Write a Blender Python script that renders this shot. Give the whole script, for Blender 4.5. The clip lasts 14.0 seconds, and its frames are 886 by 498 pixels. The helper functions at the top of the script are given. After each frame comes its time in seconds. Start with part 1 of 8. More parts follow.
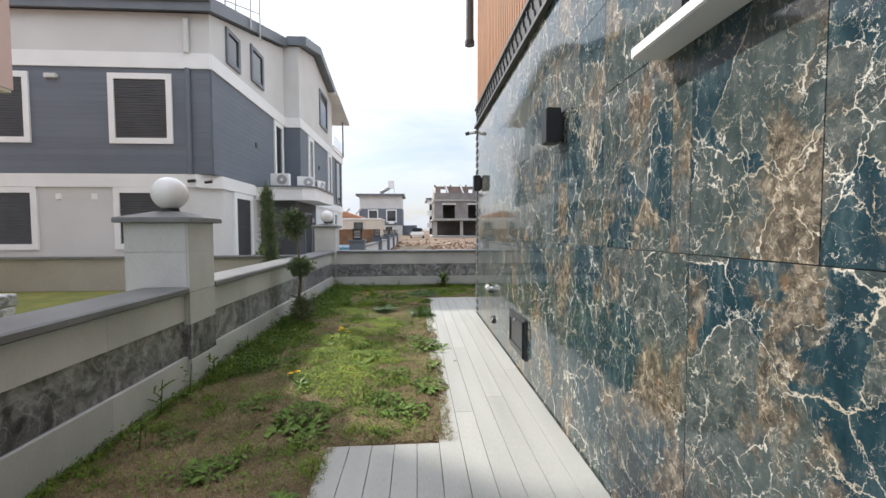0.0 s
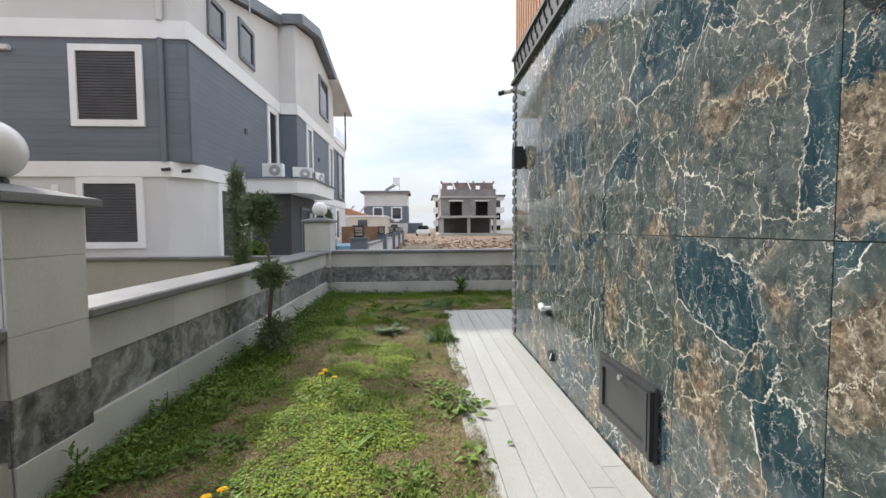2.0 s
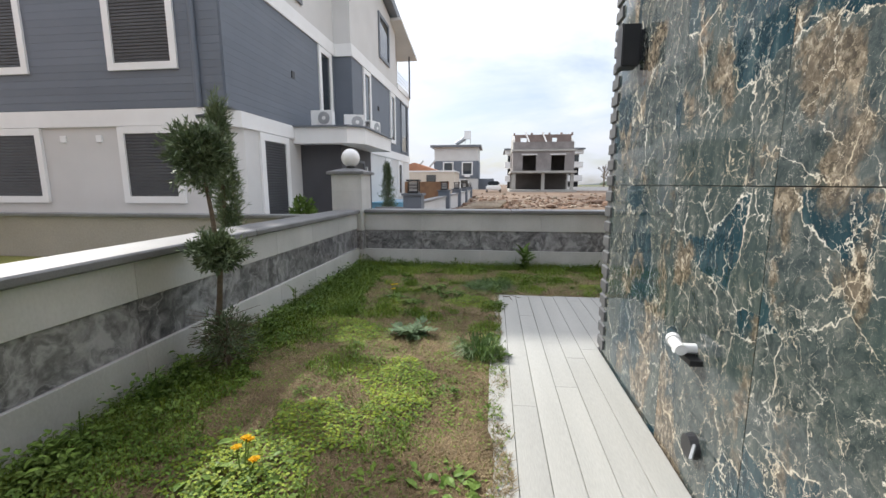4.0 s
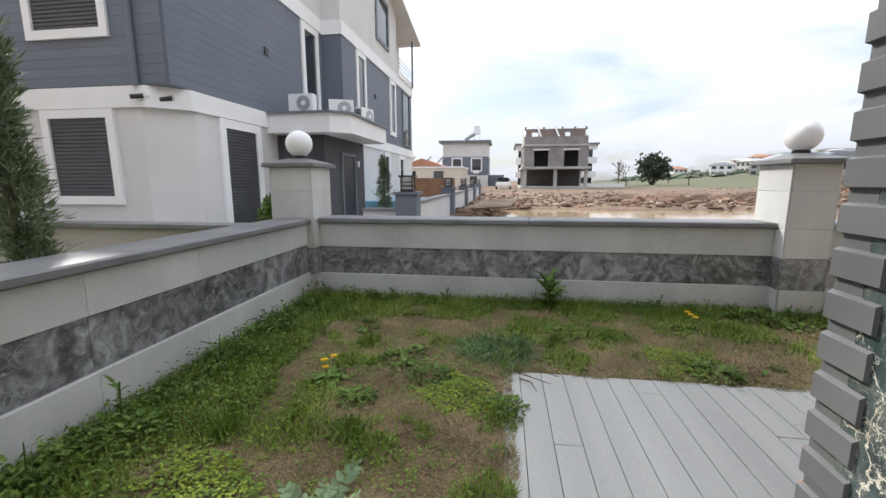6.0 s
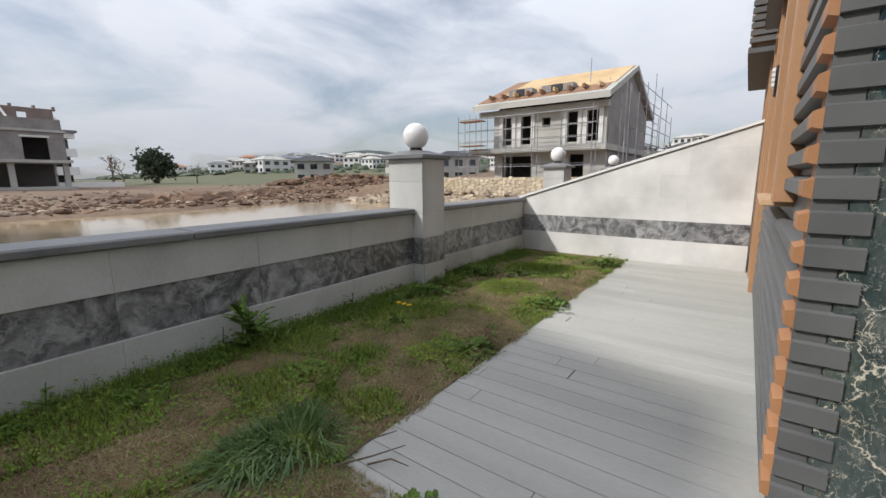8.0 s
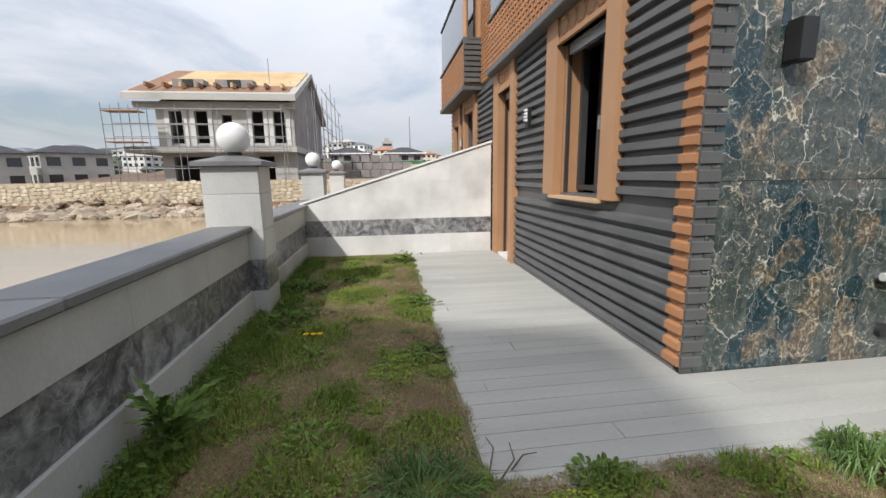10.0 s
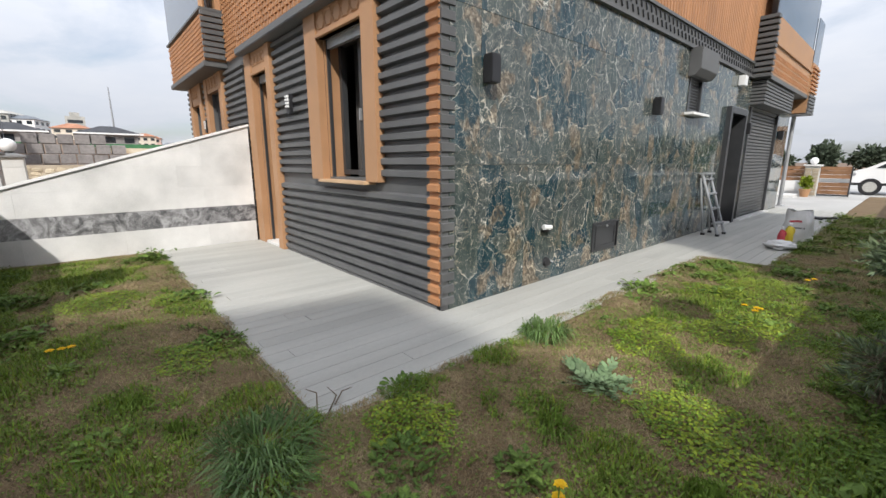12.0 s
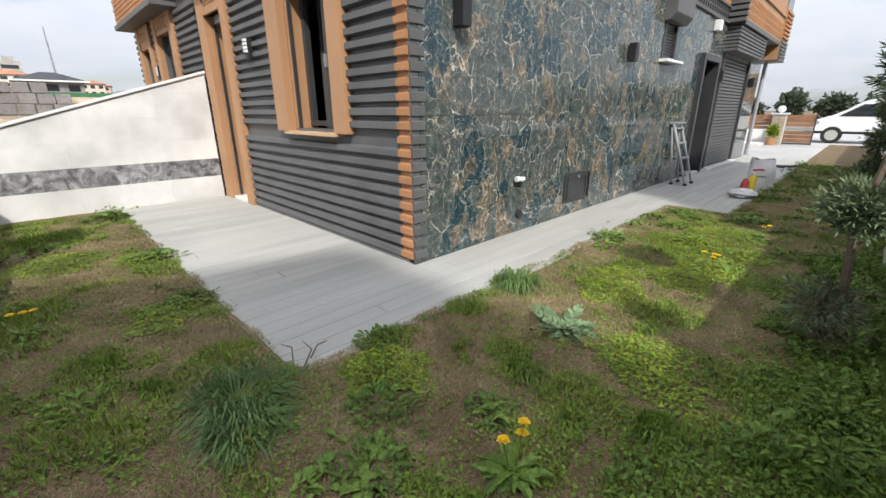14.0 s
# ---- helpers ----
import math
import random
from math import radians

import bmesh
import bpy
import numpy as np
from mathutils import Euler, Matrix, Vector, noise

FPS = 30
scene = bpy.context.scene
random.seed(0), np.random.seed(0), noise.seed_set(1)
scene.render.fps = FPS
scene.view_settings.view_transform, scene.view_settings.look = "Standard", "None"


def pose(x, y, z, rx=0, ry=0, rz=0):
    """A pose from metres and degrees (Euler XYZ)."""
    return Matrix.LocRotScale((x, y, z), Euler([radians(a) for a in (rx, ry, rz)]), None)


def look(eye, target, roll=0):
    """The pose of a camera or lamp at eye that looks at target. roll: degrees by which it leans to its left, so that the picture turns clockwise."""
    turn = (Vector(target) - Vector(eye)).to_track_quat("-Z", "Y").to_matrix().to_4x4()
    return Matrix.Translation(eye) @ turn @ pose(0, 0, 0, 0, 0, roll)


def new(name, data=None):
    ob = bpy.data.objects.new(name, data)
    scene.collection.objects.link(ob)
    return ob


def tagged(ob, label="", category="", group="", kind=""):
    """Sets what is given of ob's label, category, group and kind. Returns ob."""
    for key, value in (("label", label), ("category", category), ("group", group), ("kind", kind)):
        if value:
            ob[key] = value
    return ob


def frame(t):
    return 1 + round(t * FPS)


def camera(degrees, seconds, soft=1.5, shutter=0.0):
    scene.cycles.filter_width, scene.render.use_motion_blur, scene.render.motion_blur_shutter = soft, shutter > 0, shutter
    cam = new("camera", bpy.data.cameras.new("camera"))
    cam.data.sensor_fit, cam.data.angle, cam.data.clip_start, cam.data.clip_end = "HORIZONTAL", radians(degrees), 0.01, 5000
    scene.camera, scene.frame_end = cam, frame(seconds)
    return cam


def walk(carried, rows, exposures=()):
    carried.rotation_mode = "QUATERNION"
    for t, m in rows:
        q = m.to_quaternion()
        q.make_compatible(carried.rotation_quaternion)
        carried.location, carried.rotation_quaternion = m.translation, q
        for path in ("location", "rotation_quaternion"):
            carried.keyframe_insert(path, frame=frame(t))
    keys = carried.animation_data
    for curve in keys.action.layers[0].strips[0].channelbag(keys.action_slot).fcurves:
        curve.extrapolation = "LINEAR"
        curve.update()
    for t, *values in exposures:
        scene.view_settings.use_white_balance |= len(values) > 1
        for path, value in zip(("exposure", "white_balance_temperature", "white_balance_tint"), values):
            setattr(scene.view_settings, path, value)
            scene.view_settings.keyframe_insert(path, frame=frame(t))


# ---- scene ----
cam = camera(94.4, 14.0)
PATH = [
    (0, (0.117, 0.181, 1.404), (0.245, 2.175, 1.313), -0.2),
    (0.5, (0.061, 0.622, 1.402), (0.169, 2.617, 1.305), -0.2),
    (1, (-0.001, 1.074, 1.407), (0.111, 3.069, 1.314), 0.0),
    (1.5, (-0.024, 1.556, 1.4), (0.072, 3.552, 1.302), -0.4),
    (2, (-0.02, 2.003, 1.352), (0.083, 3.998, 1.251), -0.3),
    (2.5, (0.0, 2.46, 1.342), (0.089, 4.455, 1.233), -0.4),
    (3, (0.056, 2.864, 1.333), (0.115, 4.86, 1.216), -0.3),
    (3.5, (0.213, 3.317, 1.313), (0.077, 5.299, 1.089), -0.1),
    (3.7, (0.245, 3.522, 1.314), (0.042, 5.489, 1.015), 0.0),
    (5.8, (0.309, 5.793, 1.339), (0.003, 7.741, 1.009), -0.2),
    (6, (0.266, 5.964, 1.325), (-0.021, 7.916, 0.998), -0.1),
    (6.5, (0.07, 6.325, 1.278), (0.097, 8.299, 0.953), -0.2),
    (7, (-0.161, 6.674, 1.293), (0.447, 8.55, 0.965), -0.5),
    (7.5, (-0.463, 7.009, 1.269), (0.614, 8.662, 0.94), -0.4),
    (8, (-0.718, 7.35, 1.274), (0.87, 8.516, 0.928), -0.4),
    (10.5, (-1.316, 9.41, 1.407), (0.562, 8.823, 1.049), -0.7),
    (11, (-1.393, 9.511, 1.427), (0.339, 8.577, 1.067), -0.4),
    (11.5, (-1.495, 9.522, 1.371), (0.097, 8.367, 1.009), -0.3),
    (12, (-1.546, 9.51, 1.332), (-0.077, 8.217, 0.919), -0.0),
    (12.5, (-1.568, 9.507, 1.313), (-0.159, 8.194, 0.774), -0.3),
    (13, (-1.566, 9.501, 1.324), (-0.183, 8.192, 0.712), -0.4),
    (13.5, (-1.567, 9.503, 1.33), (-0.201, 8.188, 0.692), -0.3),
    (14, (-1.574, 9.488, 1.341), (-0.226, 8.154, 0.706), -0.2),
]
walk(cam, [(t, look(eye, target, roll)) for t, eye, target, roll in PATH],
     exposures=[(0.0, 0.54), (3.5, 0.53), (6.0, 0.60), (7.0, 0.24), (8.0, 0.0), (10.3, 0.10), (11.0, 0.16), (12.0, 0.22), (12.8, 0.33), (14.0, 0.35)])

# ---- world, sun ----
SUN = Vector((-0.80, 0.58, 0.845)).normalized()
world = bpy.data.worlds.new("world")
scene.world = world
world.use_nodes = True
wt = world.node_tree
wt.nodes.clear()


def wnode(kind, **values):
    n = wt.nodes.new(kind)
    for key, value in values.items():
        n.inputs[key].default_value = value
    return n


w_out = wnode("ShaderNodeOutputWorld")
w_back = wnode("ShaderNodeBackground", Strength=0.114)
w_sky = wnode("ShaderNodeTexSky")
w_sky.sky_type, w_sky.sun_disc = "NISHITA", False
w_sky.sun_elevation, w_sky.sun_rotation = math.asin(SUN.z), math.atan2(SUN.x, SUN.y)
w_sky.air_density, w_sky.dust_density = 1.0, 2.0
w_tc = wnode("ShaderNodeTexCoord")
w_sep = wnode("ShaderNodeSeparateXYZ")
w_up = wnode("ShaderNodeMath")
w_up.operation, w_up.inputs[1].default_value = "MAXIMUM", 0.0
w_add = wnode("ShaderNodeMath")
w_add.operation, w_add.inputs[1].default_value = "ADD", 0.22
w_div = wnode("ShaderNodeVectorMath")
w_div.operation = "DIVIDE"
w_com = wnode("ShaderNodeCombineXYZ")
w_noise = wnode("ShaderNodeTexNoise", Scale=1.1, Detail=7.0, Roughness=0.55, Distortion=0.4)
w_ramp = wnode("ShaderNodeValToRGB")
w_ramp.color_ramp.elements[0].position, w_ramp.color_ramp.elements[1].position = 0.35, 0.56
w_ramp.color_ramp.elements[0].color = (0.30, 0.30, 0.30, 1)
w_ramp.color_ramp.elements[1].color = (0.97, 0.97, 0.97, 1)
w_shade = wnode("ShaderNodeTexNoise", Scale=2.3, Detail=5.0, Roughness=0.6)
w_cloud = wnode("ShaderNodeMixRGB")
w_cloud.inputs[1].default_value, w_cloud.inputs[2].default_value = (7.3, 7.9, 9.1, 1), (9.3, 9.5, 10.1, 1)
w_mix = wnode("ShaderNodeMixRGB")
w_rise = wnode("ShaderNodeMath")
w_rise.operation, w_rise.inputs[1].default_value, w_rise.inputs[2].default_value = "MULTIPLY_ADD", 1.05, 0.56
w_lit = wnode("ShaderNodeVectorMath")
w_lit.operation = "SCALE"
link = wt.links.new
link(w_tc.outputs["Generated"], w_sep.inputs[0])
link(w_sep.outputs["Z"], w_up.inputs[0])
link(w_up.outputs[0], w_add.inputs[0])
for k in range(3):
    link(w_add.outputs[0], w_com.inputs[k])
link(w_tc.outputs["Generated"], w_div.inputs[0])
link(w_com.outputs[0], w_div.inputs[1])
link(w_div.outputs[0], w_noise.inputs["Vector"])
link(w_div.outputs[0], w_shade.inputs["Vector"])
link(w_noise.outputs["Fac"], w_ramp.inputs[0])
link(w_shade.outputs["Fac"], w_cloud.inputs[0])
link(w_ramp.outputs[0], w_mix.inputs[0])
link(w_sky.outputs[0], w_mix.inputs[1])
link(w_up.outputs[0], w_rise.inputs[0])
link(w_cloud.outputs[0], w_lit.inputs[0])
link(w_rise.outputs[0], w_lit.inputs["Scale"])
link(w_lit.outputs[0], w_mix.inputs[2])
link(w_mix.outputs[0], w_back.inputs[0])
link(w_back.outputs[0], w_out.inputs[0])

sun = new("sun", bpy.data.lights.new("sun", "SUN"))
sun.data.energy, sun.data.angle, sun.data.color = 3.45, radians(1.6), (1.0, 0.965, 0.91)
sun.matrix_world = look(SUN * 50, (0, 0, 0))

# ---- materials ----


def mat(name, a, b, scale=2.0, rough=0.7, bump=0.2, grain=60.0, grain_mix=0.25, metal=0.0, jitter=0.0, stretch=(1, 1, 1), island=False, spec=0.5):
    """Two colours mixed by a broad noise, a fine grain over it, relief from the grain; jitter: each piece a little lighter or darker."""
    m = bpy.data.materials.new(name)
    m.use_nodes = True
    t = m.node_tree
    p = t.nodes["Principled BSDF"]
    geo = t.nodes.new("ShaderNodeNewGeometry")
    sc = t.nodes.new("ShaderNodeVectorMath")
    sc.operation, sc.inputs[1].default_value = "MULTIPLY", stretch
    t.links.new(geo.outputs["Position"], sc.inputs[0])
    n1, n2 = t.nodes.new("ShaderNodeTexNoise"), t.nodes.new("ShaderNodeTexNoise")
    n1.inputs["Scale"].default_value, n1.inputs["Detail"].default_value = scale, 5.0
    n2.inputs["Scale"].default_value, n2.inputs["Detail"].default_value = grain, 3.0
    t.links.new(sc.outputs[0], n1.inputs["Vector"])
    t.links.new(sc.outputs[0], n2.inputs["Vector"])
    r = t.nodes.new("ShaderNodeValToRGB")
    r.color_ramp.elements[0].position, r.color_ramp.elements[1].position = 0.32, 0.68
    r.color_ramp.elements[0].color, r.color_ramp.elements[1].color = (*a, 1), (*b, 1)
    t.links.new(n1.outputs["Fac"], r.inputs[0])
    g = t.nodes.new("ShaderNodeMixRGB")
    g.blend_type, g.inputs[0].default_value = "OVERLAY", grain_mix
    t.links.new(r.outputs[0], g.inputs[1])
    t.links.new(n2.outputs["Fac"], g.inputs[2])
    last = g.outputs[0]
    if jitter:
        if island:
            rnd = geo.outputs["Random Per Island"]
        else:
            rnd = t.nodes.new("ShaderNodeObjectInfo").outputs["Random"]
        mr = t.nodes.new("ShaderNodeMapRange")
        mr.inputs["To Min"].default_value, mr.inputs["To Max"].default_value = 1 - jitter, 1 + jitter
        t.links.new(rnd, mr.inputs["Value"])
        hs = t.nodes.new("ShaderNodeHueSaturation")
        t.links.new(mr.outputs[0], hs.inputs["Value"])
        t.links.new(last, hs.inputs["Color"])
        last = hs.outputs[0]
    t.links.new(last, p.inputs["Base Color"])
    mr2 = t.nodes.new("ShaderNodeMapRange")
    mr2.inputs["To Min"].default_value, mr2.inputs["To Max"].default_value = max(0.02, rough - 0.1), min(1, rough + 0.1)
    t.links.new(n1.outputs["Fac"], mr2.inputs["Value"])
    t.links.new(mr2.outputs[0], p.inputs["Roughness"])
    p.inputs["Metallic"].default_value = metal
    p.inputs["Specular IOR Level"].default_value = spec
    if bump:
        bp = t.nodes.new("ShaderNodeBump")
        bp.inputs["Strength"].default_value, bp.inputs["Distance"].default_value = bump, 0.01
        t.links.new(n2.outputs["Fac"], bp.inputs["Height"])
        t.links.new(bp.outputs[0], p.inputs["Normal"])
    return m


def veined(name, cols, vein, scale, vein_scale, rough, piece=True, vein_width=0.03, warp=0.6, vein_mix=0.9, cell=0.45):
    """Polished stone: blotches of several colours, cut by a net of pale veins; each slab has its own part of the pattern."""
    m = bpy.data.materials.new(name)
    m.use_nodes = True
    t = m.node_tree
    L = t.links.new
    p = t.nodes["Principled BSDF"]
    geo = t.nodes.new("ShaderNodeNewGeometry")
    src = geo.outputs["Position"]
    if piece:
        oi = t.nodes.new("ShaderNodeObjectInfo")
        mu = t.nodes.new("ShaderNodeMath")
        mu.operation, mu.inputs[1].default_value = "MULTIPLY", 37.0
        L(oi.outputs["Random"], mu.inputs[0])
        ad = t.nodes.new("ShaderNodeVectorMath")
        L(src, ad.inputs[0])
        L(mu.outputs[0], ad.inputs[1])
        src = ad.outputs[0]
    wn = t.nodes.new("ShaderNodeTexNoise")
    wn.inputs["Scale"].default_value, wn.inputs["Detail"].default_value = scale * 1.6, 6.0
    L(src, wn.inputs["Vector"])
    sub = t.nodes.new("ShaderNodeVectorMath")
    sub.operation, sub.inputs[1].default_value = "SUBTRACT", (0.5, 0.5, 0.5)
    L(wn.outputs["Color"], sub.inputs[0])
    sca = t.nodes.new("ShaderNodeVectorMath")
    sca.operation, sca.inputs["Scale"].default_value = "SCALE", warp
    L(sub.outputs[0], sca.inputs[0])
    wp = t.nodes.new("ShaderNodeVectorMath")
    L(src, wp.inputs[0])
    L(sca.outputs[0], wp.inputs[1])
    vo = t.nodes.new("ShaderNodeTexVoronoi")
    vo.inputs["Scale"].default_value = scale
    L(wp.outputs[0], vo.inputs["Vector"])
    sx = t.nodes.new("ShaderNodeSeparateColor")
    L(vo.outputs["Color"], sx.inputs[0])
    fine = t.nodes.new("ShaderNodeTexNoise")
    fine.inputs["Scale"].default_value, fine.inputs["Detail"].default_value = scale * 6, 8.0
    L(wp.outputs[0], fine.inputs["Vector"])
    mixv = t.nodes.new("ShaderNodeMath")
    mixv.operation, mixv.inputs[1].default_value = "MULTIPLY_ADD", 0.95
    L(fine.outputs["Fac"], mixv.inputs[0])
    half = t.nodes.new("ShaderNodeMath")
    half.operation, half.inputs[1].default_value, half.inputs[2].default_value = "MULTIPLY_ADD", cell, 0.01 - cell * 0.35
    L(sx.outputs[0], half.inputs[0])
    L(half.outputs[0], mixv.inputs[2])
    r = t.nodes.new("ShaderNodeValToRGB")
    while len(r.color_ramp.elements) < len(cols):
        r.color_ramp.elements.new(0.5)
    for k, (pos, c) in enumerate(cols):
        r.color_ramp.elements[k].position, r.color_ramp.elements[k].color = pos, (*c, 1)
    L(mixv.outputs[0], r.inputs[0])
    last = r.outputs[0]
    for k, (vs, width, amount) in enumerate(((vein_scale, vein_width, vein_mix), (vein_scale * 2.7, vein_width * 1.6, vein_mix * 0.6))):
        ve = t.nodes.new("ShaderNodeTexVoronoi")
        ve.feature = "DISTANCE_TO_EDGE"
        ve.inputs["Scale"].default_value = vs
        L(wp.outputs[0], ve.inputs["Vector"])
        brk = t.nodes.new("ShaderNodeTexNoise")
        brk.inputs["Scale"].default_value, brk.inputs["Detail"].default_value = vs * 0.9, 4.0
        L(src, brk.inputs["Vector"])
        wd = t.nodes.new("ShaderNodeMapRange")
        wd.inputs["From Min"].default_value, wd.inputs["From Max"].default_value = 0.42, 0.62
        wd.inputs["To Min"].default_value, wd.inputs["To Max"].default_value = 0.001, width
        L(brk.outputs["Fac"], wd.inputs["Value"])
        cut = t.nodes.new("ShaderNodeMapRange")
        cut.inputs["From Min"].default_value = 0.0
        cut.inputs["To Min"].default_value, cut.inputs["To Max"].default_value = amount, 0.0
        L(ve.outputs["Distance"], cut.inputs["Value"])
        L(wd.outputs[0], cut.inputs["From Max"])
        mx = t.nodes.new("ShaderNodeMixRGB")
        mx.inputs[2].default_value = (*vein, 1)
        L(cut.outputs[0], mx.inputs[0])
        L(last, mx.inputs[1])
        last = mx.outputs[0]
    L(last, p.inputs["Base Color"])
    p.inputs["Roughness"].default_value = rough
    return m


def green_marble():
    """Polished breccia: grey-green crackle, a few smooth blue-green patches, brown crushed zones, pale broken veins; each slab differs."""
    m = bpy.data.materials.new("green_marble")
    m.use_nodes = True
    t = m.node_tree
    L, N = t.links.new, t.nodes.new
    p = t.nodes["Principled BSDF"]
    geo, oi = N("ShaderNodeNewGeometry"), N("ShaderNodeObjectInfo")

    def vec(op, a, b):
        n = N("ShaderNodeVectorMath")
        n.operation = op
        for k, v in enumerate((a, b)):
            if isinstance(v, tuple):
                n.inputs[k].default_value = v
            else:
                L(v, n.inputs[k])
        return n.outputs[0]

    def fog(src, scale, detail=4.0, rough=0.55):
        n = N("ShaderNodeTexNoise")
        n.inputs["Scale"].default_value, n.inputs["Detail"].default_value, n.inputs["Roughness"].default_value = scale, detail, rough
        L(src, n.inputs["Vector"])
        return n

    def remap(v, a, b, c, d):
        n = N("ShaderNodeMapRange")
        for k, x in zip(("From Min", "From Max", "To Min", "To Max"), (a, b, c, d)):
            n.inputs[k].default_value = x
        L(v, n.inputs["Value"])
        return n

    def ramp(v, stops):
        r = N("ShaderNodeValToRGB")
        while len(r.color_ramp.elements) < len(stops):
            r.color_ramp.elements.new(0.5)
        for k, (pos, c) in enumerate(stops):
            r.color_ramp.elements[k].position, r.color_ramp.elements[k].color = pos, (*c, 1)
        L(v, r.inputs[0])
        return r.outputs[0]

    def mix(f, a, b):
        n = N("ShaderNodeMixRGB")
        L(f, n.inputs[0])
        for k, v in ((1, a), (2, b)):
            if isinstance(v, tuple):
                n.inputs[k].default_value = (*v, 1)
            else:
                L(v, n.inputs[k])
        return n.outputs[0]

    mul = N("ShaderNodeMath")
    mul.operation, mul.inputs[1].default_value = "MULTIPLY", 41.0
    L(oi.outputs["Random"], mul.inputs[0])
    src = vec("ADD", vec("MULTIPLY", geo.outputs["Position"], (1.0, 1.0, 0.86)), mul.outputs[0])
    bend = vec("MULTIPLY", vec("SUBTRACT", fog(src, 4.0, 6.0, 0.6).outputs["Color"], (0.5, 0.5, 0.5)), (0.30, 0.30, 0.30))
    warped = vec("ADD", src, bend)
    small = vec("ADD", src, vec("MULTIPLY", bend, (0.35, 0.35, 0.35)))
    fine = vec("ADD", src, vec("MULTIPLY", vec("SUBTRACT", fog(src, 22.0, 5.0, 0.65).outputs["Color"], (0.5, 0.5, 0.5)), (0.085, 0.085, 0.085)))
    gentle = vec("ADD", vec("ADD", src, vec("MULTIPLY", bend, (0.62, 0.62, 0.62))), vec("MULTIPLY", vec("SUBTRACT", fog(src, 18.0, 5.0, 0.65).outputs["Color"], (0.5, 0.5, 0.5)), (0.06, 0.06, 0.06)))
    # grey-brown mottled ground
    base = ramp(fog(warped, 14.0, 13.0, 0.80).outputs["Fac"], ((0.27, (0.012, 0.019, 0.021)), (0.41, (0.034, 0.047, 0.049)), (0.52, (0.068, 0.084, 0.082)), (0.61, (0.125, 0.135, 0.122)), (0.70, (0.32, 0.30, 0.25))))
    # smooth blue-green patches with sharp sides, streaked along the slab
    cells = N("ShaderNodeTexVoronoi")
    cells.inputs["Scale"].default_value = 2.9
    L(gentle, cells.inputs["Vector"])
    sep = N("ShaderNodeSeparateColor")
    L(cells.outputs["Color"], sep.inputs[0])
    streak = fog(vec("MULTIPLY", src, (5.0, 5.0, 2.0)), 3.0, 10.0, 0.70).outputs["Fac"]
    deep = ramp(streak, ((0.3, (0.008, 0.024, 0.034)), (0.5, (0.017, 0.043, 0.056)), (0.61, (0.038, 0.072, 0.082)), (0.72, (0.13, 0.155, 0.15))))
    soft = ramp(streak, ((0.3, (0.024, 0.038, 0.038)), (0.5, (0.050, 0.070, 0.068)), (0.61, (0.095, 0.11, 0.10)), (0.72, (0.20, 0.20, 0.17))))
    col = mix(remap(sep.outputs[0], 0.64, 0.66, 0.85, 0.0).outputs[0], base, soft)
    col = mix(remap(sep.outputs[0], 0.33, 0.345, 0.95, 0.0).outputs[0], col, deep)
    # crushed brown zones with pale chips and rusty spots
    chips = N("ShaderNodeTexVoronoi")
    chips.inputs["Scale"].default_value = 38.0
    L(fine, chips.inputs["Vector"])
    chip_sep = N("ShaderNodeSeparateColor")
    L(chips.outputs["Color"], chip_sep.inputs[0])
    crushed = ramp(chip_sep.outputs[1], ((0.0, (0.024, 0.024, 0.020)), (0.3, (0.066, 0.058, 0.048)), (0.6, (0.105, 0.088, 0.069)), (0.85, (0.20, 0.165, 0.125)), (1.0, (0.44, 0.37, 0.28))))
    grit = ramp(fog(small, 30.0, 8.0, 0.78).outputs["Fac"], ((0.34, (0.020, 0.020, 0.016)), (0.46, (0.085, 0.068, 0.048)), (0.55, (0.20, 0.165, 0.115)), (0.66, (0.62, 0.55, 0.44))))
    half = N("ShaderNodeMixRGB")
    half.inputs[0].default_value = 0.55
    L(crushed, half.inputs[1])
    L(grit, half.inputs[2])
    rust = mix(remap(fog(small, 7.0, 3.0, 0.5).outputs["Fac"], 0.65, 0.70, 0.0, 0.30).outputs[0], half.outputs[0], (0.26, 0.145, 0.065))
    zone = fog(vec("ADD", src, vec("MULTIPLY", bend, (0.9, 0.9, 0.9))), 2.5, 6.0, 0.60)
    col = mix(remap(zone.outputs["Fac"], 0.540, 0.595, 0.0, 0.96).outputs[0], col, rust)
    # pale veins: bold ones round the patches, finer nets within
    for scale, width, amount, lo, hi, path in ((2.9, 0.018, 1.0, 0.44, 0.66, gentle), (5.2, 0.019, 1.0, 0.46, 0.64, fine), (11.0, 0.028, 0.85, 0.49, 0.66, fine), (26.0, 0.05, 0.42, 0.49, 0.64, fine)):
        edge = N("ShaderNodeTexVoronoi")
        edge.feature = "DISTANCE_TO_EDGE"
        edge.inputs["Scale"].default_value = scale
        L(path, edge.inputs["Vector"])
        wide = remap(fog(src, 3.0 + scale * 0.9, 6.0, 0.68).outputs["Fac"], lo, hi, 0.0006, width)
        cut = remap(edge.outputs["Distance"], 0.0, 1.0, amount, 0.0)
        L(wide.outputs[0], cut.inputs["From Max"])
        tone = ramp(fog(src, 5.0, 3.0).outputs["Fac"], ((0.38, (0.74, 0.71, 0.62)), (0.6, (0.58, 0.50, 0.37))))
        col = mix(cut.outputs[0], col, tone)
    L(col, p.inputs["Base Color"])
    p.inputs["Roughness"].default_value = 0.06
    return m


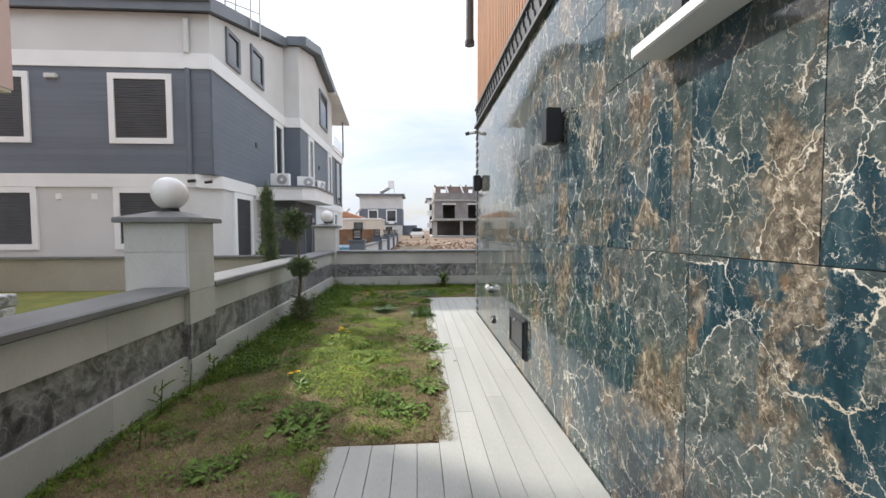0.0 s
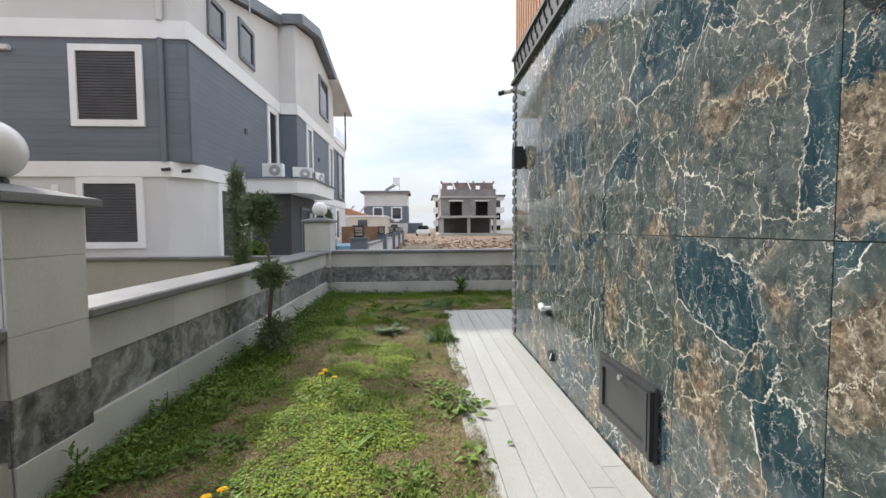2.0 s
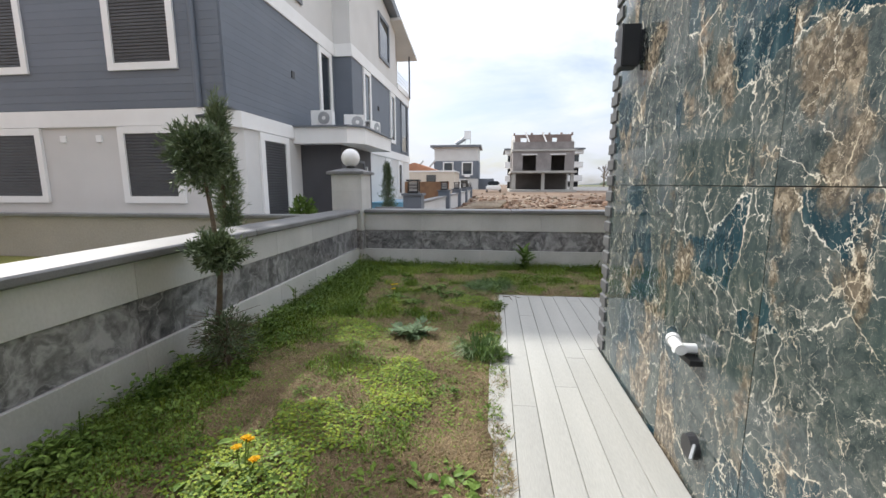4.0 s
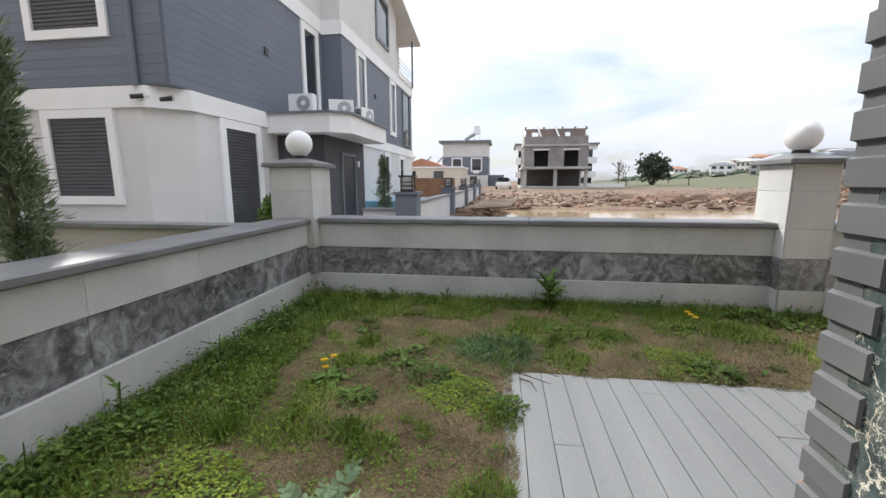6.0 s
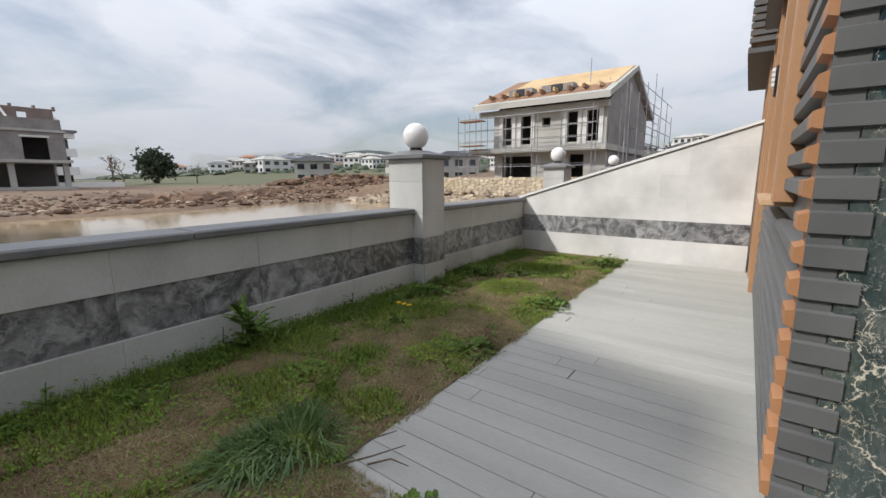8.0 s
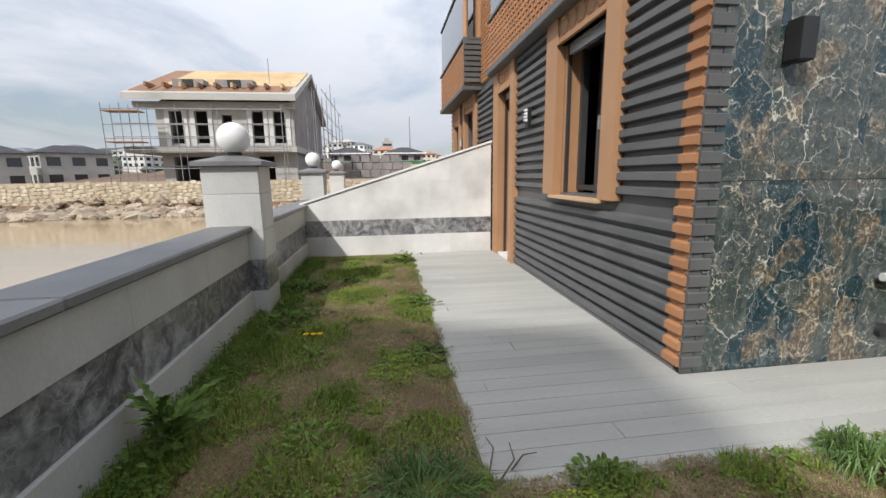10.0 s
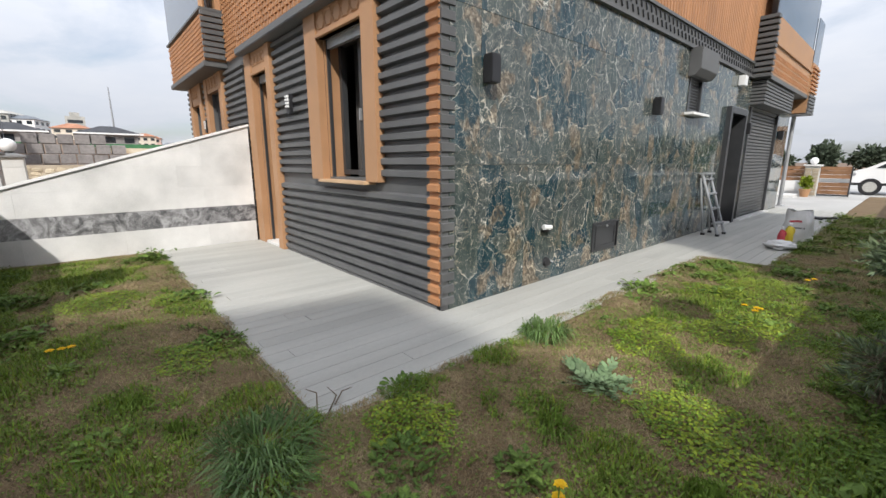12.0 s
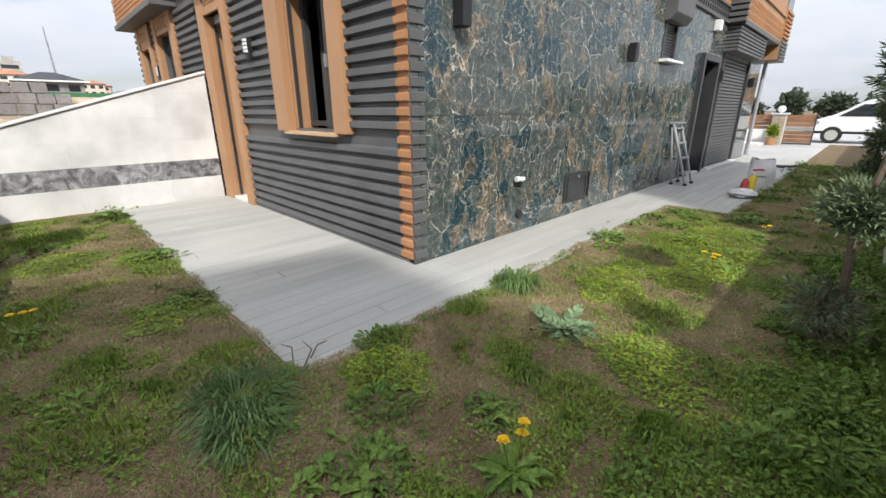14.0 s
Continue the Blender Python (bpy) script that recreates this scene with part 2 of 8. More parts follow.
def glass(name, colour=(0.02, 0.025, 0.03), rough=0.03):
    m = bpy.data.materials.new(name)
    m.use_nodes = True
    p = m.node_tree.nodes["Principled BSDF"]
    p.inputs["Base Color"].default_value = (*colour, 1)
    p.inputs["Roughness"].default_value = rough
    p.inputs["Specular IOR Level"].default_value = 0.8
    return m


M = {}
M["marble"] = green_marble()
M["stripe"] = veined("dark_grey_marble", [(0.25, (0.040, 0.040, 0.044)), (0.42, (0.125, 0.125, 0.13)), (0.55, (0.235, 0.235, 0.24)), (0.72, (0.43, 0.43, 0.44))],
                     (0.48, 0.48, 0.49), 1.25, 4.0, 0.28, vein_width=0.05, warp=1.3, vein_mix=0.5, cell=0.14)
M["pale"] = mat("pale_stone_slab", (0.47, 0.475, 0.46), (0.62, 0.62, 0.60), 1.7, 0.42, 0.05, 70, 0.14, jitter=0.06, stretch=(1.0, 1.0, 0.55))
M["cap"] = mat("grey_coping_stone", (0.14, 0.141, 0.143), (0.205, 0.206, 0.207), 3.0, 0.5, 0.08, 120, 0.25, jitter=0.05)
M["deck"] = mat("pale_grey_decking", (0.355, 0.352, 0.325), (0.435, 0.432, 0.40), 1.2, 0.62, 0.10, 60, 0.18, jitter=0.06, stretch=(3, 0.35, 1))
M["soil"] = mat("lawn_soil", (0.112, 0.072, 0.035), (0.195, 0.134, 0.070), 3.0, 0.95, 1.0, 70, 0.85)
M["mud"] = mat("building_site_mud", (0.105, 0.066, 0.041), (0.20, 0.138, 0.092), 0.16, 0.95, 0.8, 3.0, 0.6)
M["slat"] = mat("anthracite_cladding", (0.090, 0.092, 0.094), (0.120, 0.121, 0.121), 2.5, 0.5, 0.05, 150, 0.12, jitter=0.05)
M["orange"] = mat("terracotta_paint", (0.37, 0.205, 0.105), (0.43, 0.24, 0.125), 2.0, 0.55, 0.06, 120, 0.10)
M["orange_d"] = mat("terracotta_slat", (0.34, 0.165, 0.075), (0.41, 0.20, 0.092), 2.0, 0.6, 0.06, 120, 0.10, jitter=0.08)
M["anthracite"] = mat("anthracite_metal", (0.045, 0.047, 0.05), (0.06, 0.062, 0.065), 4.0, 0.38, 0.02, 200, 0.1, metal=0.2)
# dark tone that puts the shade of indoor rooms into the colour
M["dark_in"] = mat("shaded_interior", (0.06, 0.055, 0.05), (0.09, 0.08, 0.075), 1.0, 0.9, 0.0)
M["white"] = mat("white_paint", (0.74, 0.74, 0.73), (0.80, 0.80, 0.79), 1.2, 0.55, 0.03, 90, 0.08)
M["render_w"] = mat("off_white_render", (0.56, 0.555, 0.54), (0.62, 0.615, 0.60), 0.7, 0.85, 0.15, 60, 0.12)
M["blue"] = mat("blue_grey_cladding", (0.115, 0.135, 0.165), (0.14, 0.16, 0.19), 0.8, 0.6, 0.1, 60, 0.1, jitter=0.05)
M["shutter"] = mat("dark_roller_shutter", (0.05, 0.052, 0.058), (0.07, 0.073, 0.078), 2.0, 0.5, 0.0)
M["roof_d"] = mat("grey_roof_trim", (0.12, 0.135, 0.155), (0.16, 0.175, 0.195), 1.0, 0.5, 0.05)
M["porch"] = mat("dark_porch_render", (0.05, 0.05, 0.056), (0.068, 0.068, 0.074), 1.0, 0.7, 0.1)
M["ball"] = mat("opal_globe", (0.80, 0.80, 0.79), (0.83, 0.83, 0.82), 1.0, 0.18, 0.0)
M["concrete"] = mat("raw_concrete", (0.34, 0.335, 0.31), (0.46, 0.45, 0.42), 0.5, 0.9, 0.3, 20, 0.3)
M["block"] = mat("grey_block_wall", (0.20, 0.185, 0.18), (0.29, 0.27, 0.26), 0.8, 0.95, 0.5, 8, 0.35, jitter=0.08)
M["brick_r"] = mat("red_brick", (0.29, 0.13, 0.085), (0.38, 0.19, 0.125), 1.0, 0.9, 0.4, 12, 0.4, jitter=0.1)
M["osb"] = mat("yellow_roof_boarding", (0.44, 0.30, 0.15), (0.56, 0.41, 0.23), 0.6, 0.8, 0.1, 8, 0.2)
M["rubble"] = mat("pale_rubble_stone", (0.42, 0.34, 0.23), (0.60, 0.53, 0.41), 1.4, 0.9, 0.5, 25, 0.4, jitter=0.18)
M["mortar"] = mat("mortar", (0.36, 0.30, 0.22), (0.42, 0.36, 0.28), 2.0, 0.95, 0.3)
M["galv"] = mat("galvanised_tube", (0.34, 0.35, 0.36), (0.44, 0.45, 0.46), 3.0, 0.45, 0.0, metal=0.5)
M["glass"] = glass("dark_window_glass")
M["glass_b"] = glass("balcony_glass", (0.10, 0.13, 0.17), 0.04)
M["black"] = mat("black_plastic", (0.014, 0.014, 0.016), (0.022, 0.022, 0.024), 5.0, 0.4, 0.0)
M["tan"] = mat("cream_render", (0.56, 0.50, 0.42), (0.63, 0.57, 0.48), 0.5, 0.9, 0.1)
M["pink"] = mat("pink_render", (0.50, 0.36, 0.31), (0.56, 0.41, 0.36), 0.8, 0.85, 0.1)
M["terr"] = mat("terracotta_roof", (0.32, 0.15, 0.09), (0.42, 0.21, 0.13), 0.5, 0.85, 0.3, 6, 0.4)
M["wood"] = mat("brown_wood", (0.20, 0.10, 0.05), (0.30, 0.16, 0.08), 3.0, 0.6, 0.2, 30, 0.3, jitter=0.1)
M["tarmac"] = mat("grey_paving", (0.36, 0.355, 0.34), (0.44, 0.435, 0.42), 0.6, 0.85, 0.2, 30, 0.2)
M["bark"] = mat("brown_bark", (0.10, 0.075, 0.05), (0.17, 0.13, 0.09), 6.0, 0.95, 0.6, 40, 0.5)
M["leaf_far"] = mat("distant_dark_leaf", (0.048, 0.068, 0.042), (0.090, 0.115, 0.070), 3.0, 0.7, 0.0, 20, 0.3, jitter=0.3, island=True)
M["leaf_dk"] = mat("dark_green_leaf", (0.062, 0.115, 0.022), (0.115, 0.175, 0.040), 3.0, 0.55, 0.0, 20, 0.3, jitter=0.35, island=True, spec=0.15)
M["leaf_thuja"] = mat("thuja_leaf", (0.080, 0.120, 0.055), (0.16, 0.205, 0.105), 3.0, 0.6, 0.0, 20, 0.3, jitter=0.4, island=True)
M["leaf_md"] = mat("mid_green_leaf", (0.078, 0.140, 0.024), (0.145, 0.215, 0.045), 3.0, 0.5, 0.0, 20, 0.3, jitter=0.35, island=True, spec=0.15)
M["leaf_lt"] = mat("clover_leaf", (0.095, 0.160, 0.022), (0.175, 0.25, 0.045), 3.0, 0.6, 0.0, 20, 0.3, jitter=0.35, island=True, spec=0.15)
M["leaf_yel"] = mat("yellow_green_leaf", (0.145, 0.205, 0.018), (0.255, 0.305, 0.036), 3.0, 0.6, 0.0, 20, 0.3, jitter=0.3, island=True, spec=0.15)
M["leaf_sil"] = mat("silvery_leaf", (0.085, 0.150, 0.060), (0.165, 0.235, 0.115), 5.0, 0.7, 0.0, 30, 0.4, jitter=0.25, island=True)
M["dry"] = mat("dry_grass_blade", (0.185, 0.135, 0.070), (0.33, 0.258, 0.145), 3.0, 0.9, 0.0, 20, 0.2, jitter=0.35, island=True)
M["petal"] = mat("yellow_petal", (0.80, 0.50, 0.008), (0.85, 0.58, 0.015), 3.0, 0.6, 0.0)


# ---- mesh helpers ----
def quads(bm, vs, faces):
    made = [bm.verts.new(v) for v in vs]
    for f in faces:
        bm.faces.new([made[k] for k in f])
    return made


BOX_FACES = ((0, 3, 2, 1), (4, 5, 6, 7), (0, 1, 5, 4), (1, 2, 6, 5), (2, 3, 7, 6), (3, 0, 4, 7))


def box(bm, x0, y0, z0, x1, y1, z1):
    quads(bm, [(x0, y0, z0), (x1, y0, z0), (x1, y1, z0), (x0, y1, z0), (x0, y0, z1), (x1, y0, z1), (x1, y1, z1), (x0, y1, z1)], BOX_FACES)


def tube(bm, a, b, r0, r1=None, sides=8):
    a, b = Vector(a), Vector(b)
    r1 = r0 if r1 is None else r1
    q = (b - a).to_track_quat("Z", "Y")
    rings = []
    for c, r in ((a, r0), (b, r1)):
        rings.append([bm.verts.new(c + q @ Vector((r * math.cos(6.2832 * k / sides), r * math.sin(6.2832 * k / sides), 0))) for k in range(sides)])
    for k in range(sides):
        j = (k + 1) % sides
        bm.faces.new((rings[0][k], rings[0][j], rings[1][j], rings[1][k]))
    bm.faces.new(rings[0][::-1])
    bm.faces.new(rings[1])


def prism(bm, outline, axis, lo, hi):
    """An outline of two coordinates drawn out along an axis."""
    def at(p, v):
        return {"x": (v, p[0], p[1]), "y": (p[0], v, p[1]), "z": (p[0], p[1], v)}[axis]
    n = len(outline)
    vs = [bm.verts.new(at(p, lo)) for p in outline] + [bm.verts.new(at(p, hi)) for p in outline]
    bm.faces.new(vs[:n])
    bm.faces.new(vs[n:][::-1])
    for k in range(n):
        bm.faces.new((vs[k], vs[n + k], vs[n + (k + 1) % n], vs[(k + 1) % n]))


def ball(bm, c, r, u=24, v=14, squash=1.0):
    bmesh.ops.create_uvsphere(bm, u_segments=u, v_segments=v, radius=r, matrix=Matrix.Translation(c) @ Matrix.Diagonal((1, 1, squash, 1)))


def lathe(bm, c, profile, sides=20):
    rings = [[bm.verts.new((c[0] + r * math.cos(6.2832 * k / sides), c[1] + r * math.sin(6.2832 * k / sides), c[2] + z)) for k in range(sides)] for r, z in profile]
    for lo, hi in zip(rings, rings[1:]):
        for k in range(sides):
            j = (k + 1) % sides
            bm.faces.new((lo[k], lo[j], hi[j], hi[k]))
    bm.faces.new(rings[0][::-1])
    bm.faces.new(rings[-1])


def finish(bm, name, material, bevel=0.0, smooth=False):
    if bevel:
        bmesh.ops.bevel(bm, geom=bm.edges[:], offset=bevel, segments=2, affect="EDGES", clamp_overlap=True)
    bmesh.ops.recalc_face_normals(bm, faces=bm.faces[:])
    if smooth:
        for f in bm.faces:
            f.smooth = True
    me = bpy.data.meshes.new(name)
    bm.to_mesh(me)
    bm.free()
    me.materials.append(material)
    return me


def thing(name, at, label, category, group="", kind=""):
    ob = new(name)
    ob.location = at
    ob.empty_display_size = 0.1
    return tagged(ob, label, category, group, kind)


def attach(ob, parent):
    """Parents ob; its mesh is in world places, the parent's turn and place are taken off."""
    ob.parent = parent
    m = Matrix.Identity(4)
    p = parent
    while p is not None:
        m = p.matrix_basis @ m
        p = p.parent
    ob.matrix_basis = m.inverted() @ ob.matrix_basis
    return ob


def part(name, bm, material, parent, label="", bevel=0.0, smooth=False):
    ob = new(name, finish(bm, name, material, bevel, smooth))
    attach(ob, parent)
    return tagged(ob, label)


def solo(name, bm, material, label="", category="", group="", kind="", bevel=0.0, smooth=False):
    ob = new(name, finish(bm, name, material, bevel, smooth))
    return tagged(ob, label, category, group, kind)


def bx(name, dims, material, parent, label="", bevel=0.0):
    bm = bmesh.new()
    box(bm, *dims)
    return part(name, bm, material, parent, label, bevel)


PIECES = {}


def piece(name, size, at, material, parent, bevel=0.004):
    """A small slab of a given size, centred at a place; alike pieces share one mesh."""
    key = (tuple(round(s, 3) for s in size), material.name, bevel)
    if key not in PIECES:
        bm = bmesh.new()
        sx, sy, sz = (s / 2 for s in size)
        box(bm, -sx, -sy, -sz, sx, sy, sz)
        if bevel:
            bmesh.ops.bevel(bm, geom=bm.edges[:], offset=bevel, segments=1, affect="EDGES", clamp_overlap=True)
        PIECES[key] = finish(bm, name, material)
    ob = new(name, PIECES[key])
    ob.location = at
    return attach(ob, parent)


def flat_wall(bm, axis, at0, at1, u0, u1, z0, z1, holes):
    """A wall between at0 and at1 across its axis, along u, with square holes (u0, u1, z0, z1)."""
    us = sorted({u0, u1, *[h[k] for h in holes for k in (0, 1)]})
    zs = sorted({z0, z1, *[h[k] for h in holes for k in (2, 3)]})
    for ua, ub in zip(us, us[1:]):
        for za, zb in zip(zs, zs[1:]):
            um, zm = (ua + ub) / 2, (za + zb) / 2
            if any(h[0] < um < h[1] and h[2] < zm < h[3] for h in holes):
                continue
            if axis == "x":
                box(bm, at0, ua, za, at1, ub, zb)
            else:
                box(bm, ua, at0, za, ub, at1, zb)
    bmesh.ops.remove_doubles(bm, verts=bm.verts[:], dist=0.0001)
    bm.verts.index_update()
    seen = {}
    for f in bm.faces:
        seen.setdefault(frozenset(v.index for v in f.verts), []).append(f)
    bmesh.ops.delete(bm, geom=[f for group in seen.values() if len(group) > 1 for f in group], context="FACES_ONLY")


def frame_ring(bm, axis, at0, at1, u0, u1, z0, z1, w):
    """Four bars round an opening; its outer size and the bars' width."""
    flat_wall(bm, axis, at0, at1, u0, u1, z0, z1, [(u0 + w, u1 - w, z0 + w, z1 - w)])

# ---- ground ----
LAWN_X0, WALL_X, DECK_X, PATCH_X = -1.97, 1.14, 0.34, -0.44
BACK_Y, HOUSE_Y, TERR_Y, PATCH_Y = 10.50, 7.16, 8.72, 2.83
SLOPE_X = 5.95


def step(a, b, v):
    k = min(1.0, max(0.0, (v - a) / (b - a)))
    return k * k * (3 - 2 * k)


def ground_height(x, y):
    plot = -0.10
    outside = step(10.7, 11.6, y)
    z = plot + outside * (-0.15 + 0.5 * step(30, 62, y))
    wob = noise.noise((x * 0.11, y * 0.11, 0)) * 2.2
    lake = step(-1.5, 1.5, x + wob) * step(23.0, 20.5, x + wob * 0.5) * step(10.75, 11.3, y) * step(32.4, 30.6, y + wob)
    z -= 0.5 * lake
    z += (1 - lake) * outside * 0.16 * (noise.noise((x * 0.45, y * 0.45, 3)) + 0.6 * noise.noise((x * 1.3, y * 1.3, 5))) * step(60, 30, y)
    z += 1.0 * step(22.0, 23.0, x) * step(40, 30, y) * step(6, 9, y)
    far = math.hypot(x, y)
    z += 15.0 * step(120, 420, far) * step(0.22, 0.6, x / (far + 1)) * step(-60, 60, y)
    z += 4.0 * step(85, 170, x) * step(-90, -30, y) * step(90, 30, y)
    z += 2.6 * step(34, 62, x) * step(-30, 0, y) * step(60, 35, y)
    return z


def spaced():
    near = [-40 + 0.8 * k for k in range(150)]
    far = [80 * 1.13 ** k for k in range(1, 27)]
    return [-v for v in far[::-1]] + near + far


GX = spaced()
bm = bmesh.new()
grid = [[bm.verts.new((x, y, ground_height(x, y))) for y in GX] for x in GX]
for i in range(len(GX) - 1):
    for j in range(len(GX) - 1):
        bm.faces.new((grid[i][j], grid[i + 1][j], grid[i + 1][j + 1], grid[i][j + 1]))
solo("ground", bm, M["mud"], "churned brown building-site mud out to the horizon", "ground", kind="structure", smooth=True)

m = bpy.data.materials.new("muddy_water")
m.use_nodes = True
p = m.node_tree.nodes["Principled BSDF"]
p.inputs["Base Color"].default_value, p.inputs["Roughness"].default_value = (0.36, 0.275, 0.17, 1), 0.10
nz, bp = m.node_tree.nodes.new("ShaderNodeTexNoise"), m.node_tree.nodes.new("ShaderNodeBump")
nz.inputs["Scale"].default_value, bp.inputs["Strength"].default_value, bp.inputs["Distance"].default_value = 3.0, 0.12, 0.02
m.node_tree.links.new(nz.outputs["Fac"], bp.inputs["Height"])
m.node_tree.links.new(bp.outputs[0], p.inputs["Normal"])
M["water"] = m
bm = bmesh.new()
box(bm, -3, 10.9, -0.50, 23, 32, -0.42)
solo("water", bm, M["water"], "shallow muddy brown flood pool on the building site", "water", kind="structure")

# lawn of the plot, and the grass beyond the side wall
bm = bmesh.new()
nx, ny = 84, 200
x0, x1, y0, y1 = -2.0, 6.0, -14.0, 10.55
vs = {}
for i in range(nx + 1):
    for j in range(ny + 1):
        x, y = x0 + (x1 - x0) * i / nx, y0 + (y1 - y0) * j / ny
        inside = x < DECK_X - 0.02 and not (y < PATCH_Y and x > PATCH_X - 0.02) or y > TERR_Y + 0.02
        z = (0.0 if inside else -0.06) + 0.018 * noise.noise((x * 2.2, y * 2.2, 7)) + 0.008 * noise.noise((x * 9, y * 9, 2))
        vs[i, j] = bm.verts.new((x, y, z))
for i in range(nx):
    for j in range(ny):
        bm.faces.new((vs[i, j], vs[i + 1, j], vs[i + 1, j + 1], vs[i, j + 1]))
solo("lawn_ground", bm, M["soil"], "bare brown soil and dry thatch under a patchy lawn", "ground", kind="structure", smooth=True)
M["green_lawn"] = mat("short_green_lawn", (0.115, 0.13, 0.025), (0.21, 0.20, 0.045), 1.5, 0.95, 0.8, 60, 0.6)
bm = bmesh.new()
box(bm, -14, -14, -0.3, -2.36, 10.5, -0.02)
solo("side_lawn", bm, M["green_lawn"], "short sunlit green lawn of the next garden", "lawn", kind="structure")
bm = bmesh.new()
box(bm, -14, 10.8, -0.3, -2.6, 34, 0.0)
solo("pavement_rear", bm, M["tarmac"], "pale paving round the neighbouring house", "pavement", kind="structure")
bm = bmesh.new()
box(bm, -30, -60, -0.3, 40, -13.9, -0.05)
solo("road", bm, M["tarmac"], "pale concrete road in front of the houses", "road", kind="structure")
bm = bmesh.new()
box(bm, -0.44, -13.9, -0.3, 12, -6.3, -0.02)
solo("pavement_front", bm, M["tarmac"], "pale concrete drive before the garage", "pavement", kind="structure")
bm = bmesh.new()
box(bm, -0.44, -6.4, -0.12, 6.0, 8.72, -0.035)
solo("deck_base", bm, M["concrete"], "concrete base slab under the decking", "floor", kind="structure")


# ---- boundary walls ----
def garden_wall(name, label, a, b, face, back, axis, top=0.91, cap_over=0.07, band=(0.285, 0.605)):
    """A clad garden wall from a to b along the axis; face and back are the cross places (face towards the lawn)."""
    at = (0, 0, 0)
    wall = thing(name, at, label, "garden wall", kind="structure")
    s = 1 if face > back else -1
    bm = bmesh.new()
    lo, hi = sorted((face - s * 0.02, back))
    if axis == "y":
        box(bm, lo, a, -0.1, hi, b, top - 0.06)
    else:
        box(bm, a, lo, -0.1, b, hi, top - 0.06)
    part("core", bm, M["pale"], wall)
    courses = ((0.0, band[0], M["pale"], 0.028, "slab"), (band[0], band[1], M["stripe"], 0.0, "marble_slab"), (band[1], top - 0.06, M["pale"], 0.014, "slab"))
    n = max(1, round((b - a) / 0.88))
    size = (b - a) / n
    for z0, z1, mt, proud, nm in courses:
        zz0 = z0 - (0.08 if z0 == 0 else 0)
        for k in range(n):
            c = a + size * (k + 0.5)
            cross = face - s * 0.01 + s * proud
            g = 0.0012
            if axis == "y":
                piece(nm, (0.03, size - g, z1 - zz0 - g), (cross, c, (zz0 + z1) / 2), mt, wall, 0.002)
            else:
                piece(nm, (size - g, 0.03, z1 - zz0 - g), (c, cross, (zz0 + z1) / 2), mt, wall, 0.002)
    n = max(1, round((b - a) / 3.0))
    size = (b - a) / n
    mid, width = (face + back) / 2, abs(face - back) + 2 * cap_over
    for k in range(n):
        c = a + size * (k + 0.5)
        dims = (width, size - 0.003, 0.06) if axis == "y" else (size - 0.003, width, 0.06)
        pos = (mid, c, top - 0.03) if axis == "y" else (c, mid, top - 0.03)
        piece("coping", dims, pos, M["cap"], wall, 0.012)
    return wall


def gate_pillar(x, y, label, h=1.50, w=0.50, d=0.50):
    """A clad pillar, w along x and d along y, with a sloped cap and an opal globe."""
    pil = thing("pillar", (x, y, 0), label, "pillar", "lamp pillars of the garden wall")
    hw, hd = w / 2, d / 2
    bm = bmesh.new()
    box(bm, x - hw + 0.012, y - hd + 0.012, -0.1, x + hw - 0.012, y + hd - 0.012, h - 0.02)
    part("core", bm, M["pale"], pil)
    for z0, z1, mt in ((-0.08, 0.255, M["pale"]), (0.255, 0.572, M["stripe"]), (0.572, 0.86, M["pale"]), (0.86, 1.22, M["pale"]), (1.22, h - 0.02, M["pale"])):
        out = 0.004 if z1 < 0.3 else 0.0
        for sx, sy in ((1, 0), (-1, 0), (0, 1), (0, -1)):
            dims = (0.014, d - 0.004, z1 - z0 - 0.003) if sx else (w - 0.03, 0.014, z1 - z0 - 0.003)
            piece("slab" if mt is M["pale"] else "marble_slab", dims, (x + sx * (hw - 0.006 + out), y + sy * (hd - 0.006 + out), (z0 + z1) / 2), mt, pil, 0.002)
    bm = bmesh.new()
    ex, ey, t = hw + 0.06, hd + 0.06, 0.10

    def ring(a, b, z):
        return [(x - a, y - b, z), (x + a, y - b, z), (x + a, y + b, z), (x - a, y + b, z)]
    quads(bm, ring(ex, ey, h - 0.02) + ring(ex, ey, h + 0.025), BOX_FACES[:1] + BOX_FACES[2:])
    quads(bm, ring(ex, ey, h + 0.025) + ring(t, t, h + 0.085), BOX_FACES[1:])
    bmesh.ops.remove_doubles(bm, verts=bm.verts[:], dist=0.0005)
    part("cap", bm, M["cap"], pil, "dark grey sloped stone cap", bevel=0.006)
    bm = bmesh.new()
    lathe(bm, (x, y, h + 0.08), [(0.075, 0), (0.075, 0.03), (0.06, 0.045)])
    part("lamp_base", bm, M["black"], pil)
    bm = bmesh.new()
    ball(bm, (x, y, h + 0.105 + 0.15), 0.152, 32, 20)
    part("globe", bm, M["ball"], pil, "white opal globe lamp", smooth=True)
    return pil


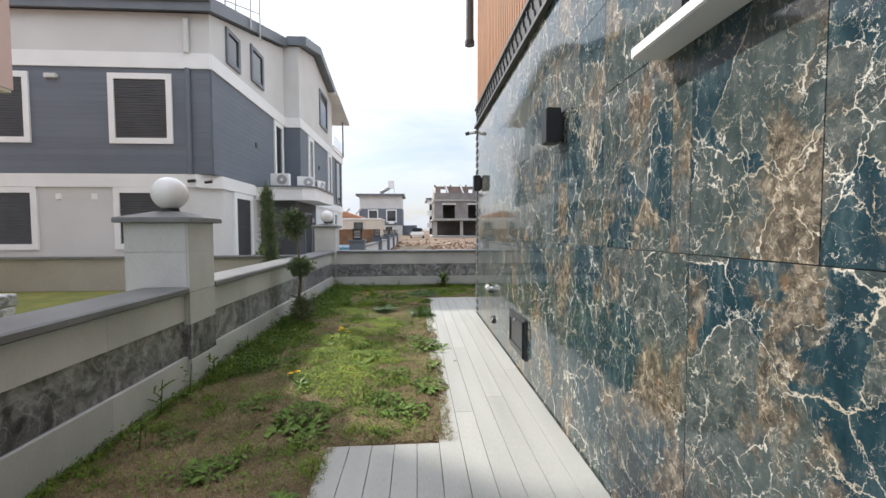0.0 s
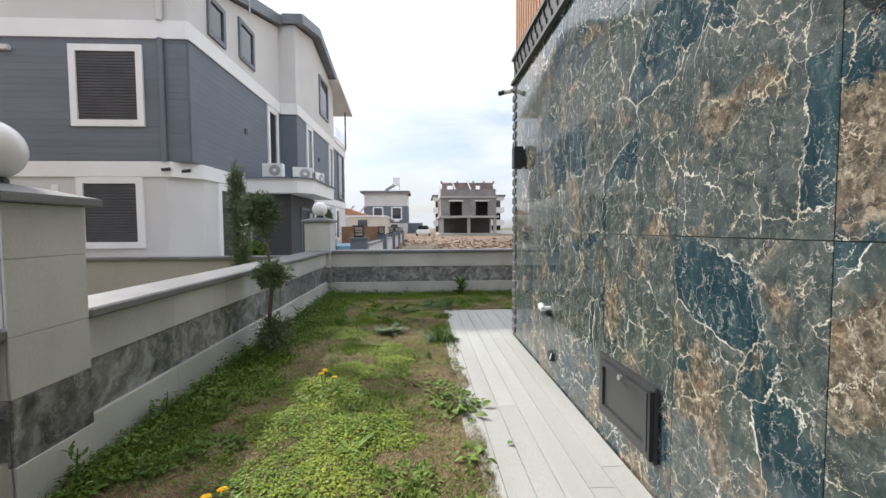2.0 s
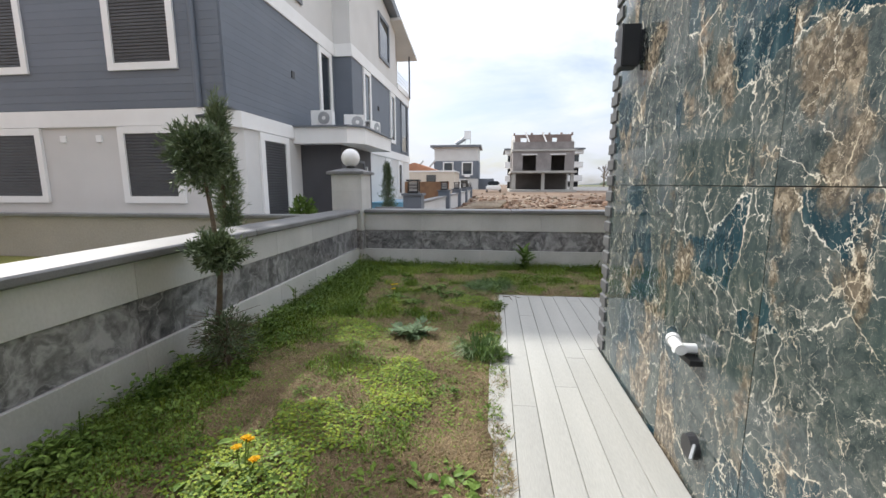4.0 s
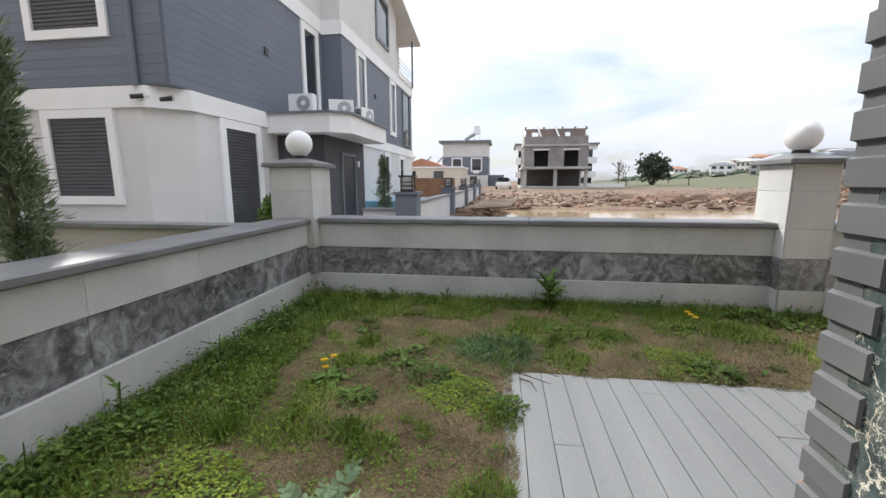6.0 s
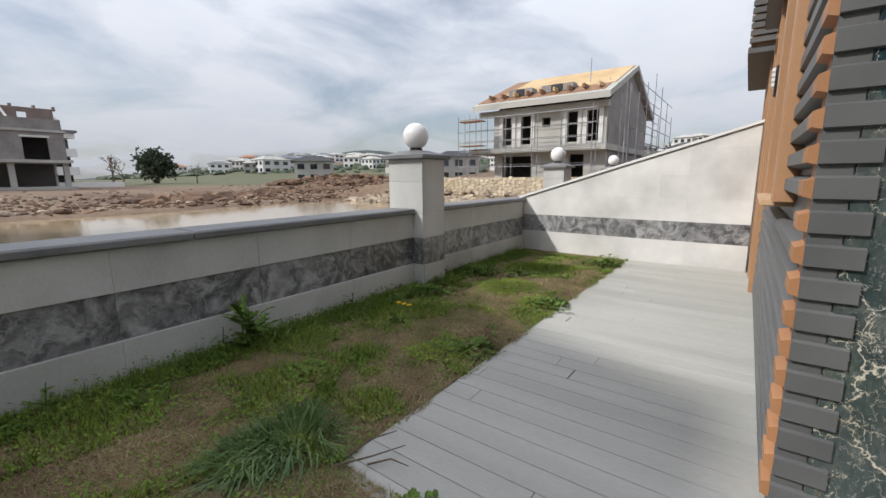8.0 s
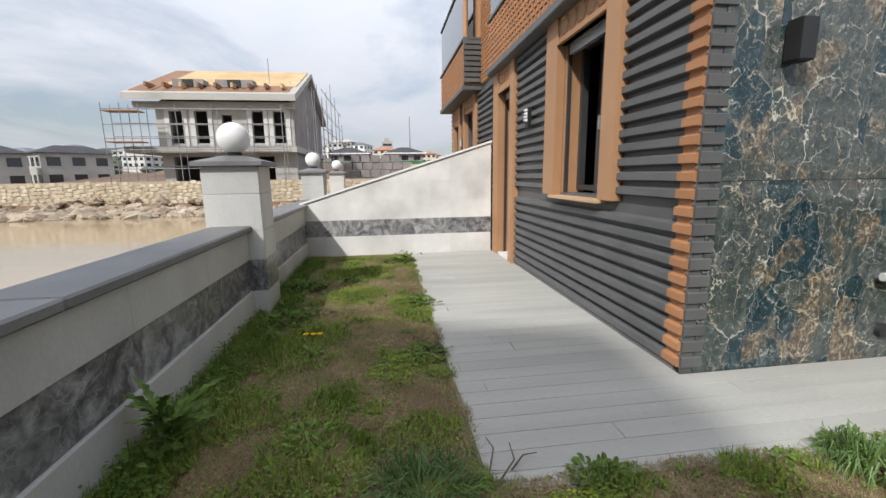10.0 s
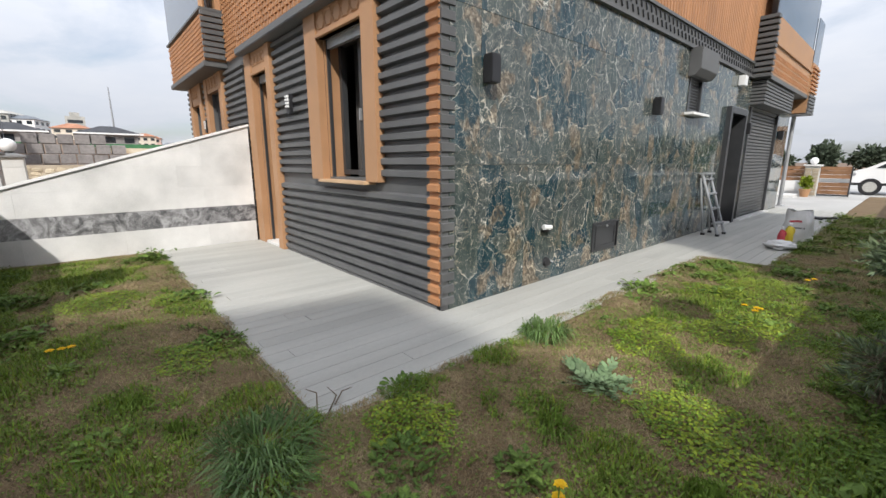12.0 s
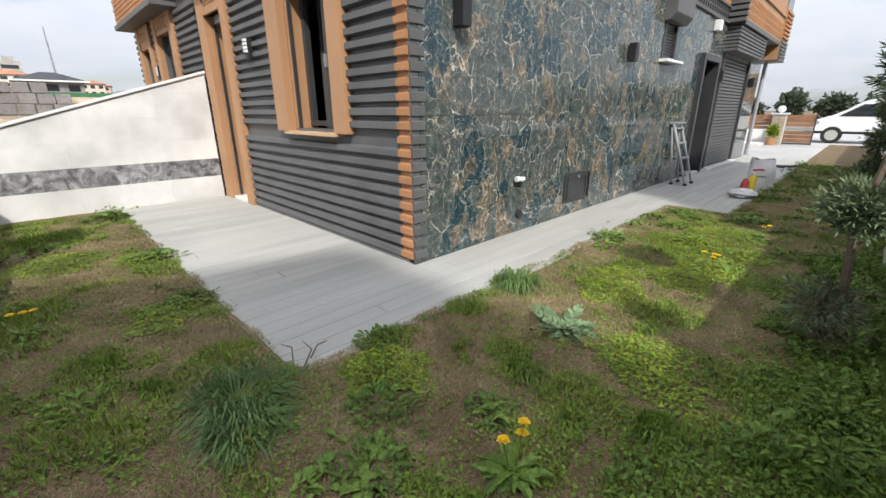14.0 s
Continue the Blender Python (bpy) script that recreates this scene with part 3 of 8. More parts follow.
PIL_X, PIL_Y = -2.11, 10.59
garden_wall("wall_west", "low garden wall clad in pale stone with a dark marble band", 4.40, PIL_Y - 0.25, -1.96, -2.22, "y")
garden_wall("wall_west_near", "low garden wall clad in pale stone with a dark marble band", -2.5, 3.94, -1.96, -2.22, "y")
garden_wall("wall_west_far", "low garden wall clad in pale stone with a dark marble band", -13.5, -2.94, -1.96, -2.22, "y")
garden_wall("wall_north", "low rear garden wall clad in pale stone with a dark marble band", PIL_X + 0.25, 2.955, BACK_Y, BACK_Y + 0.25, "x", band=(0.255, 0.57))
garden_wall("wall_north_east", "low rear garden wall clad in pale stone with a dark marble band", 3.375, SLOPE_X, BACK_Y, BACK_Y + 0.25, "x", band=(0.255, 0.57))
garden_wall("wall_north_next", "low rear wall of the next garden", SLOPE_X + 0.2, 7.55, BACK_Y, BACK_Y + 0.25, "x", band=(0.255, 0.57))
bm = bmesh.new()
box(bm, -14, 10.52, -0.1, PIL_X - 0.25, 10.74, 0.74)
M["beige"] = mat("beige_grey_render", (0.36, 0.335, 0.30), (0.43, 0.40, 0.365), 0.8, 0.9, 0.15, 40, 0.2)
w_nw = solo("wall_north_west", bm, M["beige"], "beige rendered garden wall with a grey coping", "garden wall", kind="structure")
bx("coping", (-14, 10.45, 0.74, PIL_X - 0.25, 10.80, 0.80), M["cap"], w_nw, bevel=0.012)
gate_pillar(-2.17, 4.17, "pale stone pillar with a white globe lamp beside the lawn", w=0.54, d=0.46)
gate_pillar(PIL_X, PIL_Y, "pale stone corner pillar with a white globe lamp")
gate_pillar(3.165, PIL_Y, "pale stone pillar with a white globe lamp beside the flood pool", w=0.42, d=0.52)
gate_pillar(7.78, PIL_Y, "pale stone pillar with a white globe lamp in the next garden", 1.46, 0.44, 0.44)
gate_pillar(12.2, PIL_Y, "distant pale stone pillar with a white globe lamp", 1.46, 0.44, 0.44)
gate_pillar(PIL_X, -2.72, "pale stone pillar with a white globe lamp beside the lawn")

# sloping party wall
slope = thing("wall_party", (0, 0, 0), "white stone party wall with a sloping top and a dark marble band", "garden wall", kind="structure")
def slope_top(y):
    return 0.91 + (1.93 - 0.91) * (BACK_Y + 0.02 - y) / (BACK_Y + 0.02 - 7.22)
bm = bmesh.new()
ya, yb = 7.25, 10.74
prism(bm, [(ya, -0.1), (yb, -0.1), (yb, slope_top(yb)), (ya, slope_top(ya))], "x", SLOPE_X + 0.02, SLOPE_X + 0.22)
part("core", bm, M["pale"], slope)
bounds = [7.26, 8.35, 9.44, 10.51]
levels = [-0.08, 0.345, 0.625, 0.95, 1.28, 1.63, 2.0]
M["pale_w"] = mat("white_stone_slab", (0.53, 0.53, 0.52), (0.75, 0.745, 0.73), 1.8, 0.42, 0.04, 60, 0.16, jitter=0.05)
for i, (z0, z1) in enumerate(zip(levels, levels[1:])):
    shift = 0.0 if i % 2 else 0.35
    edges = sorted({7.26, 10.51, *[b - shift for b in bounds[1:]]})
    for u0, u1 in zip(edges, edges[1:]):
        za, zb = min(z1, slope_top(u0) - 0.02), min(z1, slope_top(u1) - 0.02)
        if za <= z0 + 0.01:
            continue
        bm = bmesh.new()
        g = 0.0005
        if zb <= z0 + 0.01:
            ux = u0 + (u1 - u0) * (za - z0) / (za - zb) if za < z1 else min(u1, BACK_Y + 0.02 - (z0 + 0.02 - 0.91) * (BACK_Y - 7.2) / 1.02)
            uk = BACK_Y + 0.02 - (z1 + 0.02 - 0.91) * (BACK_Y - 7.2) / 1.02
            outline = [(u0 + g, z0 + g), (ux, z0 + g), (max(u0 + g, min(uk, ux)), za)] + ([(u0 + g, za)] if uk > u0 + 0.01 else [])
        elif za > zb + 0.001 and za >= z1 - 0.001:
            uk = BACK_Y + 0.02 - (z1 + 0.02 - 0.91) * (BACK_Y - 7.2) / 1.02
            outline = [(u0 + g, z0 + g), (u1 - g, z0 + g), (u1 - g, zb)] + ([(uk, z1 - g)] if u0 + 0.01 < uk < u1 else []) + [(u0 + g, z1 - g)]
        else:
            outline = [(u0 + g, z0 + g), (u1 - g, z0 + g), (u1 - g, zb - g), (u0 + g, za - g)]
        prism(bm, outline, "x", SLOPE_X + (0.0 if i != 1 else 0.004), SLOPE_X + 0.02)
        part("marble_slab" if i == 1 else "slab", bm, M["stripe"] if i == 1 else M["pale_w"], slope)
bm = bmesh.new()
prism(bm, [(ya, slope_top(ya)), (10.56, slope_top(10.56)), (10.56, slope_top(10.56) + 0.035), (ya, slope_top(ya) + 0.035)], "x", SLOPE_X - 0.025, SLOPE_X + 0.25)
part("coping", bm, M["white"], slope, "thin white sloping coping")


# ---- the house ----
TOP = 3.12
UP = 6.3
house = thing("house_walls", (0, 0, 0), "house walls in marble, anthracite cladding and terracotta trim", "house wall", kind="structure")
WIN = (2.27, 3.26, 1.16, 2.72)
DOOR = (4.98, 5.62, 0.03, 2.66)
SMALL = (1.16, 1.78, 2.18, 2.74)
DOOR2 = (-1.45, -0.45, 0.03, 2.30)
GARAGE = (-4.75, -2.0, 0.03, 2.50)
bm = bmesh.new()
flat_wall(bm, "y", HOUSE_Y - 0.28, HOUSE_Y - 0.02, WALL_X + 0.012, 10.6, -0.1, TOP + 0.3, [WIN, DOOR, (7.6, 8.5, 1.16, 2.72), (9.3, 10.0, 0.03, 2.6)])
part("wall_terrace", bm, M["slat"], house)
bm = bmesh.new()
flat_wall(bm, "x", WALL_X + 0.012, WALL_X + 0.27, -6.3, HOUSE_Y - 0.28, -0.1, TOP + 0.3, [(a, b, c, d) for a, b, c, d in (SMALL, DOOR2, GARAGE)])
part("wall_side", bm, M["slat"], house)
bm = bmesh.new()
box(bm, WALL_X + 0.3, -6.3, -0.1, 10.6, -6.05, TOP + 0.3)
box(bm, 10.3, -6.05, -0.1, 10.6, HOUSE_Y - 0.28, TOP + 0.3)
part("wall_front", bm, M["slat"], house)
# room floor, ceiling and walls coloured dark to stand for indoor shade
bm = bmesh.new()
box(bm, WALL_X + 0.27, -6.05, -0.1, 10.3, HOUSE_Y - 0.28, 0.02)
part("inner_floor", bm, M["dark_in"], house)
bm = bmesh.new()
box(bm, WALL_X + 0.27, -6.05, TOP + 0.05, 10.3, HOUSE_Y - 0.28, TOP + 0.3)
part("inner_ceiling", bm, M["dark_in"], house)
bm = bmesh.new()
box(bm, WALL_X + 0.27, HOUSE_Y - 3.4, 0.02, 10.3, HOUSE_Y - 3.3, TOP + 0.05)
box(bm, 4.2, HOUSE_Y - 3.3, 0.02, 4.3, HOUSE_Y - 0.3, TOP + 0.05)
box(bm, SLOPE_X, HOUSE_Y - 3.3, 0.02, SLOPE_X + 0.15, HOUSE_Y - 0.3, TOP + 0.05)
part("inner_shade_wall", bm, M["dark_in"], house)
bm = bmesh.new()
box(bm, WALL_X + 0.06, -6.2, TOP + 0.3, 10.6, HOUSE_Y - 0.02, UP)
part("upper_wall", bm, M["orange"], house)
bm = bmesh.new()
box(bm, WALL_X - 0.35, -6.6, UP, 11.0, HOUSE_Y + 0.5, UP + 0.2)
part("roof", bm, M["roof_d"], house)


# ---- neighbouring house ----
NX, NY, NF, BAYX, BAYY = -6.15, 13.40, 31.6, -5.45, 20.5
nh = thing("neighbour_house", (-10, 20, 0), "three-storey blue-grey and white house with dark shutters", "house")
bm = bmesh.new()
prism(bm, [(-16, NY), (NX - 0.65, NY), (NX, NY + 0.65), (NX, NF), (-16, NF)], "z", -0.1, 2.76)
part("lower_wall", bm, M["render_w"], nh, "off-white rendered ground floor")
bm = bmesh.new()
prism(bm, [(-16, NY), (NX, NY), (NX, NF), (-16, NF)], "z", 3.16, 6.34)
part("middle_wall", bm, M["blue"], nh, "blue-grey boarded first floor")
bm = bmesh.new()
prism(bm, [(NY, 6.8), (NF, 6.8), (NF, 9.4), (23.5, 10.9), (NY, 8.0)], "x", -16, NX)
part("upper_wall", bm, M["render_w"], nh, "off-white rendered attic storey")
for z0, z1 in ((2.76, 3.16), (6.34, 6.80)):
    bm = bmesh.new()
    prism(bm, [(-16, NY - 0.06), (NX - 0.5 if z0 < 3 else NX, NY - 0.06), (NX + 0.06, NY + (0.5 if z0 < 3 else 0)), (NX + 0.06, NF), (-16, NF)], "z", z0, z1)
    part("white_band", bm, M["white"], nh)

# ---- house: cladding and fittings ----
PITCH = 0.115


def slat_mesh(length, material, name):
    bm = bmesh.new()
    prism(bm, [(0.0, 0.004), (0.056, 0.020), (0.056, 0.072), (0.004, 0.090)], "x", 0.0, length)
    return finish(bm, name, material)


SLATS = {}


def slats(parent, x0, x1, z0, z1, material, y=HOUSE_Y - 0.02, turn=0.0, name="slat"):
    """Horizontal cladding bars on a wall that faces +y (or turned)."""
    key = (round(x1 - x0, 3), material.name)
    if key not in SLATS:
        SLATS[key] = slat_mesh(x1 - x0, material, name)
    k = math.ceil((z0 - 0.03) / PITCH - 1e-6)
    while 0.03 + k * PITCH + 0.100 <= z1 + 0.03:
        ob = new(name, SLATS[key])
        ob.matrix_basis = pose(x0, y, 0.03 + k * PITCH, 0, 0, turn)
        attach(ob, parent)
        k += 1


cladding = thing("terrace_cladding", (3, HOUSE_Y, 0), "anthracite horizontal bar cladding with terracotta corner ends", "wall cladding", kind="structure")
slats(cladding, 1.30, 4.79, 0.0, 1.10, M["slat"])
slats(cladding, 1.30, 2.03, 1.12, 3.06, M["slat"])
slats(cladding, 3.58, 4.79, 1.12, 3.06, M["slat"])
slats(cladding, SLOPE_X + 0.2, 7.35, 0.0, 3.06, M["slat"])
slats(cladding, 8.75, 9.05, 0.0, 3.06, M["slat"])
slats(cladding, 10.2, 10.6, 0.0, 3.06, M["slat"])
slats(cladding, WALL_X + 0.012, 1.30, 0.0, 3.10, M["orange_d"], name="end_slat")
corner_len = 0.15
for k in range(27):
    key = ("corner", 0)
    if key not in SLATS:
        bm = bmesh.new()
        prism(bm, [(0.0, 0.0), (-0.045, 0.014), (-0.045, 0.082), (0.0, 0.104)], "y", 0.0, corner_len)
        SLATS[key] = finish(bm, "corner_slat", M["slat"])
    ob = new("corner_slat", SLATS[key])
    ob.location = (WALL_X + 0.032, HOUSE_Y + 0.008 - corner_len, 0.03 + k * PITCH)
    attach(ob, cladding)
bm = bmesh.new()
box(bm, WALL_X + 0.003, 7.078, -0.03, WALL_X + 0.010, HOUSE_Y + 0.008, 3.12)
part("corner_strip", bm, M["slat"], cladding)
bm = bmesh.new()
box(bm, WALL_X + 0.012, HOUSE_Y - 0.005, 0.03, 1.30, HOUSE_Y + 0.004, 3.12)
part("corner_backing", bm, M["orange_d"], cladding)
bm = bmesh.new()
box(bm, 1.2, HOUSE_Y - 0.015, -0.03, 4.79, HOUSE_Y + 0.012, 0.03)
part("base_strip", bm, M["cap"], cladding)


def hexagons(bm, x0, x1, z0, z1, y, n):
    """Raised hexagon rings side by side on a panel."""
    w = (x1 - x0) / n
    for k in range(n):
        cx, cz, r = x0 + w * (k + 0.5), (z0 + z1) / 2, min(w, z1 - z0) * 0.56
        for a in range(6):
            p0 = Vector((cx + r * math.cos(a * 1.0472), y, cz + r * math.sin(a * 1.0472) * 0.85))
            p1 = Vector((cx + r * math.cos((a + 1) * 1.0472), y, cz + r * math.sin((a + 1) * 1.0472) * 0.85))
            tube(bm, p0, p1, 0.014, sides=4)


def casing(name, label, opening, left, right, top, floor, hexes, deep):
    """A terracotta casing round an opening of the terrace wall: jambs, a panel with raised hexagons, lined reveals."""
    x0, x1, z0, z1 = opening
    c = thing(name, (x0, HOUSE_Y, floor), label, "casing", kind="structure")
    y0, y1 = HOUSE_Y - 0.02, HOUSE_Y + 0.075
    bx("jamb", (right, y0, floor, x0, y1, top), M["orange"], c, bevel=0.006)
    bx("jamb", (x1, y0, floor, left, y1, top), M["orange"], c, bevel=0.006)
    bx("panel", (x0, y0, z1, x1, y1 - 0.02, top), M["orange"], c, bevel=0.004)
    bx("bead", (x0, y0, z1, x1, y1 + 0.012, z1 + 0.035), M["orange"], c, bevel=0.004)
    bx("bead", (x0, y0, top - 0.035, x1, y1 + 0.012, top), M["orange"], c, bevel=0.004)
    bm = bmesh.new()
    hexagons(bm, x0 + 0.02, x1 - 0.02, z1 + 0.04, top - 0.04, y1 - 0.02, hexes)
    part("relief", bm, M["orange"], c, "raised hexagon relief")
    bx("reveal", (x0, HOUSE_Y - deep, z0, x0 + 0.03, y0, z1), M["orange"], c)
    bx("reveal", (x1 - 0.03, HOUSE_Y - deep, z0, x1, y0, z1), M["orange"], c)
    bx("reveal", (x0 + 0.03, HOUSE_Y - deep, z1 - 0.03, x1 - 0.03, HOUSE_Y - 0.10, z1), M["orange"], c)
    bx("shutter_guide", (x0 + 0.03, HOUSE_Y - 0.075, z0, x0 + 0.05, HOUSE_Y - 0.035, z1), M["anthracite"], c)
    bx("shutter_guide", (x1 - 0.05, HOUSE_Y - 0.075, z0, x1 - 0.03, HOUSE_Y - 0.035, z1), M["anthracite"], c)
    bx("shutter_edge", (x0 + 0.05, HOUSE_Y - 0.09, z1 - 0.10, x1 - 0.05, HOUSE_Y - 0.04, z1), M["galv"], c, "pale edge of the raised roller shutter")
    return c


casing("window_casing", "terracotta window casing with a raised hexagon panel", WIN, 3.58, 2.03, 3.06, 1.13, 5, 0.28)
casing("door_casing", "terracotta door casing with a raised hexagon panel", DOOR, 5.93, 4.79, 3.06, 0.0, 4, 0.46)
window = thing("window_1", (2.7, HOUSE_Y, 1.16), "open anthracite casement window in a terracotta casing", "window", kind="structure")
bm = bmesh.new()
frame_ring(bm, "y", HOUSE_Y - 0.26, HOUSE_Y - 0.19, WIN[0] + 0.03, WIN[1] - 0.03, WIN[2] + 0.03, WIN[3], 0.055)
part("window_frame", bm, M["anthracite"], window)
bm = bmesh.new()
frame_ring(bm, "x", 2.40, 2.455, HOUSE_Y - 0.80, HOUSE_Y - 0.21, WIN[2] + 0.08, WIN[3] - 0.06, 0.06)
sash = part("sash", bm, M["anthracite"], window)
bm = bmesh.new()
box(bm, 2.425, HOUSE_Y - 0.74, WIN[2] + 0.14, 2.432, HOUSE_Y - 0.27, WIN[3] - 0.12)
part("pane", bm, M["glass"], sash)
bm = bmesh.new()
frame_ring(bm, "y", HOUSE_Y - 0.235, HOUSE_Y - 0.185, WIN[0] + 0.03, (WIN[0] + WIN[1]) / 2, WIN[2] + 0.06, WIN[3] - 0.04, 0.07)
sash = part("sash", bm, M["anthracite"], window)
bm = bmesh.new()
box(bm, WIN[0] + 0.1, HOUSE_Y - 0.215, WIN[2] + 0.13, (WIN[0] + WIN[1]) / 2 - 0.07, HOUSE_Y - 0.205, WIN[3] - 0.11)
part("pane", bm, M["glass"], sash)
bx("handle", ((WIN[0] + WIN[1]) / 2 - 0.05, HOUSE_Y - 0.185, 1.80, (WIN[0] + WIN[1]) / 2 - 0.025, HOUSE_Y - 0.15, 1.93), M["galv"], sash, bevel=0.004)
M["sill_wood"] = mat("pale_wood_sill", (0.50, 0.32, 0.18), (0.60, 0.42, 0.26), 4.0, 0.5, 0.1, 40, 0.2)
bx("window_sill", (WIN[0] - 0.05, HOUSE_Y - 0.19, 1.10, WIN[1] + 0.05, HOUSE_Y + 0.12, 1.135), M["sill_wood"], window, bevel=0.006)
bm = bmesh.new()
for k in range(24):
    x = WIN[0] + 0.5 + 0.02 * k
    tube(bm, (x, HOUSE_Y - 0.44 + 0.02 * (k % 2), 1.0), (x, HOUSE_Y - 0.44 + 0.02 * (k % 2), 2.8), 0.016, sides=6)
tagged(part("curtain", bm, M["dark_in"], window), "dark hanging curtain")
door = thing("door_1", (5.3, HOUSE_Y, 0), "open anthracite terrace door in a terracotta casing", "door", kind="structure")
bm = bmesh.new()
frame_ring(bm, "y", HOUSE_Y - 0.46, HOUSE_Y - 0.39, DOOR[0] + 0.03, DOOR[1] - 0.03, 0.03, DOOR[3], 0.055)
part("door_frame", bm, M["anthracite"], door)
bm = bmesh.new()
frame_ring(bm, "x", DOOR[0] + 0.06, DOOR[0] + 0.11, HOUSE_Y - 1.02, HOUSE_Y - 0.44, 0.06, DOOR[3] - 0.05, 0.08)
leaf = part("leaf", bm, M["anthracite"], door)
bx("pane", (DOOR[0] + 0.08, HOUSE_Y - 0.94, 0.14, DOOR[0] + 0.088, HOUSE_Y - 0.52, DOOR[3] - 0.13), M["glass"], leaf)
bx("threshold", (DOOR[0] + 0.03, HOUSE_Y - 0.45, 0.0, DOOR[1] - 0.03, HOUSE_Y + 0.06, 0.045), M["pale_w"], door, "white marble threshold", bevel=0.005)


def wall_lamp(x, y, z, facing):
    """A slotted wall light: black body, four white bars."""
    lamp = thing("wall_lamp", (x, y, z), "black slotted wall light with white bars on the cladding", "wall lamp", "slotted wall lights")
    bx("body", (x - 0.06, y, z - 0.13, x + 0.06, y + 0.06, z + 0.13), M["black"], lamp, bevel=0.008)
    for k in range(4):
        bm = bmesh.new()
        tube(bm, (x - 0.04, y + 0.07, z - 0.03 + 0.042 * k), (x + 0.04, y + 0.07, z - 0.03 + 0.042 * k), 0.017, sides=10)
        part("white_bar", bm, M["ball"], lamp)
    return lamp


wall_lamp(4.2, HOUSE_Y + 0.02, 2.10, 1)
wall_lamp(8.9, HOUSE_Y + 0.02, 2.10, 1)


def sconce(y, z, x=WALL_X):
    s = thing("sconce", (x, y, z), "black box-shaped up-and-down light on the marble wall", "wall lamp", "black sconces on the marble wall")
    bx("back_plate", (x - 0.02, y - 0.045, z - 0.09, x, y + 0.045, z + 0.09), M["black"], s, bevel=0.004)
    bm = bmesh.new()
    flat_wall(bm, "x", x - 0.125, x - 0.02, y - 0.06, y + 0.06, z - 0.12, z + 0.12, [])
    part("shade", bm, M["black"], s, bevel=0.006)
    return s


for sy, sz in ((6.63, 2.14), (3.05, 2.13), (-1.78, 2.06), (-5.1, 2.06)):
    sconce(sy, sz)

# small side window with its roller shutter
sw = thing("window_2", (WALL_X, 1.55, 2.16), "small side window with a closed dark roller shutter and a pale sill", "window", kind="structure")
bx("window_sill", (WALL_X - 0.14, SMALL[0] - 0.10, 2.10, WALL_X + 0.2, SMALL[1] + 0.07, 2.145), M["white"], sw, bevel=0.005)
bm = bmesh.new()
frame_ring(bm, "x", WALL_X - 0.012, WALL_X + 0.10, SMALL[0], SMALL[1], 2.136, 2.74, 0.06)
part("window_frame", bm, M["anthracite"], sw)
for k in range(11):
    bm = bmesh.new()
    tube(bm, (WALL_X + 0.05, SMALL[0] + 0.06, 2.21 + k * 0.046), (WALL_X + 0.05, SMALL[1] - 0.06, 2.21 + k * 0.046), 0.024, sides=8)
    part("shutter_slat", bm, M["anthracite"], sw)
bm = bmesh.new()
prism(bm, [(WALL_X, 2.70), (WALL_X - 0.10, 2.70), (WALL_X - 0.18, 2.80), (WALL_X - 0.18, 3.12), (WALL_X, 3.12)], "y", SMALL[0] - 0.10, SMALL[1] + 0.10)
part("shutter_box", bm, M["slat"], sw, "anthracite box over the small window", bevel=0.006)

# outside tap, drain and meter box
tap = thing("garden_tap", (WALL_X, 5.64, 0.62), "white plastic pipe stub and tap on the marble wall", "tap")
bm = bmesh.new()
tube(bm, (WALL_X, 5.64, 0.62), (WALL_X - 0.09, 5.64, 0.62), 0.022, sides=14)
tube(bm, (WALL_X - 0.075, 5.60, 0.625), (WALL_X - 0.07, 5.69, 0.63), 0.024, sides=14)
part("pipe", bm, M["ball"], tap, smooth=False)
bm = bmesh.new()
tube(bm, (WALL_X - 0.07, 5.69, 0.63), (WALL_X - 0.06, 5.72, 0.632), 0.030, sides=14)
part("pipe_cap", bm, M["white"], tap)
bm = bmesh.new()
box(bm, WALL_X - 0.05, 5.57, 0.568, WALL_X, 5.68, 0.592)
part("bracket", bm, M["black"], tap)
vent = thing("drain_cover", (WALL_X, 5.57, 0.21), "black round pipe cover low on the marble wall", "pipe cover")
bm = bmesh.new()
tube(bm, (WALL_X, 5.57, 0.21), (WALL_X - 0.035, 5.57, 0.21), 0.055, 0.048, sides=18)
part("disc", bm, M["black"], vent)
bm = bmesh.new()
tube(bm, (WALL_X - 0.02, 5.53, 0.24), (WALL_X - 0.05, 5.49, 0.20), 0.008, sides=6)
part("clip", bm, M["galv"], vent)
meter = thing("meter_box", (WALL_X, 4.25, 0.37), "flush anthracite meter box with a panelled door", "meter box")
bx("body", (WALL_X - 0.022, 3.92, 0.17, WALL_X, 4.56, 0.56), M["anthracite"], meter, bevel=0.005)
bm = bmesh.new()
frame_ring(bm, "x", WALL_X - 0.036, WALL_X - 0.022, 3.97, 4.51, 0.21, 0.52, 0.035)
lid = part("door", bm, M["anthracite"], meter, bevel=0.003)
bm = bmesh.new()
tube(bm, (WALL_X - 0.03, 4.24, 0.50), (WALL_X - 0.052, 4.24, 0.50), 0.016, sides=12)
part("lock", bm, M["galv"], lid)
bx("hinge", (WALL_X - 0.045, 3.925, 0.19, WALL_X - 0.022, 3.945, 0.54), M["black"], meter)

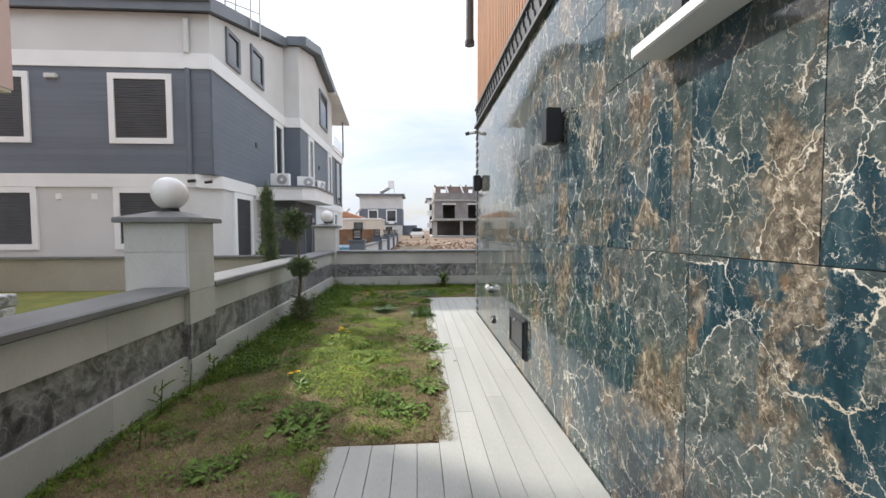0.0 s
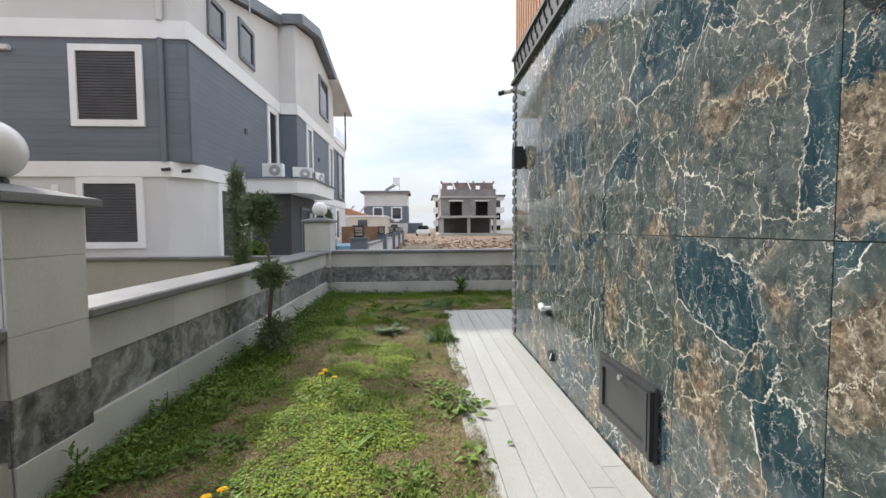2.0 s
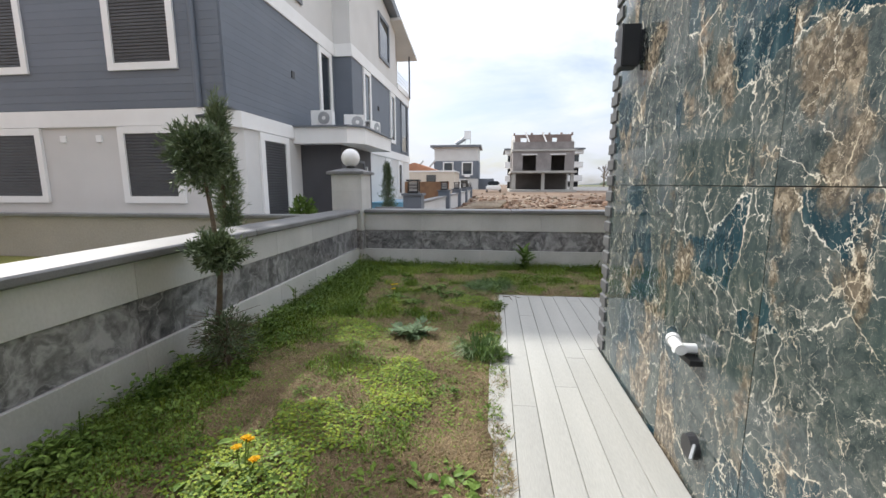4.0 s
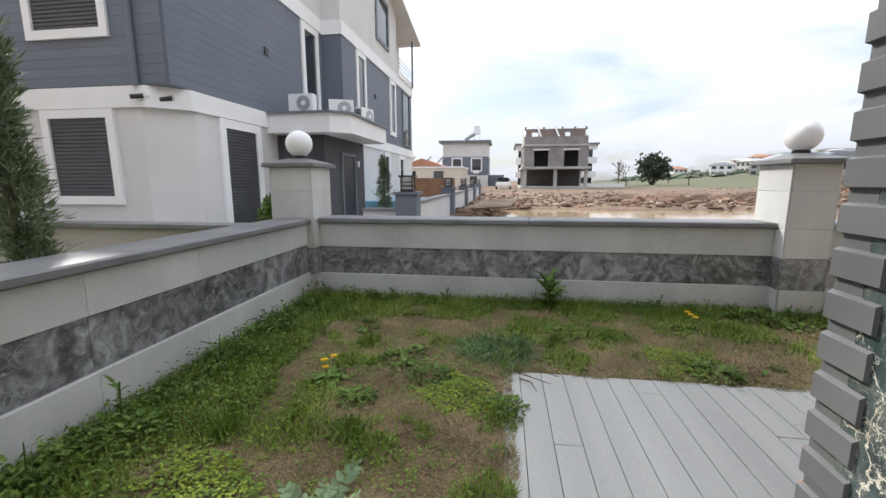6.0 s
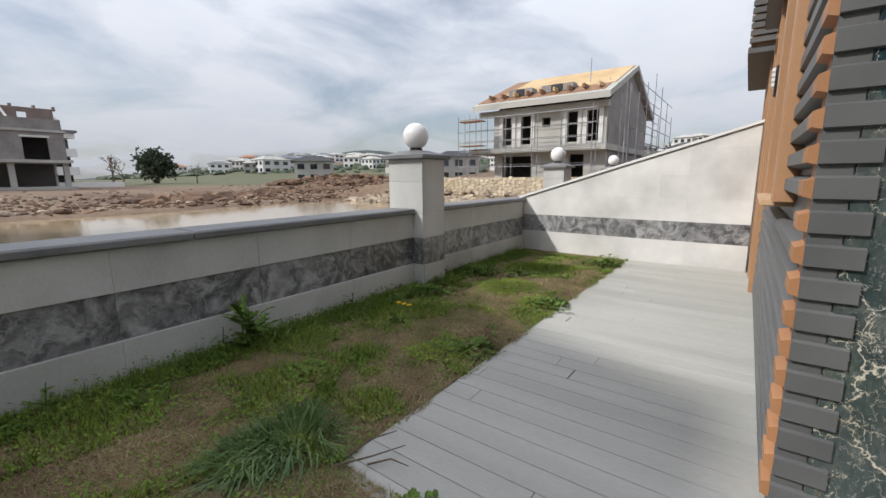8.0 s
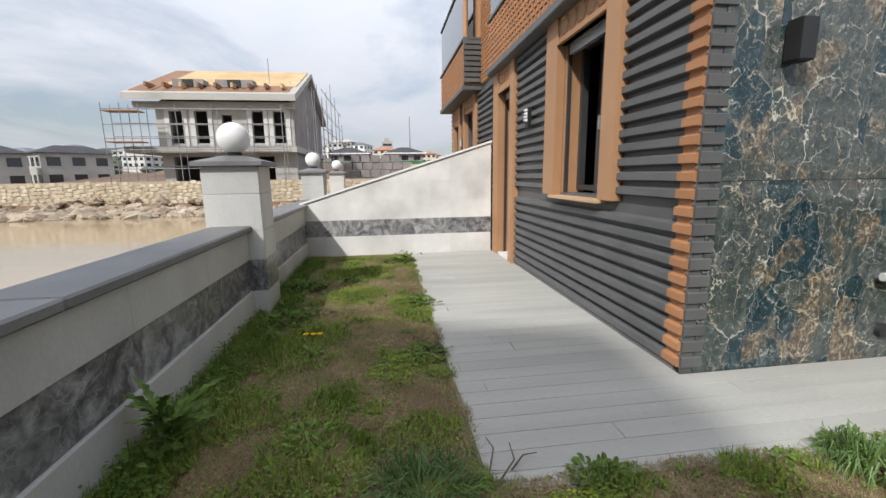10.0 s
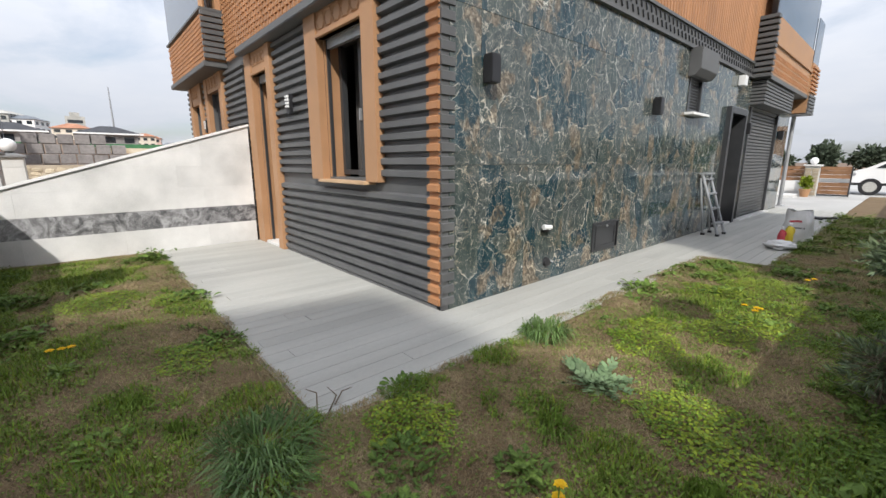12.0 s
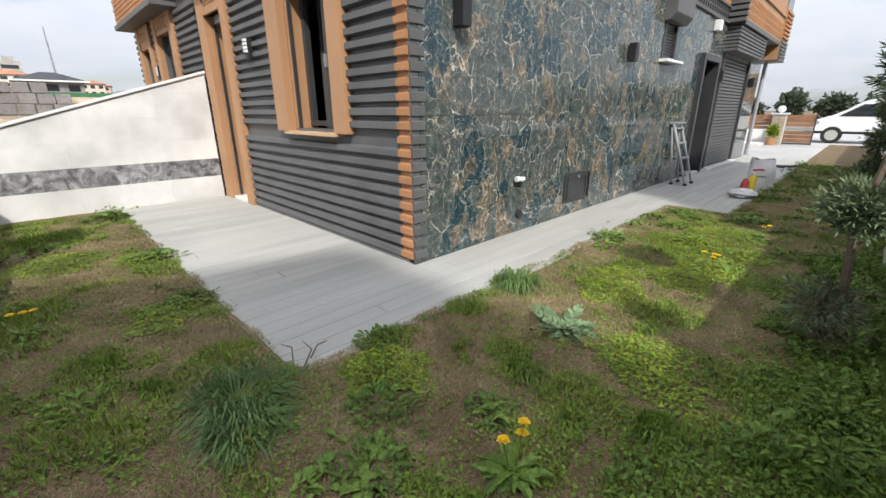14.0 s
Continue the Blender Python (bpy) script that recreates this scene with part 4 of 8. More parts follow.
# camera at the corner
cctv = thing("security_camera", (1.06, HOUSE_Y + 0.05, 3.06), "small white and black security camera on the house corner", "security camera")
bm = bmesh.new()
tube(bm, (1.12, HOUSE_Y + 0.0, 3.06), (1.04, HOUSE_Y + 0.05, 3.06), 0.03, sides=12)
part("bracket", bm, M["ball"], cctv)
bm = bmesh.new()
tube(bm, (1.05, HOUSE_Y + 0.045, 3.062), (0.97, HOUSE_Y + 0.09, 3.05), 0.03, sides=12)
part("camera_body", bm, M["black"], cctv)

# perforated strip and vertical terracotta bars above the marble
strip = thing("perforated_strip", (WALL_X, 0, 3.12), "anthracite perforated metal strip above the marble wall", "metal strip", kind="structure")
bx("edge_rail", (WALL_X - 0.045, -6.2, 3.11, WALL_X + 0.012, HOUSE_Y - 0.02, 3.145), M["slat"], strip)
bx("edge_rail", (WALL_X - 0.035, -6.2, 3.40, WALL_X + 0.012, HOUSE_Y - 0.02, 3.44), M["slat"], strip)
bx("back", (WALL_X - 0.005, -6.2, 3.15, WALL_X + 0.012, HOUSE_Y - 0.02, 3.40), M["slat"], strip)
# slanted raised dashes; the slots' shadow is put into their darker colour
bm = bmesh.new()
y = -6.1
while y < 7.05:
    for row in (0, 1):
        yy, zz = y + row * 0.075, 3.19 + row * 0.105
        quads(bm, [(WALL_X - 0.024, yy, zz), (WALL_X - 0.024, yy + 0.018, zz), (WALL_X - 0.024, yy + 0.055, zz + 0.08), (WALL_X - 0.024, yy + 0.037, zz + 0.08),
                   (WALL_X - 0.005, yy, zz), (WALL_X - 0.005, yy + 0.018, zz), (WALL_X - 0.005, yy + 0.055, zz + 0.08), (WALL_X - 0.005, yy + 0.037, zz + 0.08)], BOX_FACES)
    y += 0.15
part("slot_pattern", bm, M["anthracite"], strip)
bars = thing("vertical_bar_cladding", (WALL_X, 2, 3.44), "terracotta vertical bar cladding of the upper storey", "wall cladding", kind="structure")
k = 0
y = -2.6
while y < HOUSE_Y - 0.05:
    piece("bar", (0.05, 0.07, UP - 3.45), (WALL_X + 0.03, y, (UP + 3.45) / 2), M["orange_d"], bars, 0.008)
    y += 0.105
post = thing("rain_pipe", (WALL_X, 6.6, 3.9), "anthracite gutter pipe at the upper corner", "rain pipe")
bm = bmesh.new()
tube(bm, (WALL_X - 0.10, HOUSE_Y + 0.12, 4.62), (WALL_X - 0.10, HOUSE_Y + 0.12, 6.3), 0.07, sides=16)
part("pipe", bm, M["slat"], post)
bm = bmesh.new()
tube(bm, (WALL_X - 0.10, HOUSE_Y + 0.12, 4.55), (WALL_X - 0.10, HOUSE_Y + 0.12, 4.62), 0.085, sides=16)
part("collar", bm, M["anthracite"], post)


# lattice bands of the balconies
def lattice(parent, axis, fixed, u0, u1, z0, z1, sign, material):
    """Rows of small slanted blocks, each row shifted by half a block."""
    key = ("tooth", axis, sign, material.name)
    if key not in SLATS:
        bm = bmesh.new()
        o = [(0.0, 0.0), (0.085, 0.0), (0.085, 0.035), (0.02, 0.062), (0.0, 0.062)]
        d = 0.045 * sign
        for (a, b) in ((0, d),):
            prism(bm, o, "y" if axis == "y" else "x", a, b)
        SLATS[key] = finish(bm, "block", material)
    r = 0
    z = z0
    while z + 0.06 < z1:
        u = u0 + (0.06 if r % 2 else 0.0)
        while u + 0.085 < u1:
            ob = new("block", SLATS[key])
            ob.location = (u, fixed, z) if axis == "y" else (fixed, u, z)
            attach(ob, parent)
            u += 0.125
        z += 0.078
        r += 1


def balcony(name, label, x0, x1, y0, y1, z0, z1, glass_top):
    b = thing(name, (x0, y0, z0), label, "balcony")
    bx("soffit", (x0, y0, z0 - 0.10, x1, y1 + 0.03, z0), M["slat"], b, bevel=0.01)
    bx("wall", (x0 + 0.01, y0, z0, x1 - 0.01, y1 - 0.045, z1), M["orange"], b)
    lattice(b, "y", y1 - 0.045, x0 + 0.02, x1 - 0.02, z0 + 0.02, z1, 1, M["orange_d"])
    bx("rail", (x0, y0, z1, x1, y1 + 0.02, z1 + 0.05), M["slat"], b, bevel=0.006)
    if glass_top:
        bx("glass_panel", (x0 + 0.03, y1 - 0.05, z1 + 0.05, x1 - 0.03, y1 - 0.035, glass_top), M["glass_b"], b, "blue-grey glass balustrade")
        bx("rail", (x0, y1 - 0.08, glass_top, x1, y1 - 0.01, glass_top + 0.05), M["slat"], b, bevel=0.006)
    return b


balcony("balcony", "terracotta lattice band above the terrace door and window", 1.30, 5.93, HOUSE_Y - 0.02, HOUSE_Y + 0.17, 3.10, 3.82, 5.4)
nb = balcony("balcony", "projecting terracotta lattice balcony of the next house half", 7.15, 10.5, HOUSE_Y - 0.02, HOUSE_Y + 0.34, 3.12, 3.95, 5.1)
for k in range(8):
    bx("side_slat", (7.09, HOUSE_Y - 0.02, 3.16 + k * 0.10, 7.15, HOUSE_Y + 0.36, 3.23 + k * 0.10), M["slat"], nb)
bm = bmesh.new()
tube(bm, (7.2, HOUSE_Y + 0.30, 3.95), (7.2, HOUSE_Y + 0.30, 6.2), 0.05, sides=14)
part("post", bm, M["orange"], nb)
lat2 = thing("lattice_wall", (6.0, HOUSE_Y, 3.1), "terracotta lattice wall between the two house halves", "wall cladding", kind="structure")
lattice(lat2, "y", HOUSE_Y - 0.02, 5.95, 7.1, 3.12, 4.6, 1, M["orange_d"])
lattice(lat2, "y", HOUSE_Y - 0.02, 5.95, 7.1, 4.66, 6.2, 1, M["slat"])
up_win = thing("window_3", (3.5, HOUSE_Y, 3.9), "tall upper window with blue-grey glass", "window", kind="structure")
bx("pane", (1.6, HOUSE_Y - 0.02, 3.9, 5.6, HOUSE_Y + 0.0, 6.2), M["glass_b"], up_win)
bx("window_frame", (5.6, HOUSE_Y - 0.02, 3.9, 5.93, HOUSE_Y + 0.06, 6.2), M["orange"], up_win)
bx("pane", (7.6, HOUSE_Y - 0.02, 4.0, 9.6, HOUSE_Y + 0.0, 6.2), M["glass_b"], up_win)
bx("window_frame", (7.3, HOUSE_Y - 0.02, 4.0, 7.6, HOUSE_Y + 0.06, 6.2), M["orange"], up_win)
bx("window_frame", (9.6, HOUSE_Y - 0.02, 4.0, 9.9, HOUSE_Y + 0.06, 6.2), M["orange"], up_win)
for ox0, ox1, oz0, oz1 in ((7.6, 8.5, 1.16, 2.72), (9.3, 10.0, 0.03, 2.6)):
    c = thing("next_casing", (ox0, HOUSE_Y, 0), "terracotta casing round a closed dark roller shutter", "casing", kind="structure")
    bx("jamb", (ox0 - 0.24, HOUSE_Y - 0.02, max(0, oz0 - 0.03), ox0, HOUSE_Y + 0.075, 3.06), M["orange"], c, bevel=0.006)
    bx("jamb", (ox1, HOUSE_Y - 0.02, max(0, oz0 - 0.03), ox1 + 0.24, HOUSE_Y + 0.075, 3.06), M["orange"], c, bevel=0.006)
    bx("panel", (ox0, HOUSE_Y - 0.02, oz1, ox1, HOUSE_Y + 0.06, 3.06), M["orange"], c)
    bm = bmesh.new()
    hexagons(bm, ox0, ox1, oz1 + 0.05, 3.0, HOUSE_Y + 0.06, 4)
    part("relief", bm, M["orange"], c)
    z = oz0
    while z + 0.05 < oz1:
        bx("shutter_slat", (ox0, HOUSE_Y - 0.12, z, ox1, HOUSE_Y - 0.09, z + 0.046), M["shutter"], c, bevel=0.008)
        z += 0.055

# side door, garage shutter and front balcony
d2 = thing("door_2", (WALL_X, -1.8, 0), "open side door in a deep anthracite frame", "door", kind="structure")
bm = bmesh.new()
for a, b, c, e in ((DOOR2[0] - 0.10, DOOR2[0] + 0.02, 0.0, DOOR2[3] + 0.12), (DOOR2[1] - 0.02, DOOR2[1] + 0.10, 0.0, DOOR2[3] + 0.12), (DOOR2[0] + 0.02, DOOR2[1] - 0.02, DOOR2[3], DOOR2[3] + 0.12)):
    box(bm, WALL_X - 0.09, a, c, WALL_X + 0.27, b, e)
part("door_frame", bm, M["anthracite"], d2, bevel=0.004)
bx("leaf", (WALL_X + 0.30, DOOR2[0] + 0.02, 0.04, WALL_X + 1.15, DOOR2[0] + 0.07, DOOR2[3]), M["anthracite"], d2)
bx("threshold", (WALL_X - 0.06, DOOR2[0], 0.0, WALL_X + 0.2, DOOR2[1], 0.03), M["pale_w"], d2)
gar = thing("garage_shutter", (WALL_X, -4.1, 0), "closed anthracite garage roller shutter with a slatted hood", "garage door")
z = 0.05
while z < 2.5:
    bm = bmesh.new()
    prism(bm, [(WALL_X + 0.06, z), (WALL_X + 0.03, z + 0.012), (WALL_X + 0.03, z + 0.058), (WALL_X + 0.06, z + 0.07)], "y", GARAGE[0] + 0.05, GARAGE[1] - 0.05)
    part("shutter_slat", bm, M["slat"], gar)
    z += 0.076
bx("back_sheet", (WALL_X + 0.06, GARAGE[0] + 0.05, 0.03, WALL_X + 0.08, GARAGE[1] - 0.05, 2.55), M["shutter"], gar)
for yy in (GARAGE[0], GARAGE[1] - 0.07):
    bx("guide", (WALL_X - 0.03, yy, 0.0, WALL_X + 0.08, yy + 0.07, 2.55), M["anthracite"], gar)
for k in range(7):
    bx("hood_slat", (WALL_X - 0.26, GARAGE[0] - 0.1, 2.58 + 0.072 * k, WALL_X + 0.01, GARAGE[1] + 0.1, 2.635 + 0.072 * k), M["slat"], gar, bevel=0.006)
bx("threshold", (WALL_X - 0.12, GARAGE[0] - 0.05, 0.0, WALL_X + 0.03, GARAGE[1] + 0.05, 0.03), M["pale_w"], gar)
fb = thing("front_balcony", (WALL_X, -5, 3.1), "terracotta panelled balcony over the garage with anthracite ends", "balcony")
bx("wall", (WALL_X - 0.29, -6.3, 3.18, WALL_X + 0.05, -1.95, 4.35), M["orange"], fb)
for k in range(11):
    bx("end_slat", (WALL_X - 0.33, -1.97, 3.12 + 0.115 * k, WALL_X + 0.01, -1.78, 3.20 + 0.115 * k), M["slat"], fb, bevel=0.008)
bx("soffit", (WALL_X - 0.31, -6.3, 3.09, WALL_X + 0.01, -1.9, 3.18), M["slat"], fb)
bm = bmesh.new()
for k in range(33):
    for r in range(3):
        yy, zz = -6.15 + 0.125 * k, 3.24 + 0.14 * r
        box(bm, WALL_X - 0.305, yy, zz, WALL_X - 0.29, yy + 0.04, zz + 0.10)
part("slot_pattern", bm, M["orange_d"], fb)
bx("rail", (WALL_X - 0.33, -6.3, 3.78, WALL_X + 0.02, -1.97, 3.86), M["orange"], fb)
bx("glass_panel", (WALL_X - 0.27, -6.3, 4.35, WALL_X - 0.25, -1.9, 5.6), M["glass_b"], fb)
fb2 = thing("front_balcony", (WALL_X, -7, 2.8), "slatted anthracite and terracotta corner of the front balcony", "balcony")
for k in range(6):
    bx("slat", (WALL_X - 0.36, -7.3, 2.70 + 0.09 * k, 4.0, -6.35, 2.77 + 0.09 * k), M["slat"], fb2, bevel=0.006)
bx("core", (WALL_X - 0.32, -7.26, 2.72, 4.0, -6.31, 4.05), M["orange"], fb2)
for k in range(7):
    bx("rib", (WALL_X - 0.36, -7.3, 3.28 + 0.105 * k, 4.0, -6.35, 3.34 + 0.105 * k), M["orange_d"], fb2, bevel=0.006)
bx("glass_panel", (WALL_X - 0.30, -7.2, 4.05, WALL_X - 0.28, -6.35, 5.2), M["glass_b"], fb2)
sp = thing("steel_post", (1.2, -7.2, 0), "round grey steel post under the front balcony", "post")
bm = bmesh.new()
tube(bm, (1.2, -7.2, -0.02), (1.2, -7.2, 2.70), 0.055, sides=16)
part("shaft", bm, M["galv"], sp)
bx("base_plate", (1.08, -7.32, -0.02, 1.32, -7.08, 0.0), M["galv"], sp)
bx("soffit_light", (WALL_X - 0.12, -1.05, 2.86, WALL_X, -0.85, 3.06), M["ball"], thing("floodlight", (WALL_X, -0.95, 2.9), "small white floodlight on the marble wall", "floodlight"), bevel=0.01)

# step ladder
LY = 0.42
lad = thing("step_ladder", (0.85, LY, 0), "folded aluminium step ladder leaning on the marble wall", "ladder")
for yy in (LY, LY + 0.40):
    bm = bmesh.new()
    tube(bm, (0.70, yy, 0.02), (1.06, yy + 0.02, 1.12), 0.024, sides=8)
    part("rail", bm, M["galv"], lad)
    bm = bmesh.new()
    tube(bm, (0.94, yy + 0.01, 0.02), (1.08, yy + 0.02, 1.05), 0.018, sides=8)
    part("back_leg", bm, M["galv"], lad)
    for fx in (0.70, 0.94):
        bx("foot", (fx - 0.03, yy - 0.026, 0.0, fx + 0.03, yy + 0.03, 0.04), M["black"], lad)
for k in range(4):
    f = 0.2 + 0.24 * k
    bx("tread", (0.70 + 0.36 * f - 0.05, LY + 0.01, 1.12 * f - 0.014, 0.70 + 0.36 * f + 0.05, LY + 0.41, 1.12 * f + 0.014), M["galv"], lad, bevel=0.004)
bx("tray", (0.98, LY - 0.02, 1.11, 1.12, LY + 0.44, 1.14), M["galv"], lad, bevel=0.006)


# sack, bottles and a plastic bag on the path
def lumpy(bm, c, size, seed, r=14):
    ball(bm, (0, 0, 0), 1.0, r + 6, r)
    for v in bm.verts:
        n = v.co.normalized()
        k = 1 + 0.30 * noise.noise(n * 2.3 + Vector((seed, seed, 0))) + 0.14 * noise.noise(n * 6.5 + Vector((0, seed, seed)))
        v.co = Vector((c[0] + n.x * size[0] * k, c[1] + n.y * size[1] * k, max(c[2] + n.z * size[2] * k, c[2] - size[2] * 0.92)))


def sack_skin(bm, c, a0, a1, z0, z1, out):
    """Part of a standing sack's creased skin: between two bearings and two heights, pushed out a little."""
    rows, cols = 14, 30
    grid_ = []
    for r_ in range(rows + 1):
        f = r_ / rows
        z = z0 + (z1 - z0) * f
        ring = []
        for q in range(cols + 1):
            a = a0 + (a1 - a0) * q / cols
            h = z / 0.62
            rad = (0.215 - 0.10 * h ** 3) * (abs(math.cos(a)) ** 4 + abs(math.sin(a)) ** 4) ** -0.14
            rad += 0.026 * noise.noise((math.cos(a) * 2.1, math.sin(a) * 2.1, z * 4.5)) + 0.012 * noise.noise((math.cos(a) * 7, math.sin(a) * 7, z * 11)) + out
            top = 0.055 * noise.noise((math.cos(a) * 1.7, math.sin(a) * 1.7, 9)) * h ** 2
            ring.append(bm.verts.new((c[0] + rad * math.cos(a), c[1] + rad * 1.15 * math.sin(a), c[2] + z + top)))
        grid_.append(ring)
    for lo, hi in zip(grid_, grid_[1:]):
        for q in range(cols):
            bm.faces.new((lo[q], lo[q + 1], hi[q + 1], hi[q]))
    return grid_


M["sack"] = mat("white_woven_sack", (0.62, 0.62, 0.62), (0.76, 0.76, 0.76), 6.0, 0.5, 0.2, 60, 0.2)
M["red"] = mat("red_plastic", (0.50, 0.045, 0.06), (0.60, 0.08, 0.10), 3.0, 0.4, 0.0)
M["yellow"] = mat("yellow_plastic", (0.72, 0.56, 0.04), (0.78, 0.62, 0.06), 3.0, 0.4, 0.0)
sk = thing("sack", (-0.32, 0.15, 0), "half-full white woven sack with a red print", "sack")
bm = bmesh.new()
g_ = sack_skin(bm, (-0.32, 0.15, 0.0), 0.0, 2 * math.pi, 0.0, 0.52, 0.0)
bmesh.ops.remove_doubles(bm, verts=bm.verts[:], dist=0.002)
part("body", bm, M["sack"], sk, smooth=True)
bm = bmesh.new()
sack_skin(bm, (-0.32, 0.15, 0.0), 1.1, 1.9, 0.33, 0.36, 0.006)
part("print", bm, M["red"], sk, "red printed band", smooth=True)
bm = bmesh.new()
sack_skin(bm, (-0.32, 0.15, 0.0), 1.2, 2.1, 0.22, 0.245, 0.006)
part("print", bm, M["cap"], sk, "grey printed bar", smooth=True)


def bottle(x, y, h, r, material, label):
    """A plastic bottle: shouldered body, a side handle, a cap."""
    bt = thing("bottle", (x, y, 0), label, "bottle")
    bm = bmesh.new()
    lathe(bm, (x, y, 0.0), [(r * 0.9, 0), (r, 0.02), (r, h * 0.62), (r * 0.62, h * 0.82), (r * 0.34, h * 0.9), (r * 0.34, h * 0.94)], 18)
    part("body", bm, material, bt, smooth=True)
    bm = bmesh.new()
    tube(bm, (x - r * 0.9, y, h * 0.55), (x - r * 1.05, y, h * 0.75), 0.012, sides=8)
    tube(bm, (x - r * 1.05, y, h * 0.75), (x - r * 0.4, y, h * 0.88), 0.012, sides=8)
    part("grip", bm, material, bt)
    bm = bmesh.new()
    lathe(bm, (x, y, h * 0.94), [(r * 0.42, 0), (r * 0.42, 0.04), (r * 0.3, 0.045)], 14)
    part("cap", bm, M["white"], bt)


bottle(-0.24, 0.98, 0.28, 0.052, M["red"], "red plastic bottle standing on the path")
bottle(-0.30, 0.78, 0.33, 0.065, M["yellow"], "yellow plastic bottle standing on the path")
bg = thing("plastic_bag", (-0.3, 1.35, 0), "crumpled white plastic bag lying on the path", "bag")
bm = bmesh.new()
lumpy(bm, (-0.30, 1.32, 0.06), (0.19, 0.24, 0.07), 8.1, 22)
part("body", bm, M["sack"], bg, smooth=True)
hp = thing("loose_pipes", (-0.2, -3.9, 0), "short lengths of black pipe lying by the path", "pipes")
for k in range(3):
    bm = bmesh.new()
    tube(bm, (-0.45 + 0.1 * k, -4.1 + 0.28 * k, 0.02), (0.12 + 0.05 * k, -3.8 + 0.2 * k, 0.02 + 0.03 * k), 0.02, sides=8)
    part("pipe", bm, M["black"], hp)

# ---- neighbouring house: openings and trim ----
def box_window(parent, axis, at, u0, u1, z0, z1, sign, trim, closed, w=0.14, name="window"):
    """A window on a facade: proud frame, dark shutter bars or glass set back in it. sign: the way the facade faces."""
    a0, a1 = sorted((at, at + sign * 0.07))
    bm = bmesh.new()
    frame_ring(bm, axis, a0, a1, u0, u1, z0, z1, w)
    win = part(name, bm, trim, parent)
    b0, b1 = sorted((at + sign * 0.004, at + sign * 0.02))
    iu0, iu1, iz0, iz1 = u0 + w, u1 - w, z0 + w, z1 - w
    if closed:
        k = 0
        while iz0 + k * 0.075 + 0.07 < iz1:
            long, mid = round(iu1 - iu0, 2), (iu0 + iu1) / 2
            zc = iz0 + k * 0.075 + 0.036
            if axis == "x":
                piece("shutter_slat", (0.03, long, 0.066), (at + sign * 0.022, mid, zc), M["shutter"], win, 0.014)
            else:
                piece("shutter_slat", (long, 0.03, 0.066), (mid, at + sign * 0.022, zc), M["shutter"], win, 0.014)
            k += 1
    bm = bmesh.new()
    if axis == "x":
        box(bm, b0, iu0, iz0, b1, iu1, iz1)
    else:
        box(bm, iu0, b0, iz0, iu1, b1, iz1)
    part("pane", bm, M["shutter"] if closed else M["glass"], win)
    return win


for u0, u1, z0, z1 in ((-9.13, -7.28, 4.07, 6.17), (-13.3, -11.38, 4.07, 6.17), (-9.09, -7.40, 0.86, 2.75), (-13.2, -11.3, 0.86, 2.75)):
    box_window(nh, "y", NY, u0, u1, z0, z1, -1, M["white"], True, 0.17)
for y0, y1, z0, z1, closed in ((14.7, 16.3, 0.0, 2.74, True), (18.9, 20.1, 3.35, 6.3, False)):
    box_window(nh, "x", NX, y0, y1, z0, z1, 1, M["white"], closed, 0.2)
for y0, y1, z0, z1 in ((14.45, 15.5, 6.98, 8.15), (16.5, 17.75, 7.15, 8.5)):
    box_window(nh, "x", NX, y0, y1, z0, z1, 1, M["roof_d"], False, 0.14)
# the bay towards the street
bm = bmesh.new()
box(bm, NX - 0.3, BAYY, 3.16, BAYX, NF, 6.34)
bay = part("bay_wall", bm, M["blue"], nh, "blue-grey boarded bay")
bm = bmesh.new()
prism(bm, [(BAYY, 6.8), (NF - 3.4, 6.8), (NF - 3.4, 9.95), (23.5, 10.9), (BAYY, 10.15)], "x", NX - 0.3, BAYX)
part("bay_attic", bm, M["render_w"], nh)
bm = bmesh.new()
box(bm, NX - 0.3, BAYY, -0.1, BAYX, NF, 2.76)
part("bay_base", bm, M["render_w"], nh)
for z0, z1 in ((2.76, 3.16), (6.34, 6.80)):
    bx("white_band", (NX + 0.07, BAYY - 0.06, z0 - 0.003, BAYX + 0.06, NF + 0.05, z1 + 0.003), M["white"], nh)
for y0, y1, z0, z1, w in ((21.9, 23.0, 3.3, 6.3, 0.2), (26.6, 27.7, 3.6, 6.3, 0.2), (29.2, 30.9, 3.3, 6.3, 0.08), (25.4, 26.4, 0.6, 2.7, 0.2), (28.2, 29.4, 0.6, 2.7, 0.2)):
    box_window(nh, "x", BAYX, y0, y1, z0, z1, 1, M["white"] if w > 0.1 else M["roof_d"], False, w)
box_window(nh, "x", BAYX, 24.6, 26.6, 7.5, 9.6, 1, M["roof_d"], False, 0.16)
# lap boards of the first floor
z = 3.19
while z < 6.30:
    bx("board", (NX, NY + 0.02, z, NX + 0.016, 18.88, z + 0.174), M["blue"], nh)
    bx("board", (-16, NY - 0.016, z, NX - 0.02, NY, z + 0.174), M["blue"], nh)
    bx("board", (BAYX, BAYY + 0.02, z, BAYX + 0.016, 21.88, z + 0.174), M["blue"], nh)
    z += 0.178
bm = bmesh.new()
tube(bm, (NX - 0.65, NY - 0.07, 3.16), (NX - 0.65, NY - 0.07, 6.34), 0.07, sides=10)
part("rain_pipe", bm, M["blue"], nh)
bm = bmesh.new()
tube(bm, (NX - 0.65, NY - 0.07, 6.8), (NX - 0.65, NY - 0.07, 7.8), 0.08, sides=10)
part("rain_pipe", bm, M["render_w"], nh)
